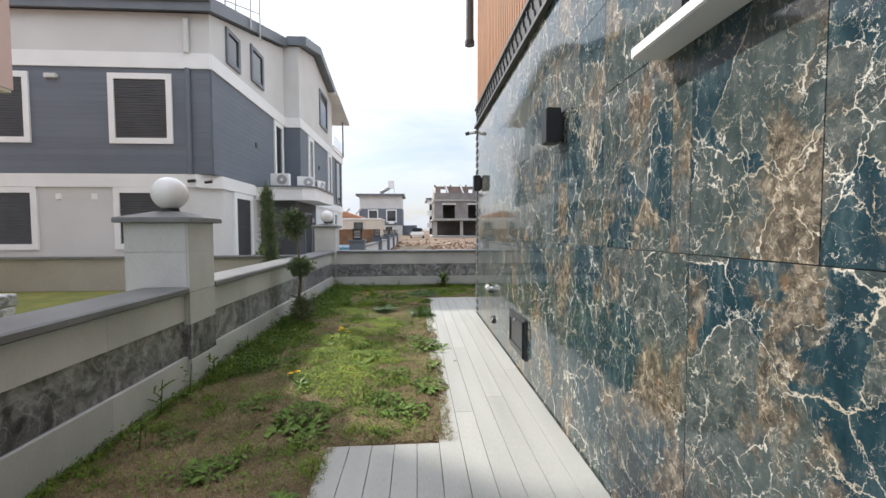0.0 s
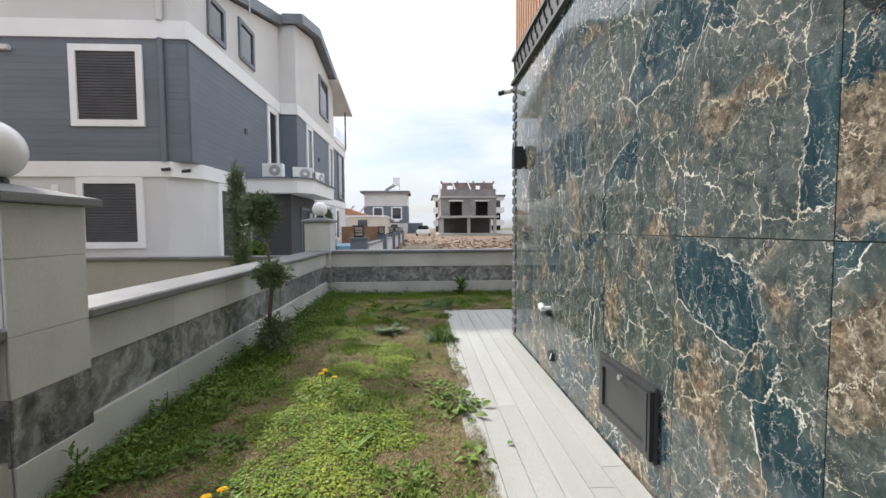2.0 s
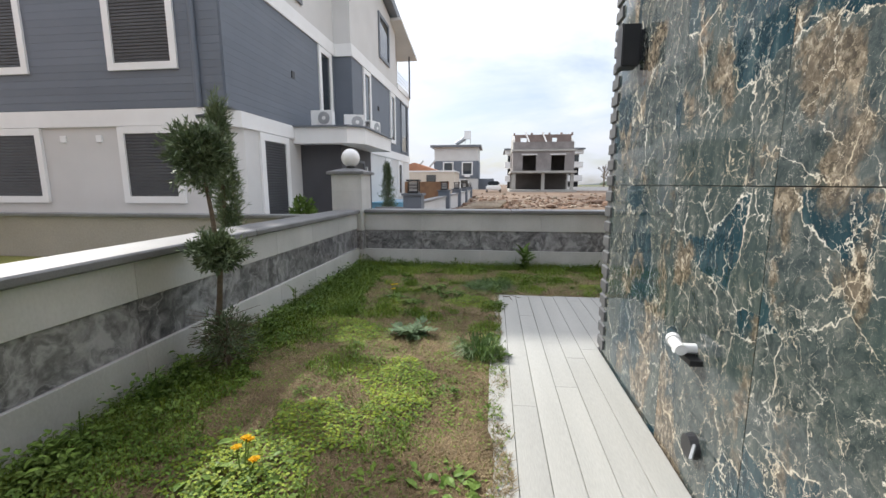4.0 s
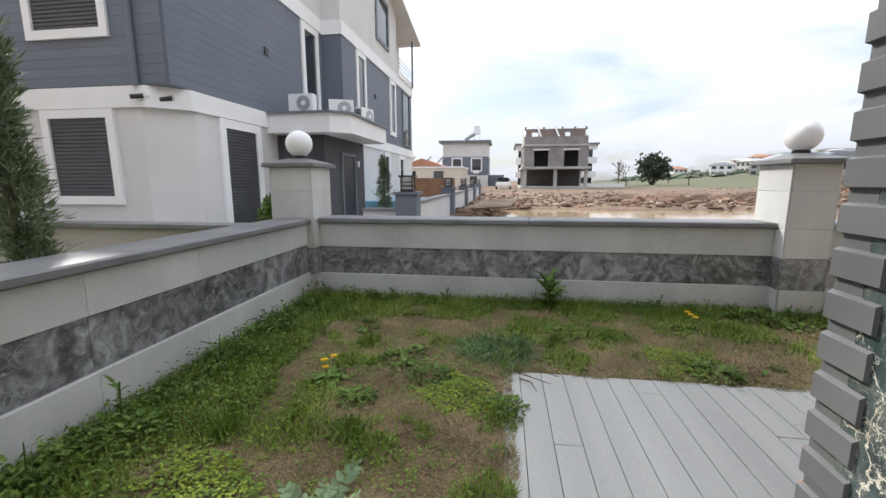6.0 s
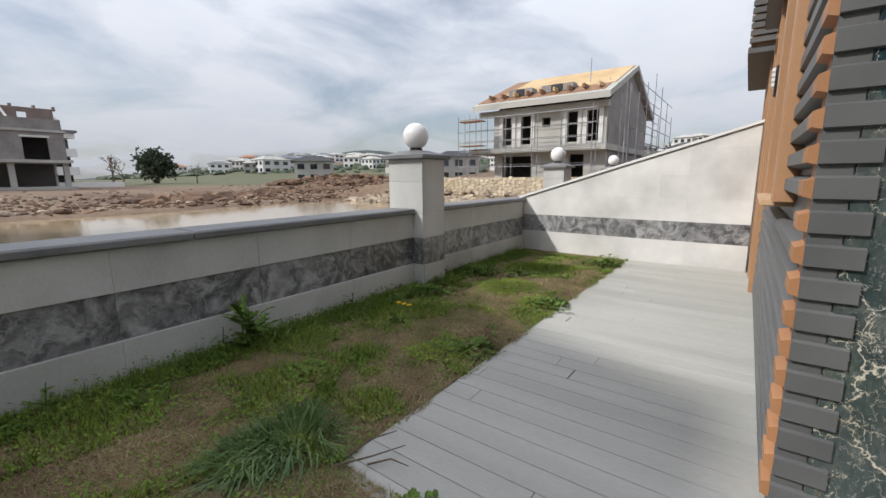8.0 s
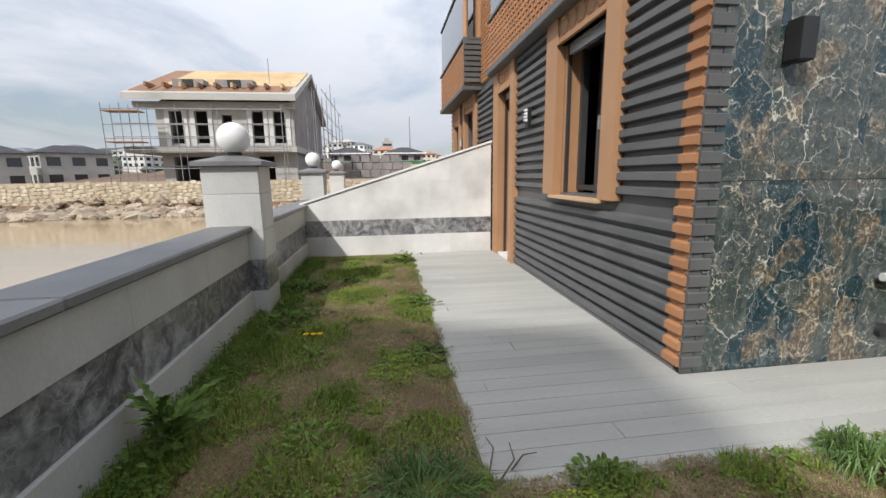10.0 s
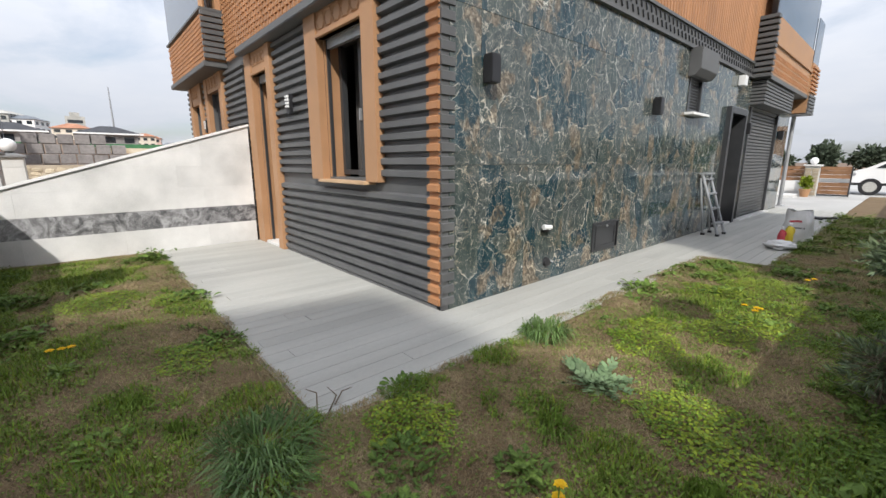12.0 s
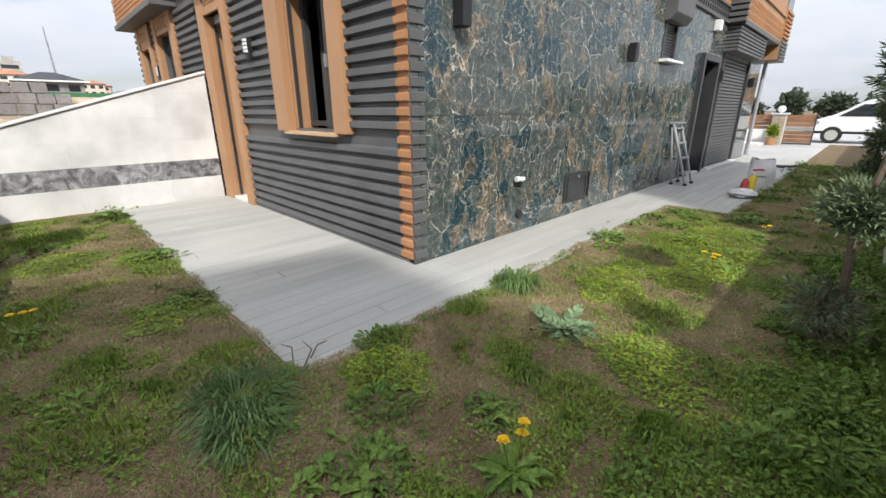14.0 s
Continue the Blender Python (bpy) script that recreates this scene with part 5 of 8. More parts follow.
for u in (-10.69, -9.66):
    bx("vent_cover", (u - 0.09, NY - 0.03, 2.38, u + 0.09, NY, 2.56), M["white"], nh, bevel=0.01)
bx("vent_cover", (NX, 16.78, 4.66, NX + 0.05, 16.96, 4.86), M["black"], nh)
bx("vent_cover", (BAYX, 24.2, 4.9, BAYX + 0.05, 24.4, 5.1), M["black"], nh)
bx("outdoor_light", (-10.9, NY - 0.12, 5.98, -10.55, NY, 6.12), M["render_w"], nh, bevel=0.02)
# roof: sloped slabs with dark fascias
EAVE = 8.05
bm = bmesh.new()
prism(bm, [(NY - 0.3, EAVE - 0.1), (23.5, 11.0), (NF - 3.2, 10.0), (NF - 3.2, 10.42), (23.5, 11.42), (NY - 0.3, EAVE + 0.3)], "x", -16, NX + 0.2)
roof = part("roof", bm, M["roof_d"], nh, "dark blue-grey sloped roof with deep fascias")
bm = bmesh.new()
prism(bm, [(BAYY - 0.15, 10.15), (23.5, 11.0), (NF - 3.0, 9.95), (NF - 3.0, 10.37), (23.5, 11.42), (BAYY - 0.15, 10.57)], "x", NX + 0.2, BAYX + 0.4)
part("bay_roof", bm, M["roof_d"], nh)
bm = bmesh.new()
tube(bm, (-16, NY - 0.34, EAVE + 0.22), (NX + 0.2, NY - 0.34, EAVE + 0.22), 0.075, sides=10)
part("gutter", bm, M["roof_d"], nh)
bm = bmesh.new()
prism(bm, [(NF - 4.5, 10.05), (NF + 0.1, 9.25), (NF + 0.1, 9.40), (NF - 4.5, 10.2)], "x", -12, BAYX + 0.6)
part("terrace_canopy", bm, M["render_w"], nh)
bm = bmesh.new()
tube(bm, (BAYX + 0.2, NF - 0.5, 6.8), (BAYX + 0.2, NF - 0.5, 9.4), 0.05, sides=8)
part("terrace_post", bm, M["anthracite"], nh)
for k in range(4):
    bm = bmesh.new()
    tube(bm, (BAYX + 0.1, NF - 3.3, 7.1 + 0.2 * k), (BAYX + 0.1, NF + 0.05, 7.1 + 0.2 * k), 0.02, sides=6)
    part("rail", bm, M["galv"], nh)
bx("terrace_parapet", (NX, NF - 3.4, 6.8, BAYX + 0.12, NF + 0.06, 7.08), M["white"], nh)
# canopy over the entrance, dark porch
bm = bmesh.new()
prism(bm, [(NX, 16.7), (-4.35, 16.7), (-3.9, 17.1), (-3.9, 20.5), (BAYX, 20.5)], "z", 2.62, 3.12)
part("canopy", bm, M["white"], nh, "white canopy over the entrance")
bm = bmesh.new()
prism(bm, [(NX, 16.6), (-4.3, 16.6), (-3.82, 17.05), (-3.82, 20.56), (BAYX, 20.56)], "z", 3.12, 3.17)
part("canopy_edge", bm, M["roof_d"], nh)
bm = bmesh.new()
box(bm, NX, 17.2, -0.1, -4.75, 20.5, 2.62)
part("porch_wall", bm, M["porch"], nh, "dark anthracite porch wall")
bm = bmesh.new()
frame_ring(bm, "x", -4.75, -4.70, 18.35, 19.55, -0.05, 2.2, 0.09)
entry = part("door", bm, M["roof_d"], nh)
bx("leaf", (-4.75, 18.44, 0.0, -4.735, 19.46, 2.1), M["black"], entry)
bx("entrance_light", (-4.75, 19.75, 1.8, -4.68, 19.85, 2.0), M["white"], nh)


def ac_unit(x, y, z, turn):
    a = thing("air_conditioner", (x, y, z), "white outdoor air-conditioning unit on the entrance canopy", "air conditioner", "outdoor units on the canopy")
    a.rotation_euler = (0, 0, radians(turn))
    def local(name, build, material, bevel=0.0):
        bm = bmesh.new()
        build(bm)
        ob = new(name, finish(bm, name, material, bevel))
        ob.parent = a
        return ob
    a.scale = (0.9, 0.9, 0.9)
    local("case", lambda b: box(b, -0.40, -0.15, 0.05, 0.40, 0.15, 0.60), M["white"], 0.015)
    local("fan_grille", lambda b: tube(b, (0.1, -0.15, 0.32), (0.1, -0.17, 0.32), 0.22, sides=24), M["galv"])
    local("fan_hub", lambda b: tube(b, (0.1, -0.17, 0.32), (0.1, -0.185, 0.32), 0.07, sides=16), M["white"])
    local("side_grille", lambda b: [box(b, -0.415, -0.12, 0.1 + 0.05 * k, -0.40, 0.12, 0.125 + 0.05 * k) for k in range(9)], M["black"])
    local("foot", lambda b: box(b, -0.34, -0.17, 0.0, -0.28, 0.17, 0.05), M["black"])
    local("foot", lambda b: box(b, 0.28, -0.17, 0.0, 0.34, 0.17, 0.05), M["black"])
    return a


ac_unit(-5.35, 17.25, 3.17, 0)
ac_unit(-4.6, 18.2, 3.17, 20)
ac_unit(-4.4, 19.7, 3.17, 75)
for cy in (13.62, 13.95):
    c = thing("security_camera", (NX - 0.4, cy, 3.0), "white security camera on the neighbouring house", "security camera", "cameras on the neighbour's corner")
    cx = NX - 0.45 + (cy - 13.62)
    bm = bmesh.new()
    tube(bm, (cx - 0.05, cy - 0.12, 2.98), (cx - 0.05, cy - 0.3, 2.98), 0.06, sides=12)
    part("bracket", bm, M["ball"], c)
    bm = bmesh.new()
    tube(bm, (cx - 0.05, cy - 0.3, 2.96), (cx - 0.22, cy - 0.42, 2.92), 0.045, sides=10)
    part("camera_body", bm, M["black"], c)
bm = bmesh.new()
for dx in (0, 0.9):
    for dy in (0, 0.9):
        tube(bm, (-6.8 + dx, 16.0 + dy, 8.8), (-6.8 + dx, 16.0 + dy, 11.2), 0.03, sides=5)
for k in range(4):
    tube(bm, (-6.8, 16.0, 9.2 + 0.6 * k), (-5.9, 16.9, 9.2 + 0.6 * k), 0.02, sides=5)
aer = solo("roof_frame", bm, M["galv"], "light metal frame on the neighbouring roof", "metal frame")

# salmon house beyond the side wall
sh = thing("salmon_house", (-10, 2, 0), "salmon-pink rendered house with a projecting upper floor", "house")
bx("lower_wall", (-16, 1.5, -0.1, -7.6, 6.6, 3.75), M["render_w"], sh)
bx("upper_wall", (-16, 1.5, 3.75, -6.55, 7.55, 8.1), M["pink"], sh, "salmon-pink rendered upper floor")
bx("soffit", (-7.5, 1.5, 3.70, -6.57, 7.53, 3.748), M["tan"], sh)
bx("roof", (-16.3, 1.3, 8.1, -6.35, 7.75, 8.3), M["roof_d"], sh)
st = thing("stone_planter", (-5.2, 5.1, 0), "low dark stone planter on the next lawn", "planter")
for k in range(4):
    for r in range(4):
        piece("stone", (0.30, 0.5, 0.155), (-6.0 + 0.31 * k, 5.4 + 0.03 * (r % 2), 0.07 + 0.16 * r), M["stripe"], st, 0.02)


# ---- lantern wall beyond the rear wall ----
lw = thing("wall_lane", (0, 0, 0), "white rendered lane wall with a grey coping", "garden wall", kind="structure")
LANE = [(-2.2, 16.5), (-2.2, 24.5), (-2.2, 31.5), (-2.2, 38.5), (-2.2, 46.0)]
for (xa, ya_), (xb, yb_) in zip(LANE, LANE[1:]):
    bx("panel", (xa - 0.1, ya_ + 0.3, -0.4, xa + 0.1, yb_ - 0.3, 0.70), M["render_w"], lw)
    bx("coping", (xa - 0.16, ya_ + 0.3, 0.70, xa + 0.16, yb_ - 0.3, 0.77), M["cap"], lw)
bx("panel", (-3.4, 16.4, -0.3, -2.5, 16.6, 0.55), M["render_w"], lw)
bx("coping", (-3.4, 16.34, 0.55, -2.5, 16.66, 0.62), M["cap"], lw)
for x, y in LANE:
    pl = thing("lantern_pillar", (x, y, 0), "blue-grey pillar with a square black lantern", "pillar", "lantern pillars of the lane wall")
    bx("shaft", (x - 0.28, y - 0.28, -0.4, x + 0.28, y + 0.28, 0.98), M["blue"], pl, bevel=0.01)
    bx("cap", (x - 0.33, y - 0.33, 0.98, x + 0.33, y + 0.33, 1.05), M["roof_d"], pl, bevel=0.01)
    lan = bx("lantern", (x - 0.17, y - 0.17, 1.05, x + 0.17, y + 0.17, 1.12), M["black"], pl)
    for dx in (-0.16, 0.13):
        for dy in (-0.16, 0.13):
            bx("bar", (x + dx, y + dy, 1.12, x + dx + 0.03, y + dy + 0.03, 1.42), M["black"], lan)
    bx("lantern_glass", (x - 0.12, y - 0.12, 1.12, x + 0.12, y + 0.12, 1.40), M["render_w"], lan)
    for k in range(2):
        bx("bar", (x - 0.165, y - 0.165, 1.20 + 0.09 * k, x + 0.165, y + 0.165, 1.225 + 0.09 * k), M["black"], lan)
    bx("lantern_top", (x - 0.2, y - 0.2, 1.42, x + 0.2, y + 0.2, 1.47), M["black"], lan)
bm = bmesh.new()
box(bm, -7.2, 30.2, -0.3, -2.6, 30.35, 1.5)
solo("wood_fence", bm, M["wood"], "brown timber fence panel behind the lane wall", "fence")
M["pool"] = mat("pool_blue", (0.16, 0.36, 0.50), (0.20, 0.42, 0.56), 1.0, 0.3, 0.0)
bm = bmesh.new()
box(bm, -6.5, 22.5, 0.0, -3.0, 27.0, 0.50)
solo("swimming_pool", bm, M["pool"], "pale blue raised pool behind the lane wall", "pool", bevel=0.05)


# ---- far buildings ----
def holes_wall(parent, name, axis, at0, at1, u0, u1, z0, z1, holes, material):
    bm = bmesh.new()
    flat_wall(bm, axis, at0, at1, u0, u1, z0, z1, holes)
    return part(name, bm, material, parent)


M["brick_g"] = mat("dusty_brick", (0.20, 0.155, 0.14), (0.28, 0.215, 0.19), 1.0, 0.95, 0.4, 12, 0.4, jitter=0.1)
shell = thing("unfinished_building", (7, 65, 0.3), "unfinished grey block building with open floors and no roof", "building")
X0, X1, Y0, Y1 = 2.9, 11.5, 65.0, 75.0
bx("foundation", (X0 - 0.4, Y0 - 0.4, -0.5, X1 + 0.4, Y1, 0.55), M["concrete"], shell)
holes_wall(shell, "upper_wall", "y", Y0, Y0 + 0.3, X0, X1, 3.25, 6.0, [(4.3, 6.2, 3.25, 5.55), (8.3, 10.2, 3.25, 5.55)], M["block"])
for xa, xb in ((X0, X0 + 0.3), (X1 - 0.3, X1)):
    holes_wall(shell, "side_wall", "x", xa, xb, Y0 + 0.3, Y1, 3.25, 6.0, [(68, 70, 3.8, 5.4), (72, 73.4, 3.8, 5.4)], M["block"])
    bm = bmesh.new()
    prism(bm, [(Y0 + 1.0, 6.25), (Y1, 6.25), (Y1, 6.4), (70.0, 8.9), (Y0 + 1.0, 7.4)], "x", xa, xb)
    part("gable", bm, M["concrete"], shell)
holes_wall(shell, "back_wall", "y", Y1 - 0.3, Y1, X0, X1, 0.5, 6.2, [(4.0, 6.5, 0.9, 2.6), (8.2, 10.4, 0.9, 2.6), (4.5, 6.0, 3.8, 5.4), (8.5, 10, 3.8, 5.4)], M["block"])
# added dark sheets behind the open floors, painting the shade inside
bx("inner_shade_wall", (X0 + 0.3, Y0 + 4.5, 0.5, X1 - 0.3, Y0 + 4.8, 2.95), M["dark_in"], shell)
bx("inner_shade_wall", (X0 + 0.3, Y0 + 3.5, 3.25, X1 - 0.3, Y0 + 3.8, 6.0), M["dark_in"], shell)
bx("slab", (X0 - 0.3, Y0 - 0.7, 2.95, X1 + 0.3, Y1, 3.25), M["concrete"], shell)
bx("slab", (X0 - 0.15, Y0 - 0.15, 6.0, X1 + 0.15, Y1, 6.25), M["concrete"], shell)
bx("parapet", (X0 + 0.1, Y0 + 0.1, 6.25, X1 - 0.1, Y0 + 0.4, 7.3), M["block"], shell)
holes_wall(shell, "dormer_wall", "y", Y0 + 1.4, Y0 + 1.7, X0 + 0.3, X1 - 0.3, 6.25, 8.45, [(4.0, 4.9, 7.4, 8.0), (8.5, 9.2, 7.4, 8.0)], M["brick_g"])
for x in (X0 + 0.2, 5.6, 7.2, 8.1, 9.8, X1 - 0.2):
    bx("roof_post", (x - 0.12, Y0 + 1.3, 8.3, x + 0.12, Y0 + 1.7, 8.70), M["brick_g"], shell)
for x in (5.2, 7.6):
    bm = bmesh.new()
    tube(bm, (x, Y0 + 0.2, 7.2), (x - 0.5, Y0 + 1.4, 8.8), 0.13, sides=4)
    part("rafter", bm, M["render_w"], shell)
for x in (X0, 7.0, X1 - 0.45):
    for y in (Y0 - 0.2, 70.0):
        bx("column", (x, y, 0.5, x + 0.45, y + 0.45, 2.95), M["concrete"], shell)
for xa, xb in ((4.3, 6.2), (8.3, 10.2)):
    bx("lintel", (xa - 0.15, Y0 - 0.04, 5.45, xb + 0.15, Y0 + 0.3, 5.65), M["render_w"], shell)

wb = thing("white_apartment_house", (14, 80, 0), "white apartment house with stacked balconies", "building")
bx("wall", (3.0, 82, -0.2, 15.4, 92, 7.4), M["render_w"], wb)
for k in range(3):
    for xa, xb in ((2.2, 4.2), (13.2, 15.9)):
        bx("balcony", (xa, 80.6, 1.9 + 2.4 * k, xb, 82, 2.9 + 2.4 * k), M["white"], wb)
        bx("window_band", (xa + 0.5, 81.95, 0.6 + 2.4 * k, xb - 0.5, 82.02, 1.8 + 2.4 * k), M["glass"], wb)
bx("roof", (2.0, 80.2, 7.4, 16.1, 92, 7.7), M["roof_d"], wb)
bx("fence_wall", (11.6, 78, 0, 20, 78.2, 0.9), M["white"], wb)

fh = thing("blue_white_house", (-8, 95, 0), "blue-grey and white flat-roofed house with a solar heater", "house")
bx("lower_wall", (-12.8, 95, 0, -3.2, 104, 2.6), M["render_w"], fh)
bx("middle_wall", (-12.9, 94.9, 2.6, -3.1, 104, 6.4), M["blue"], fh)
bx("upper_wall", (-12.8, 95, 6.4, -3.2, 104, 9.3), M["render_w"], fh)
bx("roof", (-13.6, 94.2, 9.3, -2.6, 104.6, 9.75), M["roof_d"], fh)
for xa, xb in ((-10.9, -8.6), (-6.8, -4.4)):
    box_window(fh, "y", 94.9, xa, xb, 3.3, 6.2, -1, M["white"], False, 0.25)
for xa, xb in ((-7.2, -5.2),):
    box_window(fh, "y", 95.0, xa, xb, 0.3, 2.5, -1, M["white"], False, 0.2)
bx("annex", (-3.2, 97, 0, 0.2, 103, 2.6), M["blue"], fh)
bx("ac_box", (-6.2, 94.5, 2.9, -5.0, 94.9, 3.4), M["white"], fh)
hs = thing("solar_heater", (-5.6, 97, 9.7), "rooftop solar water heater with a white tank", "solar heater")
bm = bmesh.new()
tube(bm, (-8.3, 97, 10.1), (-6.2, 97, 11.4), 0.45, sides=8)
part("collector", bm, M["galv"], hs)
bx("tank", (-6.4, 96.5, 11.2, -5.0, 97.5, 12.9), M["white"], hs)
for dx in (-6.3, -5.1):
    bx("stand", (dx, 96.9, 9.75, dx + 0.1, 97.1, 11.2), M["galv"], hs)

ch = thing("cream_house", (-9, 60, 0), "low cream flat-roofed house", "house")
bx("wall", (-14.5, 60, -0.2, -5.1, 68, 3.0), M["tan"], ch)
bx("parapet", (-14.6, 59.9, 3.0, -5.0, 68, 3.2), M["white"], ch)
box_window(ch, "y", 60, -8.9, -7.6, 1.2, 2.6, -1, M["black"], False, 0.06)
box_window(ch, "y", 60, -12.6, -11.3, 1.2, 2.6, -1, M["black"], False, 0.06)
oh = thing("tiled_house", (-14, 75, 0), "terracotta-roofed house with rooftop tanks", "house")
bx("wall", (-17, 74, 0, -9.5, 82, 3.6), M["tan"], oh)
bm = bmesh.new()
prism(bm, [(-17.4, 3.6), (-9.1, 3.6), (-13.2, 5.0)], "y", 73.6, 82.4)
part("roof", bm, M["terr"], oh)
for dx in (-15.3, -12.6, -10.6):
    bm = bmesh.new()
    tube(bm, (dx, 74, 4.3), (dx + 0.9, 74, 5.3), 0.16, sides=6)
    part("solar_panel", bm, M["galv"], oh)

# house under construction with scaffolding
cb = thing("scaffolded_house", (30, 18, 0.9), "grey rendered house under construction with a yellow boarded roof", "house")
CX0, CX1, CY0, CY1, CZ = 25.0, 36.2, 14.3, 21.8, 0.9
holes = [(20.4, 21.1, 3.35, 5.15), (19.05, 19.75, 3.35, 5.15), (17.75, 18.3, 4.35, 4.95), (16.0, 16.65, 3.35, 5.15), (14.75, 15.45, 3.35, 5.15)]
holes_wall(cb, "upper_wall", "x", CX0, CX0 + 0.25, CY0, CY1, 3.15, 5.6, holes, M["concrete"])
holes_wall(cb, "lower_wall", "x", CX0 + 0.15, CX0 + 0.4, CY0, CY1, CZ, 2.8, [(19.0, 21.2, CZ, 2.6), (15.6, 16.5, CZ, 2.6)], M["concrete"])
bx("slab", (CX0 - 0.7, CY0 - 0.2, 2.8, CX1, CY1 + 1.5, 3.15), M["concrete"], cb)
for y0_, y1_, z0_, z1_ in holes:
    if z1_ - z0_ > 1:
        bm = bmesh.new()
        flat_wall(bm, "x", CX0 - 0.06, CX0, y0_ - 0.25, y1_ + 0.25, 3.2, z1_ + 0.2, [(y0_, y1_, 3.2, z1_)])
        part("window_surround", bm, M["render_w"], cb)
for y in (CY0, CY1 - 0.25):
    bm = bmesh.new()
    prism(bm, [(CX0 + 0.4, CZ), (CX1, CZ), (CX1, 5.7), (30.6, 8.25), (CX0 + 0.4, 5.7)], "y", y, y + 0.25)
    part("gable_wall", bm, M["block"], cb)
bx("back_wall", (CX1 - 0.3, CY0 + 0.25, CZ, CX1, CY1 - 0.25, 5.6), M["block"], cb)
# dark sheet behind the window holes; its colour holds the indoor shade
bx("inner_shade_wall", (CX0 + 2.5, CY0 + 0.25, CZ, CX0 + 2.7, CY1 - 0.25, 5.6), M["dark_in"], cb)
bx("cornice", (CX0 - 0.3, CY0 - 0.1, 5.25, CX0 + 0.2, CY1 + 1.0, 5.62), M["concrete"], cb)
bm = bmesh.new()
prism(bm, [(CX0 - 0.9, 5.62), (30.6, 8.25), (37.0, 5.62), (37.0, 5.98), (30.6, 8.55), (CX0 - 0.9, 5.98)], "y", CY0 - 0.35, CY1 + 1.2)
part("roof", bm, M["concrete"], cb, "pale concrete roof slab with deep edges")
def roof_z(x):
    return 5.98 + (x - CX0 + 0.9) / (30.6 - CX0 + 0.9) * 2.57
bm = bmesh.new()
prism(bm, [(CX0 + 1.0, roof_z(CX0 + 1.0) + 0.005), (30.6, roof_z(30.6) + 0.005), (30.6, roof_z(30.6) + 0.06), (CX0 + 1.0, roof_z(CX0 + 1.0) + 0.06)], "y", CY0 - 0.1, CY1 - 0.22)
part("roof_boarding", bm, M["osb"], cb, "yellow roof boarding")
bm = bmesh.new()
prism(bm, [(CX0 - 0.5, roof_z(CX0 - 0.5) + 0.005), (CX0 + 0.98, roof_z(CX0 + 0.98) + 0.005), (CX0 + 0.98, roof_z(CX0 + 0.98) + 0.03), (CX0 - 0.5, roof_z(CX0 - 0.5) + 0.03)], "y", CY0 + 0.1, CY1 - 0.25)
part("eaves_strip", bm, M["wood"], cb, "bare brown battens along the eaves")
for k in range(9):
    bx("rafter_end", (CX0 - 0.4, CY0 + 0.4 + 0.9 * k, roof_z(CX0 + 0.2), CX0 + 1.0, CY0 + 0.52 + 0.9 * k, roof_z(CX0 + 0.6) + 0.08), M["osb"] if k % 3 == 0 else M["wood"], cb)
bm = bmesh.new()
prism(bm, [(CX0 - 0.5, roof_z(CX0 - 0.5) + 0.005), (30.5, roof_z(30.5) + 0.005), (30.5, roof_z(30.5) + 0.05), (CX0 - 0.5, roof_z(CX0 - 0.5) + 0.05)], "y", CY1 - 0.2, CY1 + 1.0)
part("brick_patch", bm, M["wood"], cb, "bare brown battens at the roof's edge")
# between block piers, solid black boxes paint the shade of roof gaps
for ya2, yb2 in ((19.2, 20.9), (16.5, 18.6)):
    for k in range(3):
        yy = ya2 + (yb2 - ya2) * k / 3
        bx("roof_opening" if k % 2 else "block_pier", (CX0 + 0.3, yy, roof_z(CX0 + 0.3) + 0.06, CX0 + 1.1, yy + (yb2 - ya2) / 3.2, roof_z(CX0 + 1.0) + 0.22), M["black"] if k % 2 else M["block"], cb)
scaf = thing("scaffold", (24, 18, 0.9), "galvanised tube scaffolding round the unfinished house", "scaffold")
M["tube_steel"] = mat("weathered_scaffold_tube", (0.16, 0.165, 0.18), (0.27, 0.27, 0.28), 2.0, 0.6, 0.1)
def pole(a, b, r=0.022):
    bm = bmesh.new()
    tube(bm, a, b, r, sides=5)
    part("pole", bm, M["tube_steel"], scaf)
ys = [12.9, 14.6, 16.4, 18.2, 20.0, 21.8, 22.7, 23.6]
for y in ys:
    for x in (23.3, 24.1):
        pole((x, y, 0.8), (x, y, 5.3 if y > 13 else 6.2))
for z in (1.9, 2.9, 3.5, 4.2, 5.0):
    pole((23.3, ys[1], z), (23.3, ys[-1], z))
    pole((24.1, ys[1], z + 0.15), (24.1, ys[-1], z + 0.15))
for y in (13.4,):
    for x in (24.8, 27.0, 29.4, 31.8, 34.2, 36.6):
        top = min(8.8, 7.0 + 0.4 * (x - 24.8) if x < 31 else 8.6 - 0.3 * (x - 31))
        for yy in (12.6, 13.5):
            pole((x, yy, 0.8), (x, yy, top - 1.2), 0.022)
    for z in (2.2, 3.2, 4.2, 5.2, 6.4):
        pole((24.8, 12.6, z), (36.6, 12.6, z))
        pole((24.8, 13.5, z), (36.6, 13.5, z))
for z in (3.3, 4.9):
    bx("plank", (23.3, 21.9, z, 24.1, 23.6, z + 0.05), M["wood"], scaf)
bm = bmesh.new()
for k in range(3):
    tube(bm, (26.3 + 0.4 * (k % 3), 14.6 + 1.3 * k, 7.0), (26.3 + 0.4 * (k % 3), 14.6 + 1.3 * k, 7.1 + 1.4 * (k % 2)), 0.03, sides=5)
part("starter_bars", bm, M["galv"], cb)

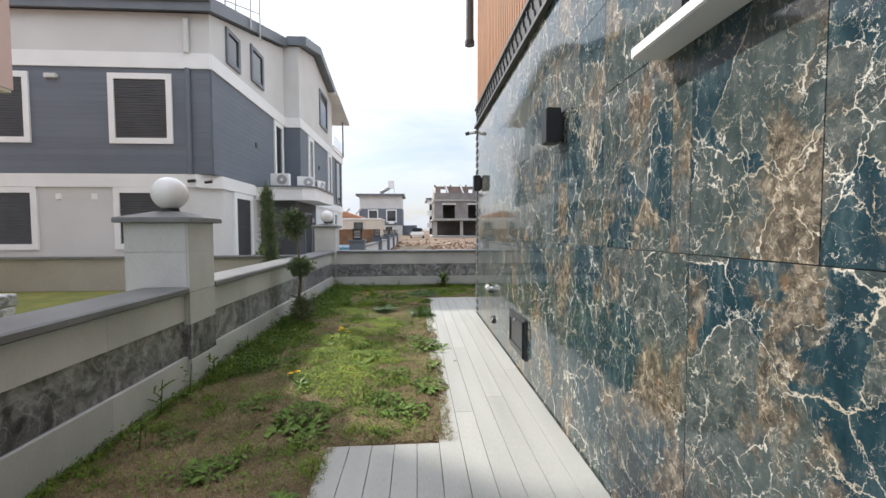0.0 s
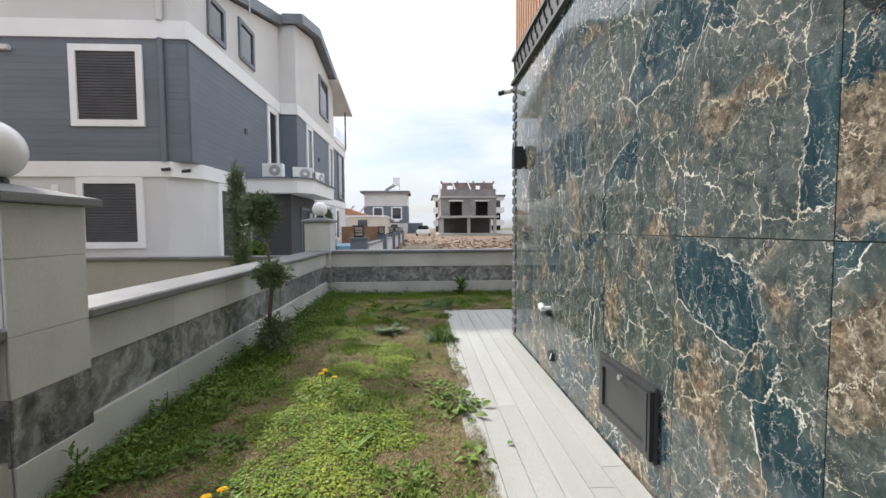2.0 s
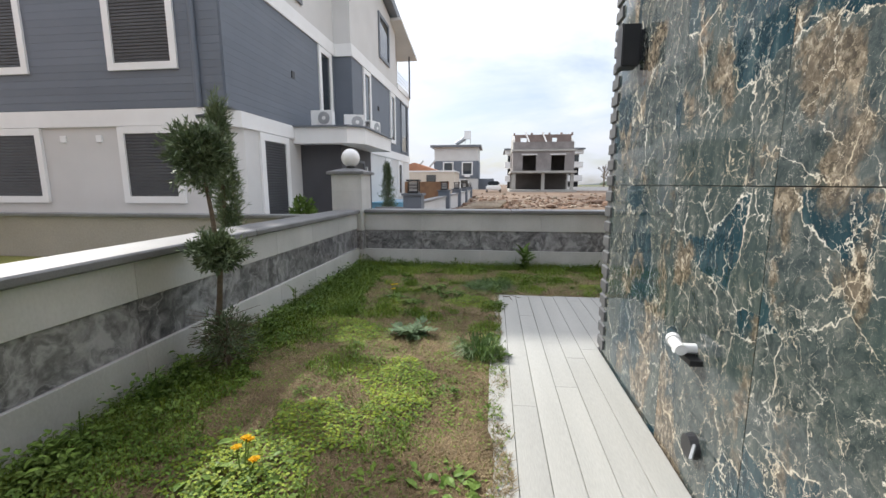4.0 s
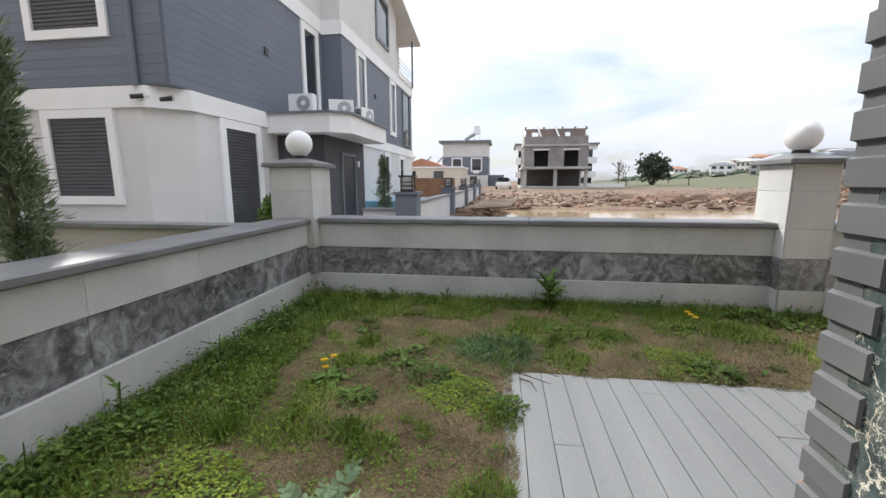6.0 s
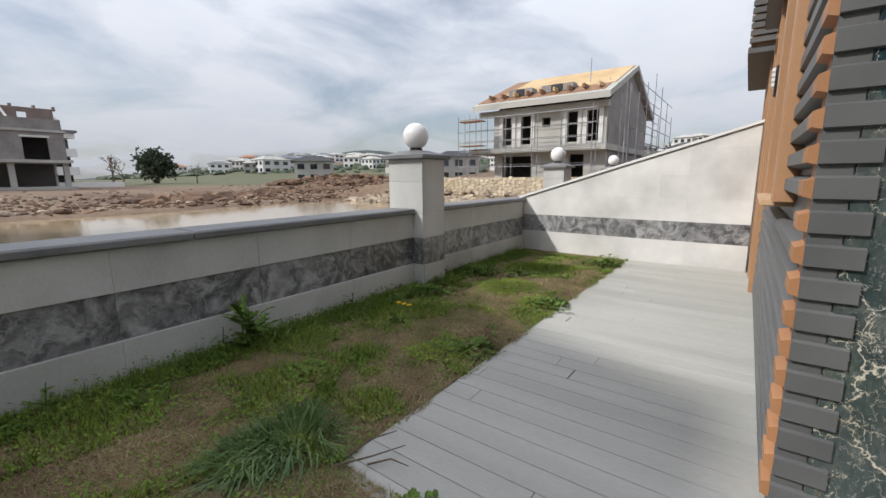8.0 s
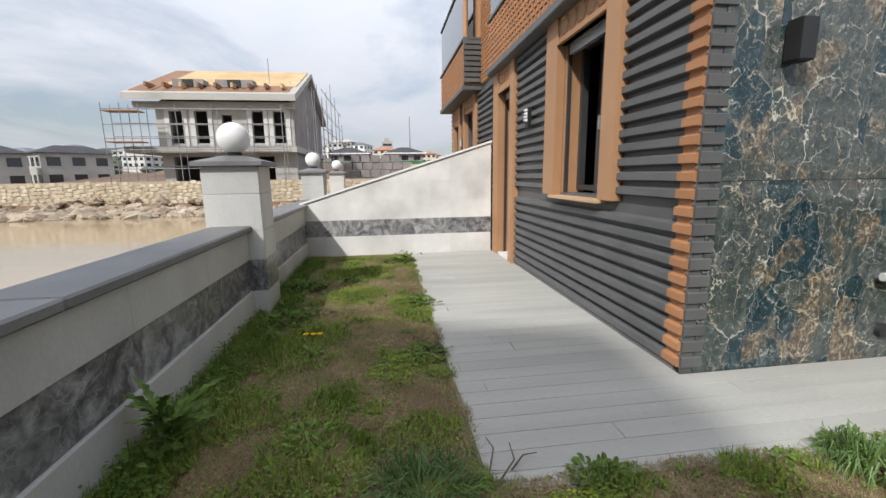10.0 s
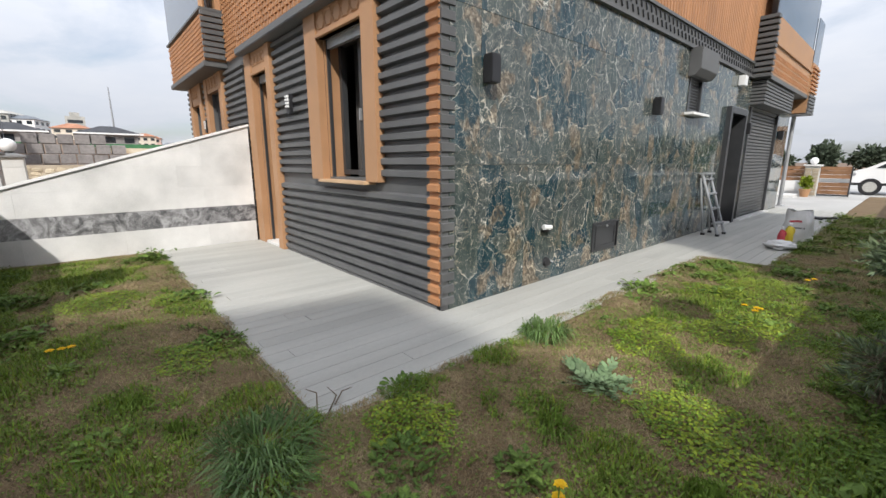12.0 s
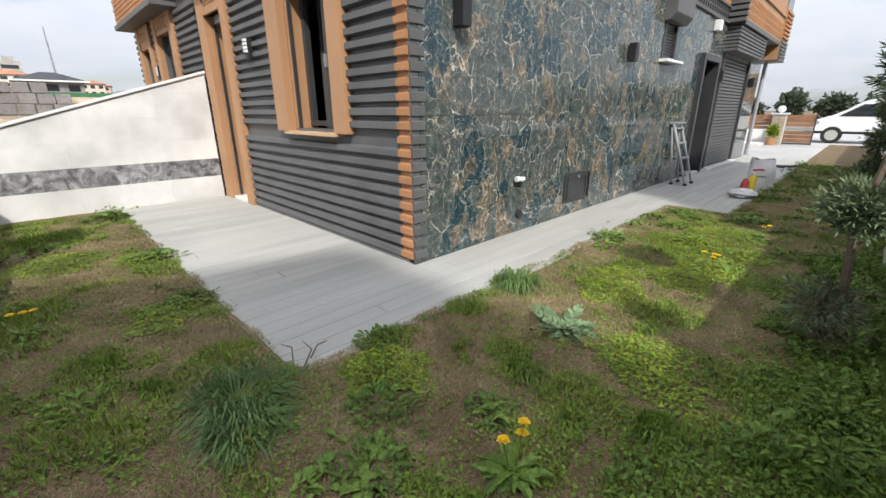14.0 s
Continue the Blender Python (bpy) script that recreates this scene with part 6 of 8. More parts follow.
# pile of concrete blocks
pal = thing("block_stack", (30, 9.4, 0.9), "stacked pallets of grey concrete blocks", "block stack")
random.seed(5)
for r, (n, off) in enumerate(((8, -0.9), (8, -0.9), (7, -0.75), (5, -0.2))):
    for k in range(n):
        piece("block_pallet", (0.9, 0.62 + 0.03 * random.random(), 0.50), (29.5 + 0.1 * random.random(), 10.9 - off - k * 0.70, 0.98 + 0.53 * r), M["block"], pal, 0.02)

# villas and town
M["slate"] = mat("dark_slate_roof", (0.035, 0.037, 0.042), (0.06, 0.062, 0.07), 1.0, 0.85, 0.2, 6, 0.3)
def villa(x, y, z, w, d, h, wall, roof, label, group, turn=0.0, storeys=2):
    """A small house: walls, hipped roof, bands of windows."""
    v = thing("town_house", (x, y, z), label, "house", group)
    v.rotation_euler = (0, 0, radians(turn))
    def local(name, bm, material):
        ob = new(name, finish(bm, name, material))
        ob.parent = v
    bm = bmesh.new()
    box(bm, -w / 2, -d / 2, -3, w / 2, d / 2, h)
    local("wall", bm, wall)
    bm = bmesh.new()
    e = 0.5
    quads(bm, [(-w / 2 - e, -d / 2 - e, h), (w / 2 + e, -d / 2 - e, h), (w / 2 + e, d / 2 + e, h), (-w / 2 - e, d / 2 + e, h),
               (-w / 5, -d / 8, h + 0.18 * d), (w / 5, -d / 8, h + 0.18 * d), (w / 5, d / 8, h + 0.18 * d), (-w / 5, d / 8, h + 0.18 * d)], BOX_FACES)
    local("roof", bm, roof)
    for s in range(storeys):
        for k in range(3):
            zc = h * (s + 0.25) / storeys
            cx = -w / 2 + w * (k + 0.5) / 3
            for sy in (-1, 1):
                bm = bmesh.new()
                box(bm, cx - w * 0.09, sy * d / 2 - 0.04, zc, cx + w * 0.09, sy * d / 2 + 0.04, zc + h * 0.5 / storeys)
                local("window", bm, M["glass"])
            bm = bmesh.new()
            cy = -d / 2 + d * (k + 0.5) / 3
            box(bm, -w / 2 - 0.04, cy - d * 0.09, zc, -w / 2 + 0.04, cy + d * 0.09, zc + h * 0.5 / storeys)
            local("window", bm, M["glass"])
    return v


for vy in (14.5, 5.8):
    v_ = villa(68, vy, 3.3, 8, 5.6, 1.45, M["block"], M["slate"], "low grey villa with a dark hipped roof and white plinth", "villas on the rise", 0, 1)
    for nm_, z0_, z1_ in (("plinth", -0.2, 0.18), ("fascia", 1.33, 1.5)):
        bm = bmesh.new()
        box(bm, -4.55, -3.35, z0_, -4.0, 3.35, z1_)
        ob = new(nm_, finish(bm, nm_, M["white"]))
        ob.parent = v_
bm = bmesh.new()
box(bm, 58, -2, 2.9, 58.4, 24, 3.35)
solo("green_fence", bm, mat("green_mesh", (0.03, 0.12, 0.05), (0.05, 0.17, 0.07), 2, 0.8, 0.1), "green mesh fence below the villas", "fence")
bm = bmesh.new()
box(bm, 57.6, -4, -0.5, 58.6, 26, 2.9)
solo("terrace_retaining_wall", bm, M["rubble"], "pale rubble-stone retaining wall below the villas", "wall", kind="structure")
random.seed(21)
town = "houses of the far town"
for k in range(120):
    az = radians(random.uniform(24, 100))
    d = random.uniform(210, 460)
    x, y = d * math.sin(az), d * math.cos(az)
    mt, rf, lab = random.choice(((M["render_w"], M["roof_d"], "small white town house with a dark roof"), (M["white"], M["roof_d"], "small white town house with a dark roof"),
                                 (M["render_w"], M["concrete"], "small pale flat-roofed town house"), (M["concrete"], M["concrete"], "small unfinished grey town house")))
    if az > radians(86):
        mt, rf, lab = random.choice(((M["tan"], M["terr"], "small cream town house with a terracotta roof"), (M["pink"], M["terr"], "small pink town house with a terracotta roof"),
                                     (M["render_w"], M["roof_d"], "small white town house with a dark roof")))
    if 0.96 < az and 150 < d:
        base = ground_height(x, y) + (1.5 if az > radians(84) else 2.0) * (d / 300)
    else:
        base = ground_height(x, y)
    villa(x, y, base, random.uniform(8, 14), random.uniform(7, 10), random.uniform(4.0, 6.5), mt, rf, lab, town, random.uniform(-30, 30))
for k in range(16):
    az, d = radians(random.uniform(87, 98)), random.uniform(170, 270)
    x, y = d * math.sin(az), d * math.cos(az)
    mt, rf, lab = ((M["tan"], M["terr"], "small cream town house with a terracotta roof"), (M["pink"], M["terr"], "small pink town house with a terracotta roof"), (M["render_w"], M["roof_d"], "small white town house with a dark roof"))[k % 3]
    villa(x, y, ground_height(x, y), random.uniform(6, 9), random.uniform(6, 9), random.uniform(2.6, 4.2), mt, rf, lab, town, random.uniform(-30, 30))
for x, y, w, h in ((62, 62, 8, 4.7), (74, 59, 9, 5.2), (58, 86, 8, 4.6)):
    villa(x, y, ground_height(x, y), w, 7, h, M["concrete"], M["slate"], "grey unfinished house with a hipped dark roof", "unfinished houses beyond the pool", -40)
mast = thing("radio_mast", (330, -12, 10), "thin lattice radio mast on the far rise", "mast")
bm = bmesh.new()
tube(bm, (330, -12, 8), (330, -12, 46), 0.7, 0.3, sides=4)
part("shaft", bm, M["galv"], mast)
tw = thing("tower_block", (300, -2, 8), "grey concrete tower block on the far rise", "tower")
bx("wall", (295, 2, 5, 305, 10, 25), M["concrete"], tw)
bx("roof", (295.5, 4, 25, 304, 8, 27), M["concrete"], tw)
for k in range(5):
    bx("window_band", (294.9, 3, 8 + 3.4 * k, 295, 9, 9.6 + 3.4 * k), M["glass"], tw)

# wooded hills along the horizon
bm = bmesh.new()
prev = None
for k in range(0, 131):
    az = radians(8 + k * 0.9)
    hgt = 46 * step(0, 40, k) * (0.85 + 0.25 * noise.noise((k * 0.09, 0, 0)) + 0.05 * noise.noise((k * 0.7, 3, 0))) * (1 - 0.45 * step(75, 110, k))
    d = 690
    ring = [bm.verts.new((dd * math.sin(az), dd * math.cos(az), zz)) for dd, zz in ((500, -2), (590, hgt * 0.55), (d, hgt), (860, -5))]
    if prev:
        for j in range(3):
            bm.faces.new((prev[j], ring[j], ring[j + 1], prev[j + 1]))
    prev = ring
M["hill"] = mat("wooded_hill", (0.034, 0.048, 0.048), (0.060, 0.075, 0.074), 0.01, 0.95, 0.0, 0.15, 0.6)
solo("hills", bm, M["hill"], "dark wooded hills on the horizon", "hills", kind="structure", smooth=True)
random.seed(8)
for k in range(30):
    az, d = radians(random.uniform(16, 62)), random.uniform(260, 480)
    x, y = d * math.sin(az), d * math.cos(az)
    villa(x, y, ground_height(x, y) + 1.0, random.uniform(8, 15), random.uniform(7, 10), random.uniform(3.5, 6.0), M[("render_w", "white", "tan")[k % 3]], M[("slate", "roof_d", "concrete", "terr")[k % 4]], "small pale town house below the wooded hills", town, random.uniform(-30, 30))

# stone retaining wall beyond the pool
rw = thing("wall_retaining", (22.6, 20, 0), "pale rubble stone retaining wall in mortar", "stone wall", kind="structure")
bx("core", (22.55, 4, -0.6, 22.95, 29, 1.22), M["mortar"], rw)
STONES = []
for s in range(6):
    bm = bmesh.new()
    bmesh.ops.create_icosphere(bm, subdivisions=1, radius=1.0)
    for v in bm.verts:
        v.co = Vector([math.copysign(abs(c_) ** 0.55, c_) for c_ in v.co]) * (1 + 0.25 * noise.noise(v.co * 1.7 + Vector((s * 5, 0, 0))))
        v.co.x *= 0.6
    STONES.append(finish(bm, "stone", M["rubble"]))
y = 7.4
while y < 28.5:
    z = 0.02
    while z < 1.08:
        w, h = random.uniform(0.13, 0.19), random.uniform(0.075, 0.125)
        ob = new("stone", STONES[random.randrange(6)])
        ob.matrix_basis = Matrix.LocRotScale((22.55, y + random.uniform(-0.09, 0.09), z + h * 0.8), Euler((random.uniform(-0.3, 0.3), 0, 0)), (0.07, w, h))
        attach(ob, rw)
        z += h * 1.9
    y += 0.33


# rubble, earth heaps and rocks, joined
def heap_mesh(name, spots, material, seed):
    """Many small lumps joined into one mesh. spots: (x, y, z, size)."""
    rng = np.random.RandomState(seed)
    t = (1 + 5 ** 0.5) / 2
    base = np.array([(-1, t, 0), (1, t, 0), (-1, -t, 0), (1, -t, 0), (0, -1, t), (0, 1, t), (0, -1, -t), (0, 1, -t), (t, 0, -1), (t, 0, 1), (-t, 0, -1), (-t, 0, 1)]) / 1.9
    tri = np.array([(0, 11, 5), (0, 5, 1), (0, 1, 7), (0, 7, 10), (0, 10, 11), (1, 5, 9), (5, 11, 4), (11, 10, 2), (10, 7, 6), (7, 1, 8), (3, 9, 4), (3, 4, 2), (3, 2, 6), (3, 6, 8), (3, 8, 9), (4, 9, 5), (2, 4, 11), (6, 2, 10), (8, 6, 7), (9, 8, 1)])
    vs, fs = [], []
    for k, (x, y, z, s) in enumerate(spots):
        jig = base * (0.75 + 0.5 * rng.rand(12, 1)) * np.array((rng.uniform(0.6, 1.5), rng.uniform(0.6, 1.5), rng.uniform(0.4, 0.8))) * s
        a = rng.uniform(0, 6.28)
        rot = np.array(((math.cos(a), -math.sin(a), 0), (math.sin(a), math.cos(a), 0), (0, 0, 1)))
        vs.append(jig @ rot + np.array((x, y, z)))
        fs.append(tri + 12 * k)
    me = bpy.data.meshes.new(name)
    me.from_pydata(np.vstack(vs).tolist(), [], np.vstack(fs).tolist())
    me.materials.append(material)
    return me


rng = np.random.RandomState(4)
spots, clods = [], []
for k in range(2600):
    x = rng.uniform(-1.8, 40)
    y = 32.0 + abs(rng.normal(0, 1)) * (8 if x < 25 else 14)
    if x > 20 and y < 33:
        continue
    s = rng.uniform(0.04, 0.16) * (1.8 if rng.rand() < 0.10 else 1)
    (spots if rng.rand() < 0.20 else clods).append((x, y, ground_height(x, y) + s * 0.2, s))
for k in range(700):
    x, y = rng.uniform(19.5, 22.4), rng.uniform(9.5, 31)
    s = rng.uniform(0.10, 0.38)
    spots.append((x, y, max(ground_height(x, y), -0.45) + 0.25 * step(19.5, 22.4, x) + s * 0.2, s))
for k in range(500):
    x, y = rng.uniform(-1.9, 1.5), rng.uniform(20, 34)
    s = rng.uniform(0.06, 0.28)
    clods.append((x, y, ground_height(x, y) + s * 0.3, s))
for k in range(900):
    a, d = rng.uniform(0, 6.28), rng.rand() ** 0.5
    cx, cy, rx, ry, hh = ((26, 44, 6, 4, 0.3), (46, 60, 16, 5, 1.5), (13, 38, 5, 2, 0.3), (40, 54, 8, 4, 0.8))[k % 4]
    s = rng.uniform(0.25, 0.7)
    clods.append((cx + rx * d * math.cos(a), cy + ry * d * math.sin(a), ground_height(cx, cy) + hh * (1 - d * d) - 0.1, s))
M["stones"] = mat("pale_rubble_rock", (0.22, 0.16, 0.11), (0.40, 0.34, 0.26), 0.9, 0.95, 0.4, 10, 0.4, jitter=0.3, island=True)
M["clod"] = mat("red_brown_earth_clod", (0.105, 0.062, 0.040), (0.19, 0.118, 0.076), 0.5, 0.97, 0.5, 8, 0.5, jitter=0.3, island=True)
tagged(new("rubble", heap_mesh("rubble", spots, M["stones"], 1)), "pale broken stones strewn along the pool's bank", "rubble", kind="stuff")
tagged(new("earth_clods", heap_mesh("earth_clods", clods, M["clod"], 2)), "heaps of red-brown excavated earth", "earth", kind="stuff")
wood_spots = []
for k in range(1500):
    az, d = math.radians(rng.uniform(14, 100)), rng.uniform(200, 560)
    x, y = d * math.sin(az), d * math.cos(az)
    s = rng.uniform(1.2, 3.2)
    wood_spots.append((x, y, ground_height(x, y) + s * 0.4, s))
tagged(new("far_woods", heap_mesh("far_woods", wood_spots, M["leaf_far"], 6)), "dark green trees scattered through the far town", "trees", kind="stuff")
M["field"] = mat("green_field", (0.068, 0.078, 0.034), (0.115, 0.112, 0.060), 0.2, 0.95, 0.4, 4, 0.5)
bm = bmesh.new()
fv = {}
for i in range(21):
    for j in range(13):
        x, y = 18 + 8.0 * i + 1.5 * math.sin(j), 60 + 14.0 * j + math.sin(i * 1.3)
        fv[i, j] = bm.verts.new((x, y, ground_height(x, y) + 0.10 + 0.005 * (y - 60) - (0.6 if i in (0, 20) or j in (0, 12) else 0)))
for i in range(20):
    for j in range(12):
        bm.faces.new((fv[i, j], fv[i + 1, j], fv[i + 1, j + 1], fv[i, j + 1]))
solo("grass_field", bm, M["field"], "rough green field beyond the building site", "field", kind="structure", smooth=True)
cs = thing("debris_board", (-0.9, 27, 0), "broken pale boards lying in the mud", "debris")
for k in range(5):
    bm = bmesh.new()
    tube(bm, (-1.6 + 0.2 * k, 26 + 0.5 * k, 0.0 + 0.06 * k), (0.6 + 0.1 * k, 26.4 + 0.6 * k, 0.1 + 0.05 * k), 0.09, sides=4)
    part("board", bm, M["stones"], cs)
car = thing("white_car", (0.5, 58, 0), "small white car parked beside the unfinished building", "car")
bx("body", (-0.8, 60, 0.55, 1.2, 64, 1.2), M["white"], car, bevel=0.15)
bx("cabin", (-0.6, 60.8, 1.2, 1.0, 63.2, 1.75), M["glass"], car, bevel=0.15)
for wx in (-0.8, 1.0):
    for wy in (60.8, 63.2):
        bm = bmesh.new()
        tube(bm, (wx, wy, 0.5), (wx + 0.2, wy, 0.5), 0.32, sides=12)
        part("wheel", bm, M["black"], car)

# ---- front: gate, van, trees ----
gp = thing("gate_pillar", (1.25, -12.9, 0), "stone-clad gate pillar with a white globe lamp", "pillar")
bx("shaft", (1.03, -13.1, -0.05, 1.47, -12.68, 1.18), M["pale"], gp, bevel=0.01)
random.seed(3)
for r in range(7):
    for k in range(2):
        piece("stone", (0.20, 0.03, 0.14), (1.14 + 0.22 * k, -12.675, 0.10 + 0.155 * r), M["mortar"], gp, 0.01)
bx("cap", (0.97, -13.16, 1.18, 1.53, -12.62, 1.25), M["pale_w"], gp, bevel=0.01)
bm = bmesh.new()
ball(bm, (1.25, -12.9, 1.39), 0.14)
part("globe", bm, M["ball"], gp, smooth=True)
gate = thing("sliding_gate", (0.6, -13, 0), "brown timber sliding gate with a grey centre band", "gate")
bx("gate_frame", (0.12, -13.02, 0.02, 1.02, -12.96, 0.08), M["anthracite"], gate)
for k in range(7):
    bx("board", (0.12, -12.99, 0.09 + 0.155 * k, 1.02, -12.96, 0.235 + 0.155 * k), M["galv"] if k == 3 else M["wood"], gate, bevel=0.004)
bx("gate_post", (0.08, -13.03, 0.0, 0.12, -12.95, 1.18), M["anthracite"], gate)
fw = thing("front_fence", (3, -13, 0), "white front wall with brown timber boards above", "fence")
bx("wall", (1.50, -13.06, -0.05, 8.0, -12.86, 0.58), M["white"], fw)
for k in range(4):
    bx("board", (1.50, -12.99, 0.60 + 0.15 * k, 8.0, -12.95, 0.735 + 0.15 * k), M["wood"], fw, bevel=0.004)
bx("step", (1.5, -12.4, -0.03, 3.6, -11.2, 0.09), M["pale_w"], fw)
pot = thing("flower_pot", (1.32, -12.35, 0), "terracotta pot with a yellowish leafy shrub", "flower pot")
bm = bmesh.new()
lathe(bm, (1.32, -12.35, -0.02), [(0.13, 0), (0.18, 0.26), (0.20, 0.27), (0.20, 0.31), (0.17, 0.31)])
part("pot", bm, M["orange"], pot)

van = thing("white_van", (-2.2, -16.8, 0), "white panel van with a dark lower trim parked on the road", "van")
prof = [(0.55, 0.38), (0.60, 0.70), (0.48, 0.90), (-0.15, 1.05), (-1.02, 1.68), (-1.35, 1.80), (-3.3, 1.86), (-3.45, 1.74), (-3.45, 0.38)]
bm = bmesh.new()
prism(bm, prof, "y", -17.9, -15.95)
part("body", bm, M["white"], van, bevel=0.06)
bm = bmesh.new()
prism(bm, [(-0.38, 1.10), (-1.08, 1.58), (-2.0, 1.58), (-2.0, 1.08)], "y", -15.955, -15.93)
part("side_window", bm, M["glass"], van)
bm = bmesh.new()
prism(bm, [(-0.22, 1.08), (-0.16, 1.07), (-1.00, 1.69), (-1.06, 1.66)], "y", -17.7, -16.1)
part("windscreen", bm, M["glass"], van)
bx("bumper", (0.30, -17.85, 0.34, 0.66, -15.93, 0.66), M["black"], van, bevel=0.05)
bx("side_trim", (-3.4, -15.96, 0.36, 0.3, -15.92, 0.47), M["black"], van, bevel=0.01)
bx("headlight", (0.20, -15.99, 0.76, 0.52, -15.92, 0.90), M["galv"], van, bevel=0.02)
for wx in (-0.3, -2.6):
    bm = bmesh.new()
    tube(bm, (wx, -16.2, 0.30), (wx, -15.88, 0.30), 0.36, sides=28)
    wheel = part("wheel", bm, M["black"], van)
    bm = bmesh.new()
    tube(bm, (wx, -15.9, 0.30), (wx, -15.86, 0.30), 0.22, sides=20)
    part("rim", bm, M["concrete"], wheel)

fv_ = thing("terrace_house", (-9, -40, 0), "brown house with a white roof terrace and canopy", "house")
bx("wall", (-7.2, -48, -0.1, -3.4, -42, 4.2), M["wood"], fv_)
bx("terrace", (-7.6, -48, 4.2, -3.0, -41.5, 4.7), M["wood"], fv_)
bx("canopy", (-7.2, -47, 7.0, -3.6, -42, 7.3), M["roof_d"], fv_)
for x in (-3.9, -7.1):
    bx("post", (x, -42.2, 5.2, x + 0.12, -42.08, 7.0), M["galv"], fv_)


# ---- plants ----
class Acc:
    """Gathers faces for one joined mesh."""
    def __init__(self):
        self.v, self.f = [], []

    def poly(self, pts):
        n = len(self.v)
        self.v.extend(tuple(p) for p in pts)
        self.f.append(tuple(range(n, n + len(pts))))

    def mesh(self, name, material):
        me = bpy.data.meshes.new(name)
        me.from_pydata(self.v, [], self.f)
        me.materials.append(material)
        return me


def crown(centre, radii, n, leaf, rng, up=0.3, gaps=1.6, tip=1.0, wide=0.09):
    """Sprays of narrow leaves over an uneven ellipsoid with hollows."""
    acc = Acc()
    c, rad = Vector(centre), Vector(radii)
    seed = rng.uniform(0, 50)
    made = 0
    while made < n:
        d = Vector((rng.gauss(0, 1), rng.gauss(0, 1), rng.gauss(0, 1))).normalized()
        lump = 0.78 + 0.55 * noise.noise(d * gaps + Vector((seed, 0, 0))) + 0.25 * noise.noise(d * gaps * 2.7 + Vector((0, seed, 0)))
        r = lump * (rng.random() ** 0.45)
        p = c + Vector((d.x * rad.x, d.y * rad.y, d.z * rad.z)) * r
        out = (d + Vector((rng.gauss(0, 0.4), rng.gauss(0, 0.4), rng.gauss(up, 0.4)))).normalized()
        side = out.cross(Vector((rng.gauss(0, 1), rng.gauss(0, 1), rng.gauss(0, 1)))).normalized()
        for s in range(3):
            o2 = (out + side * (s - 1) * 0.6).normalized()
            L = leaf * rng.uniform(0.6, 1.3) * tip
            sd = o2.cross(Vector((rng.gauss(0, 1), rng.gauss(0, 1), rng.gauss(0, 1)))).normalized() * leaf * wide
            acc.poly((p - sd * 0.4, p + o2 * L * 0.5 - sd, p + o2 * L, p + o2 * L * 0.5 + sd))
        made += 1
    return acc


rng = random.Random(11)
pom = thing("pompom_conifer", (-1.60, 6.42, 0), "young conifer clipped into three tufts on a bare stem", "tree")
bm = bmesh.new()
pts = [(-1.58, 6.42, -0.03), (-1.66, 6.44, 0.35), (-1.62, 6.45, 0.75), (-1.66, 6.46, 1.15), (-1.72, 6.47, 1.55)]
for a, b, r0, r1 in zip(pts, pts[1:], (0.026, 0.022, 0.018, 0.014), (0.022, 0.018, 0.014, 0.009)):
    tube(bm, a, b, r0, r1, sides=8)
part("trunk", bm, M["bark"], pom)
for (x, y, z, rx, rz, n) in ((-1.72, 6.46, 1.52, 0.22, 0.26, 2600), (-1.63, 6.45, 0.86, 0.20, 0.17, 1700), (-1.60, 6.43, 0.27, 0.22, 0.20, 480)):
    ob = new("crown", crown((x, y, z), (rx, rx, rz), n, 0.048, rng, gaps=2.6, wide=0.10).mesh("crown", M["leaf_thuja"]))
    attach(ob, pom)
bm = bmesh.new()
for k in range(150):
    a, z = rng.uniform(0, 6.28), rng.uniform(0.03, 0.4)
    tube(bm, (-1.6, 6.43, z), (-1.6 + 0.24 * math.cos(a), 6.43 + 0.24 * math.sin(a), z + rng.uniform(-0.1, 0.12)), 0.003, 0.001, sides=4)
part("dead_twig_clump", bm, M["bark"], pom)


def column_tree(x, y, z0, h, r, n, label, leaf=0.075):
    t = thing("columnar_conifer", (x, y, z0), label, "tree")
    bm = bmesh.new()
    tube(bm, (x, y, z0), (x, y, z0 + h * 0.9), 0.04, 0.01, sides=8)
    part("trunk", bm, M["bark"], t)
    acc = Acc()
    steps = 7
    for k in range(steps):
        f = (k + 0.5) / steps
        rr = r * (1.0 - 0.62 * f) * (0.75 + 0.5 * rng.random())
        a = crown((x + rng.uniform(-0.05, 0.05), y + rng.uniform(-0.05, 0.05), z0 + h * (0.05 + 0.9 * f)), (rr, rr, h / steps * 0.95), n // steps, leaf, rng, up=0.9, gaps=2.9, wide=0.055)
        off = len(acc.v)
        acc.v.extend(a.v)
        acc.f.extend(tuple(i + off for i in f_) for f_ in a.f)
    attach(new("crown", acc.mesh("crown", M["leaf_thuja"])), t)
    return t


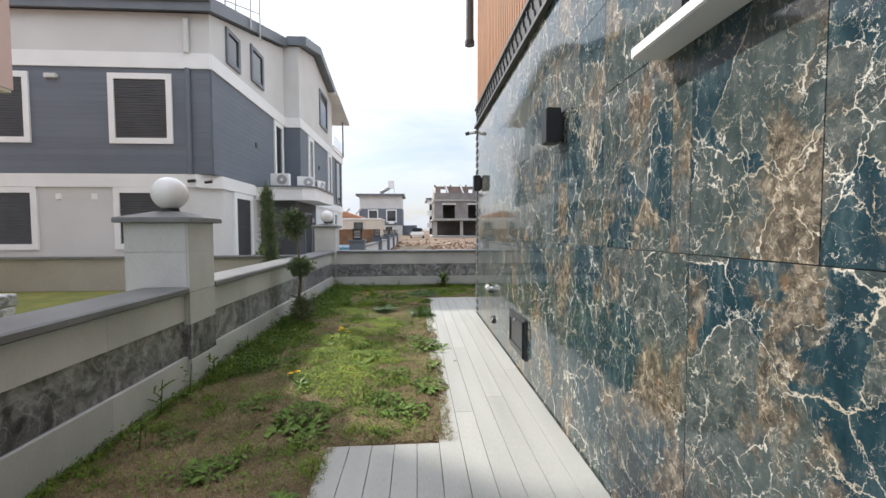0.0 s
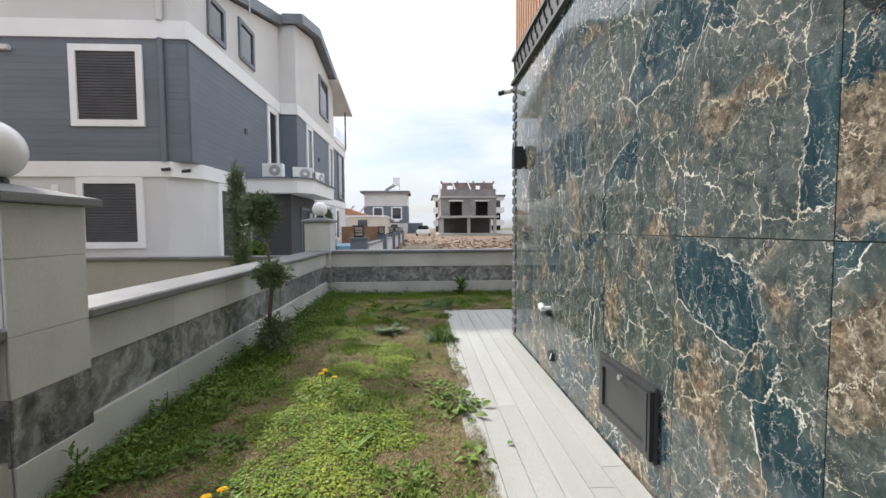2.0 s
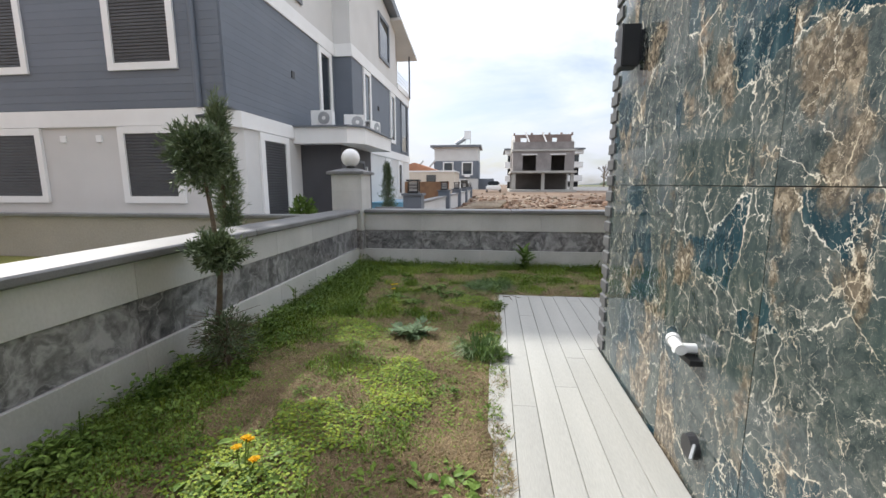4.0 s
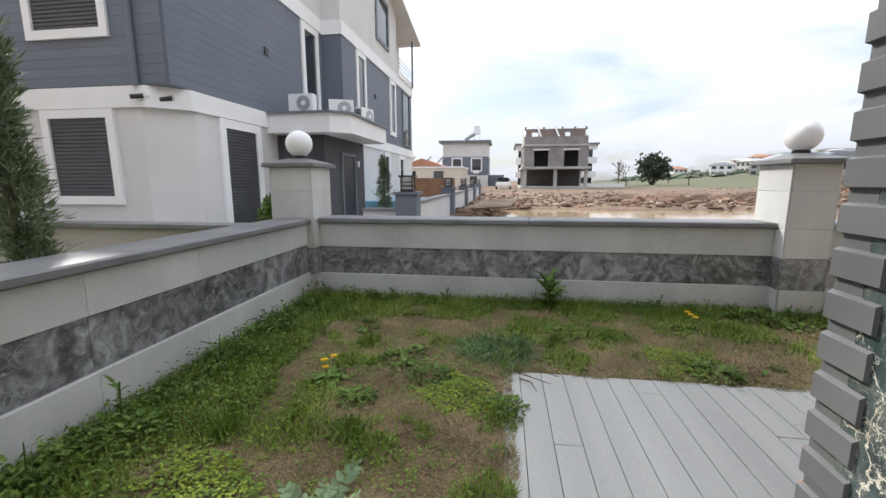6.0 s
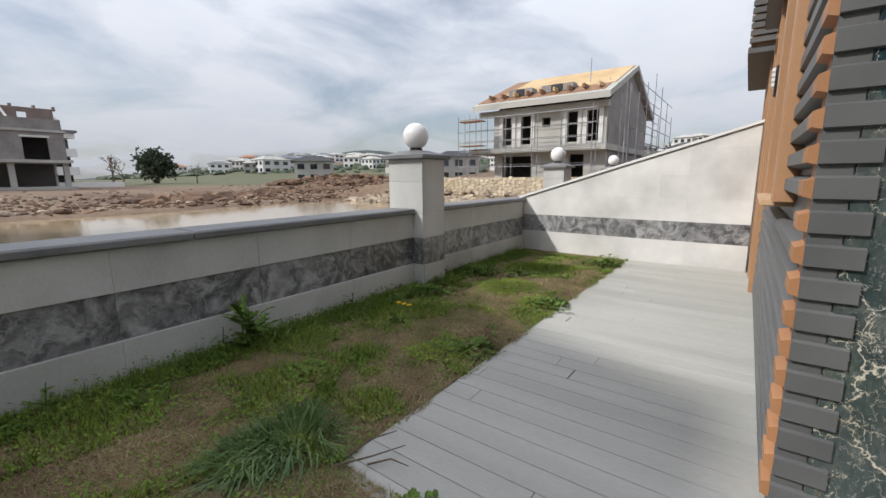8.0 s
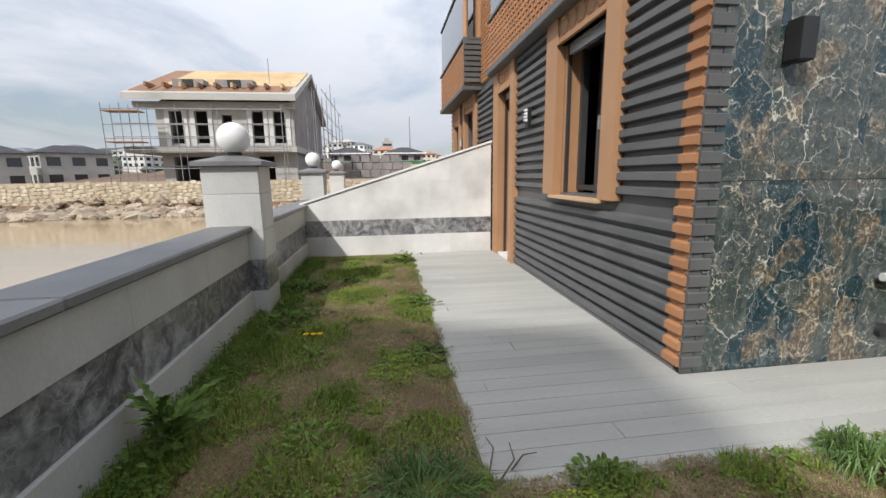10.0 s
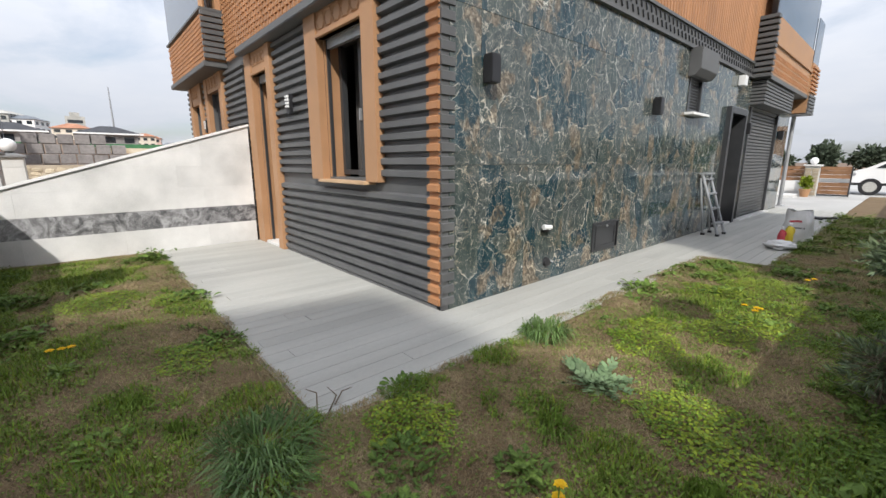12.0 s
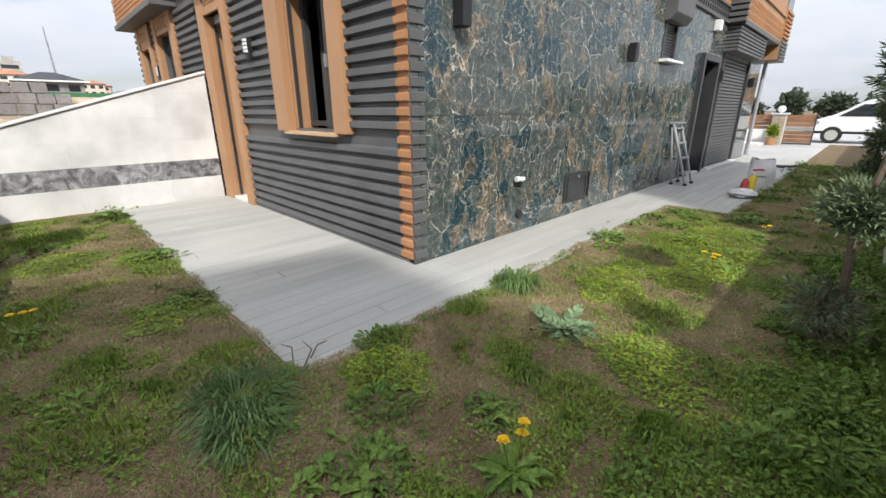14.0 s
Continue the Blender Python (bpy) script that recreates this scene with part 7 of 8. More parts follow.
column_tree(-2.66, 8.03, 0.0, 2.25, 0.24, 2600, "slim columnar conifer with browning lower twigs", 0.095)
column_tree(-4.4, 21.8, 0.0, 2.3, 0.48, 2200, "dark columnar conifer beside the neighbour's entrance", 0.12)
ob = new("crown", crown((-5.2, 15.2, 0.45), (0.4, 0.4, 0.55), 260, 0.16, rng, wide=0.2).mesh("crown", M["leaf_dk"]))
t = thing("laurel_bush", (-5.2, 15.2, 0), "glossy green laurel bush by the neighbouring house", "bush")
attach(ob, t)
bm = bmesh.new()
tube(bm, (-5.2, 15.2, 0), (-5.2, 15.2, 0.5), 0.025, sides=6)
part("stem", bm, M["bark"], t)
attach(new("shrub", crown((1.32, -12.35, 0.55), (0.22, 0.22, 0.28), 300, 0.10, rng, wide=0.2).mesh("shrub", M["leaf_yel"])), pot)


def leafy_tree(x, y, z, h, r, n, label, leaf, material):
    t = thing("broadleaf_tree", (x, y, z), label, "tree")
    bm = bmesh.new()
    tube(bm, (x, y, z - 0.3), (x + 0.1, y, z + h * 0.45), r * 0.10, r * 0.06, sides=8)
    for k in range(5):
        a = k * 1.26
        tube(bm, (x + 0.1, y, z + h * 0.35), (x + r * 0.6 * math.cos(a), y + r * 0.6 * math.sin(a), z + h * 0.7), r * 0.05, r * 0.02, sides=6)
    part("trunk", bm, M["bark"], t)
    attach(new("crown", crown((x, y, z + h * 0.52), (r, r, h * 0.47), n, leaf, rng, 0.2, 2.6, wide=0.24).mesh("crown", material)), t)
    return t


leafy_tree(28.3, 90, 0.4, 6.2, 3.3, 1300, "round dark green tree on the far field", 0.6, M["leaf_far"])
for k in range(5):
    leafy_tree(-2 + 4.4 * k + rng.uniform(-1, 1), -62 - rng.uniform(0, 8), 0, rng.uniform(2.8, 4.0), rng.uniform(1.6, 2.4), 700, "bushy green tree beyond the road", 0.6, M["leaf_far"])
for k in range(9):
    leafy_tree(-9.5 - 3.6 * k + rng.uniform(-0.8, 0.8), -52 - rng.uniform(0, 10), 0, rng.uniform(4.2, 5.6), rng.uniform(2.2, 3.0), 500, "bushy green tree beyond the road", 0.7, M["leaf_far"])
leafy_tree(-7.5, -30, 0, 3.0, 1.6, 500, "dark garden tree by the road", 0.4, M["leaf_dk"])


def bare_tree(x, y, z, h, label):
    t = thing("bare_tree", (x, y, z), label, "tree")
    bm = bmesh.new()
    def grow(p, d, L, r, depth):
        q = p + d * L
        tube(bm, p, q, r, r * 0.6, sides=5)
        if depth == 0:
            return
        for k in range(3):
            dd = (d + Vector((rng.gauss(0, 0.5), rng.gauss(0, 0.5), rng.gauss(0.1, 0.3)))).normalized()
            grow(q, dd, L * rng.uniform(0.6, 0.8), r * 0.6, depth - 1)
    grow(Vector((x, y, z)), Vector((0, 0, 1)), h * 0.28, h * 0.03, 4)
    part("branch_crown", bm, M["bark"], t)


bare_tree(21.5, 88, 0.3, 6.0, "leafless tree beside the far field")
bare_tree(33.0, 86, 0.3, 4.5, "leafless tree beside the far field")
bare_tree(24.0, 92, 0.3, 5.0, "leafless tree beside the far field")

# bush at the lawn's edge near the start of the path
gb = thing("garden_conifer", (-1.72, -1.2, 0), "bushy dark green conifer beside the garden wall", "tree")
bm = bmesh.new()
tube(bm, (-1.72, -1.2, -0.02), (-1.70, -1.2, 1.0), 0.03, 0.012, sides=7)
part("trunk", bm, M["bark"], gb)
for z, r in ((0.35, 0.30), (0.85, 0.25), (1.35, 0.20)):
    attach(new("crown", crown((-1.72, -1.2, z), (r, r, 0.28), 1100, 0.07, rng, gaps=2.4).mesh("crown", M["leaf_thuja"])), gb)


# ---- weeds ----
def leaf_mesh(name, L, w, lobes, material, curl=0.25, rise=0.35, cut=0.45):
    """One leaf along +x: a midrib with a lobed outline, arched."""
    acc = Acc()
    n = max(6, lobes * 2)
    top, bot = [], []
    for k in range(n + 1):
        f = k / n
        x = L * f
        half = w * math.sin(math.pi * min(1, f * 0.92 + 0.06)) ** 0.8
        if lobes and k % 2:
            half *= cut
        z = L * (rise * f - curl * f * f * 1.6)
        top.append((x, half, z + half * 0.25))
        bot.append((x, -half, z + half * 0.25))
    mid = [(L * k / n, 0, L * (rise * k / n - curl * (k / n) ** 2 * 1.6)) for k in range(n + 1)]
    for k in range(n):
        acc.poly((mid[k], mid[k + 1], top[k + 1], top[k]))
        acc.poly((bot[k], bot[k + 1], mid[k + 1], mid[k]))
    return acc.mesh(name, material)


def pinnate_leaf(name, L, material, pairs=6):
    """A leaf along +x whose rib carries pairs of rounded toothed leaflets."""
    acc = Acc()
    acc.poly(((0, -0.003, 0), (L, -0.001, L * 0.04), (L, 0.001, L * 0.04), (0, 0.003, 0)))
    for k in range(pairs + 1):
        f = 0.16 + 0.84 * k / pairs
        size = L * 0.15 * (0.6 + 0.7 * math.sin(math.pi * min(1, f)))
        for sgn in ((-1, 1) if k < pairs else (0,)):
            ang = sgn * rng.uniform(0.7, 1.2)
            c, s = math.cos(ang), math.sin(ang)
            o = Vector((L * f, 0, L * (0.14 * f - 0.10 * f * f)))
            lift = rng.uniform(-0.1, 0.5)
            pts = [o + Vector((c * u - s * v, s * u + c * v, lift * u)) * size for u, v in ((0, 0), (0.35, -0.38), (0.6, -0.28), (0.95, -0.22), (1.15, 0), (0.95, 0.22), (0.6, 0.28), (0.35, 0.38))]
            acc.poly(pts)
    return acc.mesh(name, material)


LEAF = {"dandelion": [leaf_mesh("leaf", L, 0.026, 4, M["leaf_md"], 0.25, 0.42, 0.72) for L in (0.09, 0.12, 0.155)],
        "thistle": [pinnate_leaf("leaf", L, M["leaf_sil"]) for L in (0.11, 0.15, 0.20)],
        "dock": [leaf_mesh("leaf", L, 0.022, 5, M["leaf_dk"], 0.25, 0.8) for L in (0.08, 0.12, 0.17)],
        "broad": [leaf_mesh("leaf", L, 0.021, 0, M["leaf_md"], 0.2, 0.45) for L in (0.045, 0.065, 0.09)]}
TEXT = {"dandelion": ("dandelion", "flat dandelion rosette with toothed green leaves"), "thistle": ("thistle", "pale silvery thistle rosette spread on the soil"),
        "dock": ("dock_weed", "upright dark green leafy weed against the wall"), "broad": ("broadleaf_weed", "low green broad-leaved weed in the lawn")}
petal = None


def weed(kind, x, y, n, scale=1.0, flowers=0, z=0.0, tall=0.0):
    name, label = TEXT[kind]
    wd = thing(name, (x, y, z), label + (" and yellow flowers" if flowers else ""), "weed", "weeds of the lawn")
    spread = 0.10 if kind == "broad" else 0.02
    for k in range(int(n * (2.6 if kind == "broad" else 1.5))):
        ob = new("leaf", LEAF[kind][rng.randrange(3)])
        ob.parent = wd
        lift = tall * rng.random()
        ob.matrix_basis = Matrix.LocRotScale((rng.gauss(0, spread) * scale, rng.gauss(0, spread) * scale, 0.01 + lift), Euler((rng.uniform(-0.4, 0.4), rng.uniform(-0.35, 0.15), k * 2.4 + rng.uniform(-0.4, 0.4))), Vector((1, 1, 1)) * scale * rng.uniform(0.7, 1.15))
    if tall:
        bm = bmesh.new()
        tube(bm, (0, 0, -0.01), (0.02, 0.0, tall + 0.05), 0.006, 0.003, sides=6)
        ob = new("stem", finish(bm, "stem", M["leaf_dk"]))
        ob.parent = wd
    for k in range(flowers):
        fx, fy, fz = rng.uniform(-0.11, 0.11) * scale, rng.uniform(-0.11, 0.11) * scale, rng.uniform(0.13, 0.2) * scale
        bm = bmesh.new()
        tube(bm, (fx * 0.3, fy * 0.3, 0), (fx, fy, fz), 0.003, sides=5)
        st_ = new("stem", finish(bm, "stem", M["leaf_lt"]))
        st_.parent = wd
        acc = Acc()
        for q in range(26):
            a = q * 2.4
            r = 0.010 + 0.014 * (q / 26)
            acc.poly(((fx, fy, fz), (fx + r * math.cos(a - 0.3), fy + r * math.sin(a - 0.3), fz + 0.014 - 0.006 * q / 26),
                      (fx + r * 1.25 * math.cos(a), fy + r * 1.25 * math.sin(a), fz + 0.012 - 0.008 * q / 26), (fx + r * math.cos(a + 0.3), fy + r * math.sin(a + 0.3), fz + 0.014 - 0.006 * q / 26)))
        fl = new("flower", acc.mesh("flower", M["petal"]))
        fl.parent = wd
    return wd


weed("dandelion", -0.88, 8.42, 20, 0.95, 3)
weed("thistle", -0.44, 7.28, 30, 1.15)
weed("dock", 0.76, 10.24, 34, 1.35, 0, 0, 0.26)
weed("dock", -1.85, 3.40, 9, 0.7, 0, 0, 0.22)
weed("broad", 5.40, 8.86, 20, 1.0, 0, 0, 0.12)
weed("broad", 0.12, 5.42, 14, 0.9)
weed("broad", 0.24, 5.02, 18, 1.1)
weed("broad", 3.06, 8.80, 14, 0.9)
weed("broad", 1.79, 8.88, 12, 0.8)
weed("dandelion", -0.52, 8.86, 10, 0.7)
weed("broad", -0.40, 8.92, 10, 0.8)
weed("dandelion", -0.62, 8.20, 12, 0.7)
weed("dandelion", -0.41, 8.72, 8, 0.6)
weed("broad", -0.84, 5.40, 16, 1.0, 4)
weed("broad", -0.74, 3.05, 18, 1.1)
weed("dandelion", -0.47, 4.45, 16, 0.8)
weed("broad", -0.05, 3.28, 16, 0.9)
weed("dandelion", 0.20, 3.7, 14, 0.9)
weed("broad", 0.26, 4.3, 12, 0.8)
weed("dandelion", 1.9, 9.75, 14, 0.8, 3)
weed("broad", 2.9, 9.95, 16, 1.0)
weed("dock", 3.0, 10.2, 8, 0.5, 0, 0, 0.1)
weed("broad", 4.1, 9.6, 14, 1.0)
weed("dandelion", -0.95, 3.95, 12, 0.8, 2)
weed("broad", -1.1, 2.6, 12, 0.8)
weed("dandelion", -0.6, 2.3, 10, 0.6)
for k in range(12):
    weed(("dock", "broad", "dock")[k % 3], rng.uniform(-1.88, -1.66), 3.0 + 0.6 * k + rng.uniform(-0.2, 0.2), 10, rng.uniform(0.5, 0.8), 0, 0, rng.uniform(0.12, 0.26))
for k in range(7):
    weed(("dock", "broad")[k % 2], rng.uniform(-1.5, 5.6), rng.uniform(10.28, 10.4), 8, rng.uniform(0.4, 0.7), 0, 0, rng.uniform(0.06, 0.16))


def tuft(x, y, n, L, label, material, lean=0.5):
    """A tussock of long arching blades."""
    acc = Acc()
    for k in range(n):
        a, r = rng.uniform(0, 6.28) , 0.21 * math.sqrt(rng.random()) * L / 0.3
        p = Vector((x + r * math.cos(a), y + r * math.sin(a), -0.005))
        d = Vector((math.cos(a), math.sin(a), 0)) * rng.uniform(0.05, 1.0) * lean + Vector((-0.25, -0.1, 0)) * lean
        ln = L * rng.uniform(0.6, 1.2)
        side = Vector((-math.sin(a), math.cos(a), 0)) * 0.0036
        a += rng.gauss(0, 0.9)
        d = Vector((math.cos(a), math.sin(a), 0)) * d.length
        q1 = p + (Vector((0, 0, rng.uniform(0.12, 0.6))) + d * 0.6).normalized() * ln * 0.5
        q2 = q1 + (Vector((0, 0, -0.35)) + d * 1.6 + Vector((-0.35, 0.25, 0)) * min(1.0, lean) + Vector((rng.gauss(0, 0.2), rng.gauss(0, 0.2), 0))).normalized() * ln * 0.5
        acc.poly((p - side, p + side, q1 + side * 0.9, q1 - side * 0.9))
        acc.poly((q1 - side * 0.9, q1 + side * 0.9, q2))
    t = tagged(new("grass_tuft", acc.mesh("grass_tuft", material)), label, "grass tuft", "tufts of long grass")
    return t


M["tuft"] = mat("long_grass", (0.062, 0.125, 0.028), (0.13, 0.21, 0.058), 4.0, 0.55, 0.0, 20, 0.2, jitter=0.3, island=True)
tuft(0.18, 6.93, 260, 0.24, "tussock of long green grass at the path's edge", M["tuft"])
tuft(0.32, 9.02, 420, 0.25, "large tussock of arching dark green grass at the deck's corner", M["tuft"], 1.5)
tuft(0.10, 9.08, 280, 0.20, "large tussock of arching dark green grass at the deck's corner", M["tuft"], 1.5)
for x, y, n, L in ((-0.52, 7.86, 160, 0.12), (-0.8, 9.06, 200, 0.13), (1.15, 9.45, 140, 0.10), (-1.2, 7.8, 160, 0.12), (0.7, 9.3, 100, 0.10), (-0.9, 8.0, 120, 0.09)):
    tuft(x, y, n, L, "short bright tuft of lawn grass", M["leaf_lt"])


# ---- lawn cover ----
def in_lawn(x, y, margin=0.0):
    if y < -5 or y > 10.46 or x < -1.93:
        return False
    edge = 0.05 * noise.noise((x * 3, y * 3, 9)) + 0.03 * noise.noise((x * 11, y * 11, 4)) + 0.02 + margin
    if y > TERR_Y - edge:
        return x < SLOPE_X - 0.03
    if y < PATCH_Y + edge * 0.5 and x > PATCH_X + edge:
        return False
    return x < DECK_X + edge


# patches of the lawn: place, radius
CREEPING = ((-0.61, 4.12, 0.42), (-0.47, 4.66, 0.38), (-0.95, 4.85, 0.32), (-0.30, 6.1, 0.22), (-0.87, 5.46, 0.34), (-0.70, 5.85, 0.28), (-0.41, 6.43, 0.28), (-0.94, 7.26, 0.27), (-1.12, 7.45, 0.22), (0.02, 8.36, 0.24), (1.59, 9.07, 0.24), (3.5, 9.5, 0.36), (3.1, 8.98, 0.22))
LUSH = ((-0.36, 7.73, 0.15), (-0.87, 7.84, 0.24), (-0.84, 6.57, 0.13), (1.18, 9.49, 0.20), (0.47, 9.49, 0.24), (0.25, 8.15, 0.18), (-1.31, 7.82, 0.30), (-1.50, 7.2, 0.36), (-1.67, 7.6, 0.40), (2.29, 9.77, 0.30), (4.6, 9.6, 0.50), (-1.1, 9.9, 0.42), (-0.2, 10.0, 0.32), (1.1, 10.15, 0.34), (1.93, 10.05, 0.40), (0.2, 7.5, 0.16), (-0.6, 5.0, 0.42), (0.75, 8.95, 0.2))
WEEDY = ((-0.75, 3.29, 0.24), (0.22, 3.82, 0.17), (-0.15, 3.5, 0.17), (0.05, 3.27, 0.18), (-0.42, 4.66, 0.22), (-1.3, 4.53, 0.20), (-1.15, 3.5, 0.18), (-0.1, 4.14, 0.18), (0.24, 5.13, 0.20), (0.28, 6.9, 0.16), (3.9, 10.2, 0.36), (-0.49, 8.81, 0.18), (0.02, 10.08, 0.16), (1.74, 8.88, 0.20), (3.1, 8.85, 0.22), (5.3, 8.95, 0.30), (0.3, 8.2, 0.16), (-0.2, 8.55, 0.18), (-1.1, 2.6, 0.16), (-0.6, 2.9, 0.12), (-1.5, 3.0, 0.14), (0.8, 9.6, 0.16), (2.7, 10.15, 0.30), (-0.6, 8.2, 0.14))


def inside(patches, x, y, wob):
    """How deep a place lies within the nearest ragged patch, 0 to 1."""
    best = 0.0
    for px, py, pr in patches:
        dx, dy = x - px, y - py
        if abs(dx) < pr * 1.5 and abs(dy) < pr * 1.5:
            best = max(best, 1.0 - math.hypot(dx, dy) / (pr * (1.0 + wob)))
    return best


def cover(x, y):
    """What grows at a place: its sort and how strongly."""
    wob = 0.45 * noise.noise((x * 4.5, y * 4.5, 3)) + 0.28 * noise.noise((x * 13, y * 13, 6))
    border = 0.40 + 0.24 * noise.noise((x * 2.0, y * 1.7, 13)) + 0.22 * wob
    wall = -1.92 + border * (0.25 + 1.0 * step(3.6, 4.7, y)) * (1.0 + 0.45 * step(7.0, 9.0, y))
    rear = 10.46 - border * 0.8
    if x < wall or (y > rear and x < 5.7):
        return "border", min(1.0, max(wall - x, y - rear) * 3.0)
    depth = inside(CREEPING, x, y, wob)
    if depth > 0.0:
        return "creeping", depth
    depth = inside(LUSH, x, y, wob)
    if depth > 0.0:
        return "lush", depth
    big = noise.noise((x * 1.7, y * 1.7, 21)) + 0.7 * noise.noise((x * 5.2, y * 5.2, 5))
    if big > (0.40 if y > 7.0 else 0.32 if y > 3.0 else 0.42 if y > 1.6 else 0.05):
        return "lush", 0.3 * big
    if big > (-0.10 if y > 3.0 else 0.12 if y > 1.6 else -0.6):
        return "thin", 0.0
    return "dry", 0.0


rnd = random.Random(77)
dry, green, yellowish, clover, clover2, broad, dark = Acc(), Acc(), Acc(), Acc(), Acc(), Acc(), Acc()


def blade(acc, x, y, h, w, lean):
    a = rnd.uniform(0, 6.283)
    lx, ly = lean * math.cos(a), lean * math.sin(a)
    sx, sy = -math.sin(a) * w, math.cos(a) * w
    z = 0.004 + 0.018 * noise.noise((x * 2.2, y * 2.2, 7))
    acc.poly(((x - sx, y - sy, z - 0.008), (x + sx, y + sy, z - 0.008), (x + lx, y + ly, z + h)))


def clover_leaf(acc, x, y, h, s):
    a, tilt = rnd.uniform(0, 6.283), rnd.uniform(-0.5, 0.5)
    c, n = math.cos(a), math.sin(a)
    z = h
    acc.poly(((x - s * c, y - s * n, z - tilt * s), (x + s * n, y - s * c, z + tilt * s * 0.5), (x + s * c, y + s * n, z + tilt * s), (x - s * n, y + s * c, z - tilt * s * 0.5)))


def oval(acc, x, y, z, L, heading, tilt, fold=0.35):
    """A pointed leaf folded along its rib."""
    c, s = math.cos(heading), math.sin(heading)
    w = L * rnd.uniform(0.22, 0.34)
    up = math.sin(tilt)
    run = math.cos(tilt)

    def at(u, v, h):
        return (x + c * u * run - s * v, y + s * u * run + c * v, z + u * up + h)
    rib0, rib1, tip = at(0, 0, 0), at(L * 0.55, 0, 0), at(L, 0, -L * 0.12)
    for sgn in (1, -1):
        acc.poly((rib0, at(L * 0.28, sgn * w * 0.85, w * fold), at(L * 0.62, sgn * w * 0.8, w * fold), tip, rib1))


def clump(acc, x, y, r, n, L, height):
    """A low mound of overlapping leaves."""
    for k in range(n):
        a, q = rnd.uniform(0, 6.283), math.sqrt(rnd.random())
        px, py = x + r * q * math.cos(a), y + r * q * math.sin(a)
        if px < -1.90 or py > 10.44:
            continue
        z = 0.005 + height * (1.0 - q * q) * rnd.random()
        oval(acc, px, py, z, L * rnd.uniform(0.6, 1.3), a + rnd.gauss(0, 0.8), rnd.uniform(-0.15, 0.75))


AREAS = ((-1.93, 0.45, -5.0, -0.5, 0.40), (-1.93, 0.45, -0.5, 2.4, 0.60), (-1.93, 0.45, 2.4, 8.8, 1.0), (-1.93, 5.95, 8.6, 10.46, 0.85))
for x0, x1, y0, y1, dens in AREAS:
    area = (x1 - x0) * (y1 - y0)
    for k in range(int(area * 14000 * dens)):
        x, y = rnd.uniform(x0, x1), rnd.uniform(y0, y1)
        if not in_lawn(x, y):
            continue
        sort, g = cover(x, y)
        pick = rnd.random()
        if sort == "dry" or (sort != "border" and pick < 0.12):
            if pick > 0.93:
                clover_leaf(clover, x, y, rnd.uniform(0.004, 0.012), rnd.uniform(0.004, 0.009))
            elif pick > 0.88:
                blade(green, x, y, rnd.uniform(0.008, 0.022), 0.0024, rnd.uniform(0.008, 0.035))
            else:
                blade(dry, x, y, rnd.uniform(0.003, 0.018), 0.0024, rnd.uniform(0.012, 0.05))
        elif sort == "thin":
            if pick < 0.30:
                blade(green, x, y, rnd.uniform(0.008, 0.022), 0.0022, rnd.uniform(0.008, 0.035))
            elif pick < 0.42:
                clover_leaf(clover, x, y, rnd.uniform(0.005, 0.014), rnd.uniform(0.005, 0.010))
            elif pick < 0.85:
                blade(dry, x, y, rnd.uniform(0.003, 0.014), 0.0022, rnd.uniform(0.01, 0.04))
        elif sort == "creeping":
            if pick < 0.30 - 0.25 * g:
                blade(dry, x, y, rnd.uniform(0.003, 0.014), 0.0022, rnd.uniform(0.01, 0.04))
            elif pick < 0.80:
                clover_leaf(clover2 if rnd.random() < 0.58 else clover, x, y, rnd.uniform(0.006, 0.014 + 0.05 * g), rnd.uniform(0.005, 0.011))
            elif pick < 0.92:
                oval(broad, x, y, rnd.uniform(0.006, 0.03), rnd.uniform(0.012, 0.022), rnd.uniform(0, 6.283), rnd.uniform(-0.2, 0.6))
        elif sort == "lush":
            if pick < 0.50:
                blade(green, x, y, rnd.uniform(0.014, 0.032 + 0.06 * g), 0.0034, rnd.uniform(0.010, 0.055))
            elif pick < 0.62:
                blade(yellowish, x, y, rnd.uniform(0.014, 0.036 + 0.05 * g), 0.0034, rnd.uniform(0.010, 0.055))
            elif pick < 0.80:
                clover_leaf(clover, x, y, rnd.uniform(0.006, 0.03), rnd.uniform(0.005, 0.010))
            else:
                blade(dry, x, y, rnd.uniform(0.003, 0.016), 0.0022, rnd.uniform(0.01, 0.04))
        else:
            if pick < 0.48:
                blade(green if pick < 0.40 else yellowish, x, y, rnd.uniform(0.02, 0.045 + 0.06 * g), 0.0032, rnd.uniform(0.01, 0.06))
            elif pick < 0.60:
                oval(broad if pick < 0.55 else dark, x, y, rnd.uniform(0.01, 0.03 + 0.08 * g), rnd.uniform(0.016, 0.036), rnd.uniform(0, 6.283), rnd.uniform(-0.2, 0.8))
            elif pick < 0.85:
                clover_leaf(clover, x, y, rnd.uniform(0.006, 0.03 + 0.03 * g), rnd.uniform(0.005, 0.011))
for k, (x, y, r) in enumerate(WEEDY):
    clump((broad, broad, dark)[k % 3], x, y, r * 0.85, int(2600 * r * r) + 24, 0.030 + 0.08 * r, 0.03 + 0.12 * r)
for k in range(150):
    x, y = rnd.uniform(-1.93, 5.6), rnd.uniform(2.2, 10.4)
    if in_lawn(x, y, -0.02) and y > 3.0:
        clump((broad, dark, clover)[k % 3], x, y, rnd.uniform(0.04, 0.11), rnd.randrange(14, 46), rnd.uniform(0.020, 0.040), 0.03)
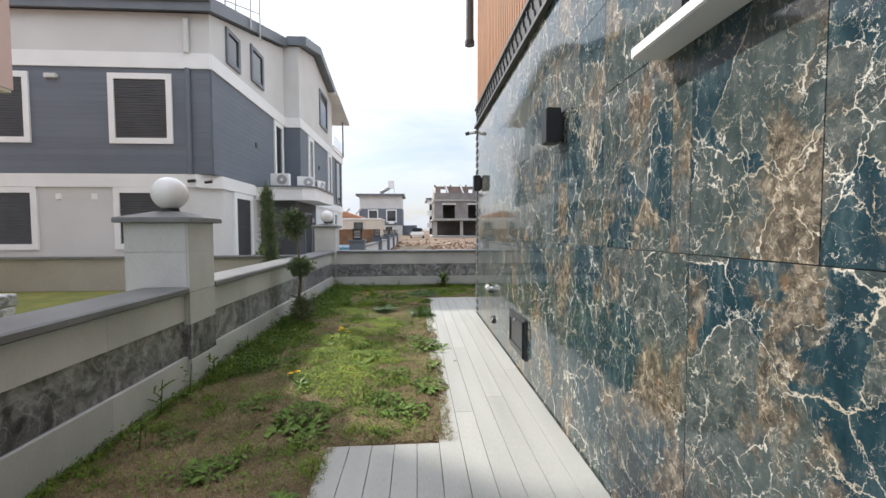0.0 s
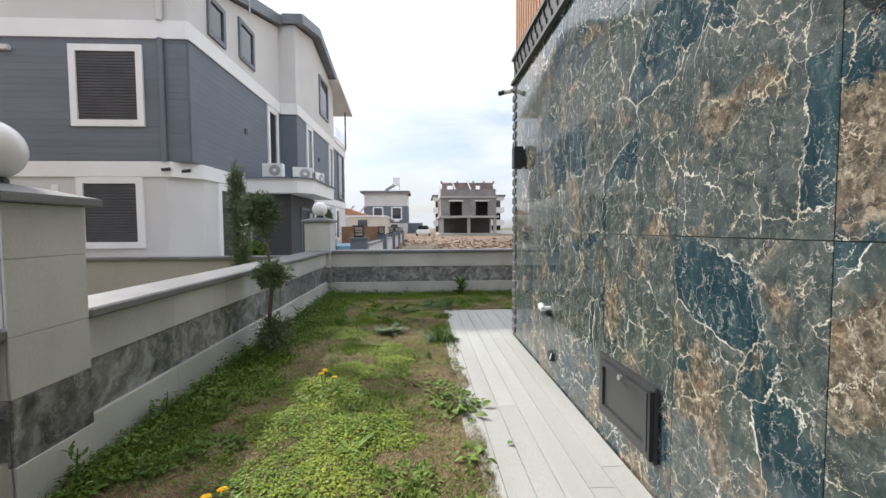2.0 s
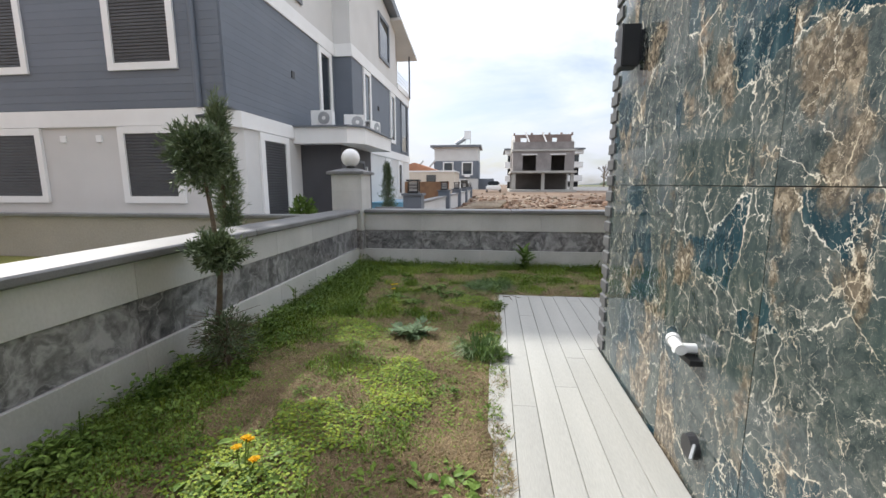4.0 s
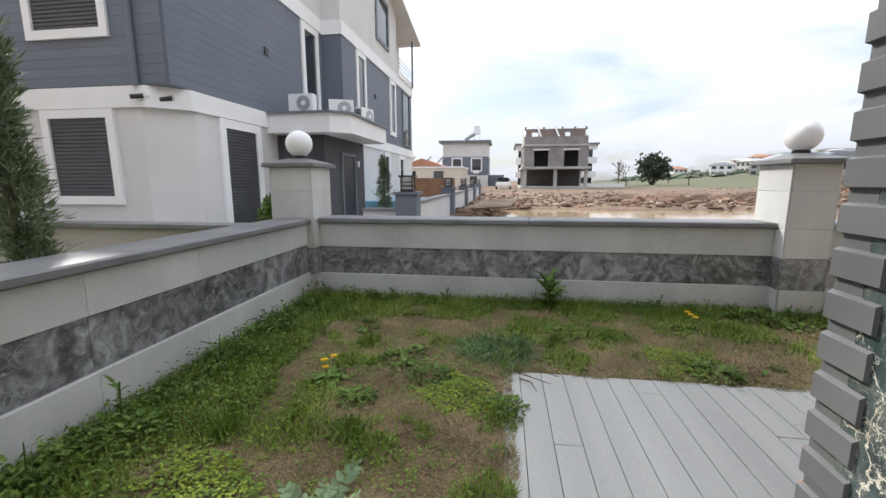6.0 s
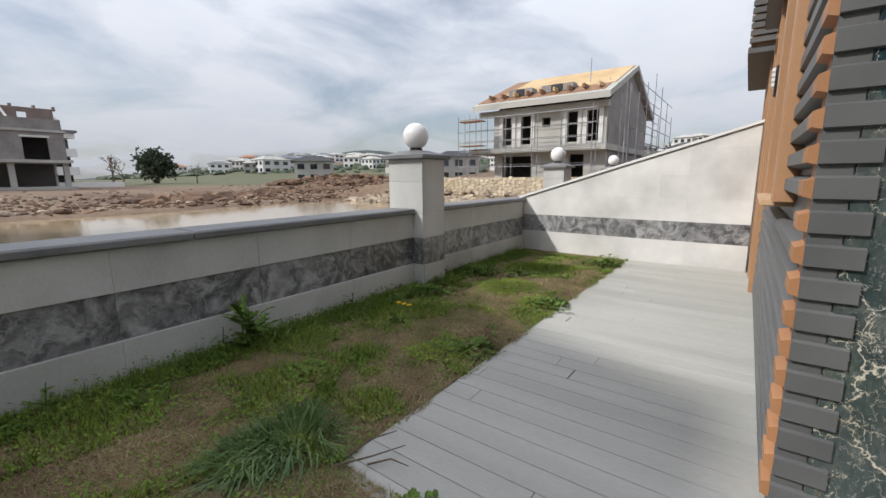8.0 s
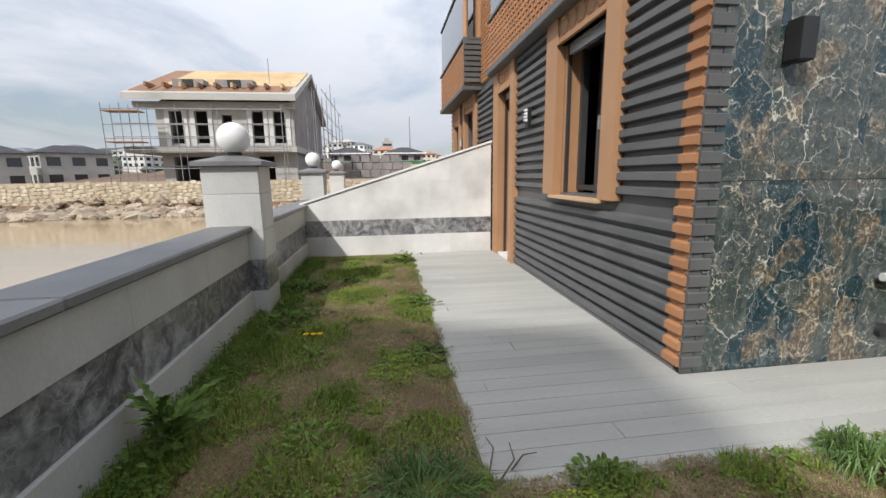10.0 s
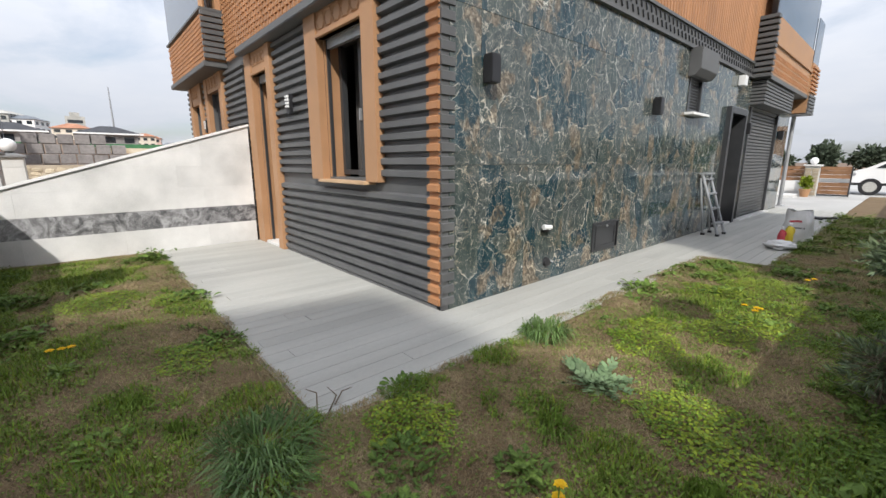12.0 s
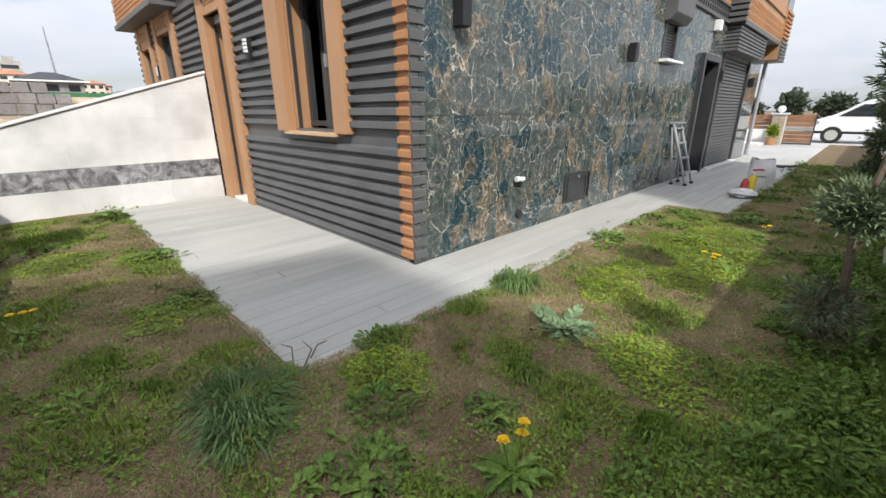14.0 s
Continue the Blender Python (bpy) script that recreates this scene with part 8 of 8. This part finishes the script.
for k in range(190):
    y = rnd.uniform(2.8, 10.4) if k % 9 == 0 else rnd.uniform(4.2, 10.4)
    clump((broad, broad, dark)[k % 3], -1.88 + abs(rnd.gauss(0, 0.16)), y, rnd.uniform(0.06, 0.15), rnd.randrange(20, 70) if y > 4.2 else 10, rnd.uniform(0.026, 0.050), rnd.uniform(0.07, 0.22))
for k in range(70):
    x, y = rnd.uniform(-1.8, 0.25), rnd.uniform(-4.9, 1.6)
    if in_lawn(x, y):
        clump((broad, dark, clover)[k % 3], x, y, rnd.uniform(0.08, 0.22), rnd.randrange(40, 110), rnd.uniform(0.03, 0.06), rnd.uniform(0.05, 0.18))
for k in range(60):
    clump((dark, broad)[k % 2], rnd.uniform(-1.8, 5.7), 10.42 - abs(rnd.gauss(0, 0.14)), rnd.uniform(0.05, 0.13), rnd.randrange(16, 50), rnd.uniform(0.025, 0.048), rnd.uniform(0.05, 0.12))
for acc, nm, mt, lab in ((dry, "dry_grass", "dry", "dry straw-coloured stubble of the lawn"), (green, "lawn_grass", "leaf_lt", "short green grass blades of the lawn"),
                         (yellowish, "yellow_grass", "leaf_yel", "yellow-green grass blades of the lawn"), (clover, "clover_carpet", "leaf_lt", "low green clover carpet in the lawn"),
                         (clover2, "chickweed_carpet", "leaf_yel", "bright yellow-green creeping weed carpet"),
                         (broad, "weed_carpet", "leaf_md", "mid-green broad-leaved weeds spread over the lawn"), (dark, "weed_border", "leaf_dk", "lush dark green weeds along the garden walls")):
    tagged(new(nm, acc.mesh(nm, M[mt])), lab, "grass", kind="stuff")

# twigs and bits on the deck's corner
tw_ = thing("dry_twigs", (0.55, 8.6, 0), "thin dry twigs lying on the deck's corner", "twigs")
for a, b, c in (((0.30, 8.70, 0.02), (0.42, 8.58, 0.05), (0.60, 8.55, 0.01)), ((0.36, 8.72, 0.01), (0.5, 8.66, 0.06), (0.66, 8.66, 0.01)), ((0.4, 8.60, 0.01), (0.47, 8.52, 0.03), (0.5, 8.44, 0.01))):
    bm = bmesh.new()
    tube(bm, a, b, 0.005, 0.004, sides=5)
    tube(bm, b, c, 0.004, 0.002, sides=5)
    part("twig", bm, M["bark"], tw_)

# ---- deck boards ----
deck = thing("deck", (0, 0, 0), "pale grey composite deck boards laid lengthwise", "floor", kind="structure")
random.seed(9)
BW = 0.1455
def deck_run(x, y0, y1, length):
    """One row of boards along y."""
    y = y0
    first = length * (0.3 + 0.7 * random.random())
    while y < y1 - 0.02:
        L = min(first if y == y0 else length, y1 - y)
        piece("board", (BW - 0.0035, round(L, 2) - 0.003, 0.026), (x, y + L / 2, -0.013), M["deck"], deck, 0.0015)
        y += L
x = WALL_X - 0.01 - BW / 2
while x > PATCH_X:
    deck_run(x, -6.3, PATCH_Y if x < DECK_X - 0.02 else TERR_Y, 2.9)
    x -= BW
x = WALL_X - 0.01 + BW / 2
while x < SLOPE_X:
    deck_run(x, HOUSE_Y + 0.012, TERR_Y, 2.4)
    x += BW

# ---- marble slabs of the side wall ----
marble = thing("marble_wall", (WALL_X, 0, 0), "polished dark green marble slabs with pale veins", "wall cladding", kind="structure")
TW, TH = 0.72, 1.31
HOLES = [(SMALL[0], SMALL[1], 2.137, 2.74), (DOOR2[0] - 0.02, DOOR2[1] + 0.02, 0.0, DOOR2[3] + 0.02), (GARAGE[0], GARAGE[1], 0.0, 2.56)]
edges_y = [7.075]
while edges_y[-1] > -6.2:
    edges_y.append(max(-6.3, edges_y[-1] - TW if len(edges_y) > 1 else 2.38 + TW * 6))
rows = [-0.02, TH, 2 * TH, 3.11]
for ya_, yb_ in zip(edges_y[1:], edges_y):
    for za, zb in zip(rows, rows[1:]):
        cuts = [h for h in HOLES if h[0] < yb_ and h[1] > ya_ and h[2] < zb and h[3] > za]
        us = sorted({ya_, yb_, *[min(max(h[k], ya_), yb_) for h in cuts for k in (0, 1)]})
        zs = sorted({za, zb, *[min(max(h[k], za), zb) for h in cuts for k in (2, 3)]})
        for u0, u1 in zip(us, us[1:]):
            for w0, w1 in zip(zs, zs[1:]):
                if any(h[0] < (u0 + u1) / 2 < h[1] and h[2] < (w0 + w1) / 2 < h[3] for h in cuts):
                    continue
                piece("slab", (0.012, u1 - u0 - 0.003, w1 - w0 - 0.003), (WALL_X + 0.006, (u0 + u1) / 2, (w0 + w1) / 2), M["marble"], marble, 0.001)
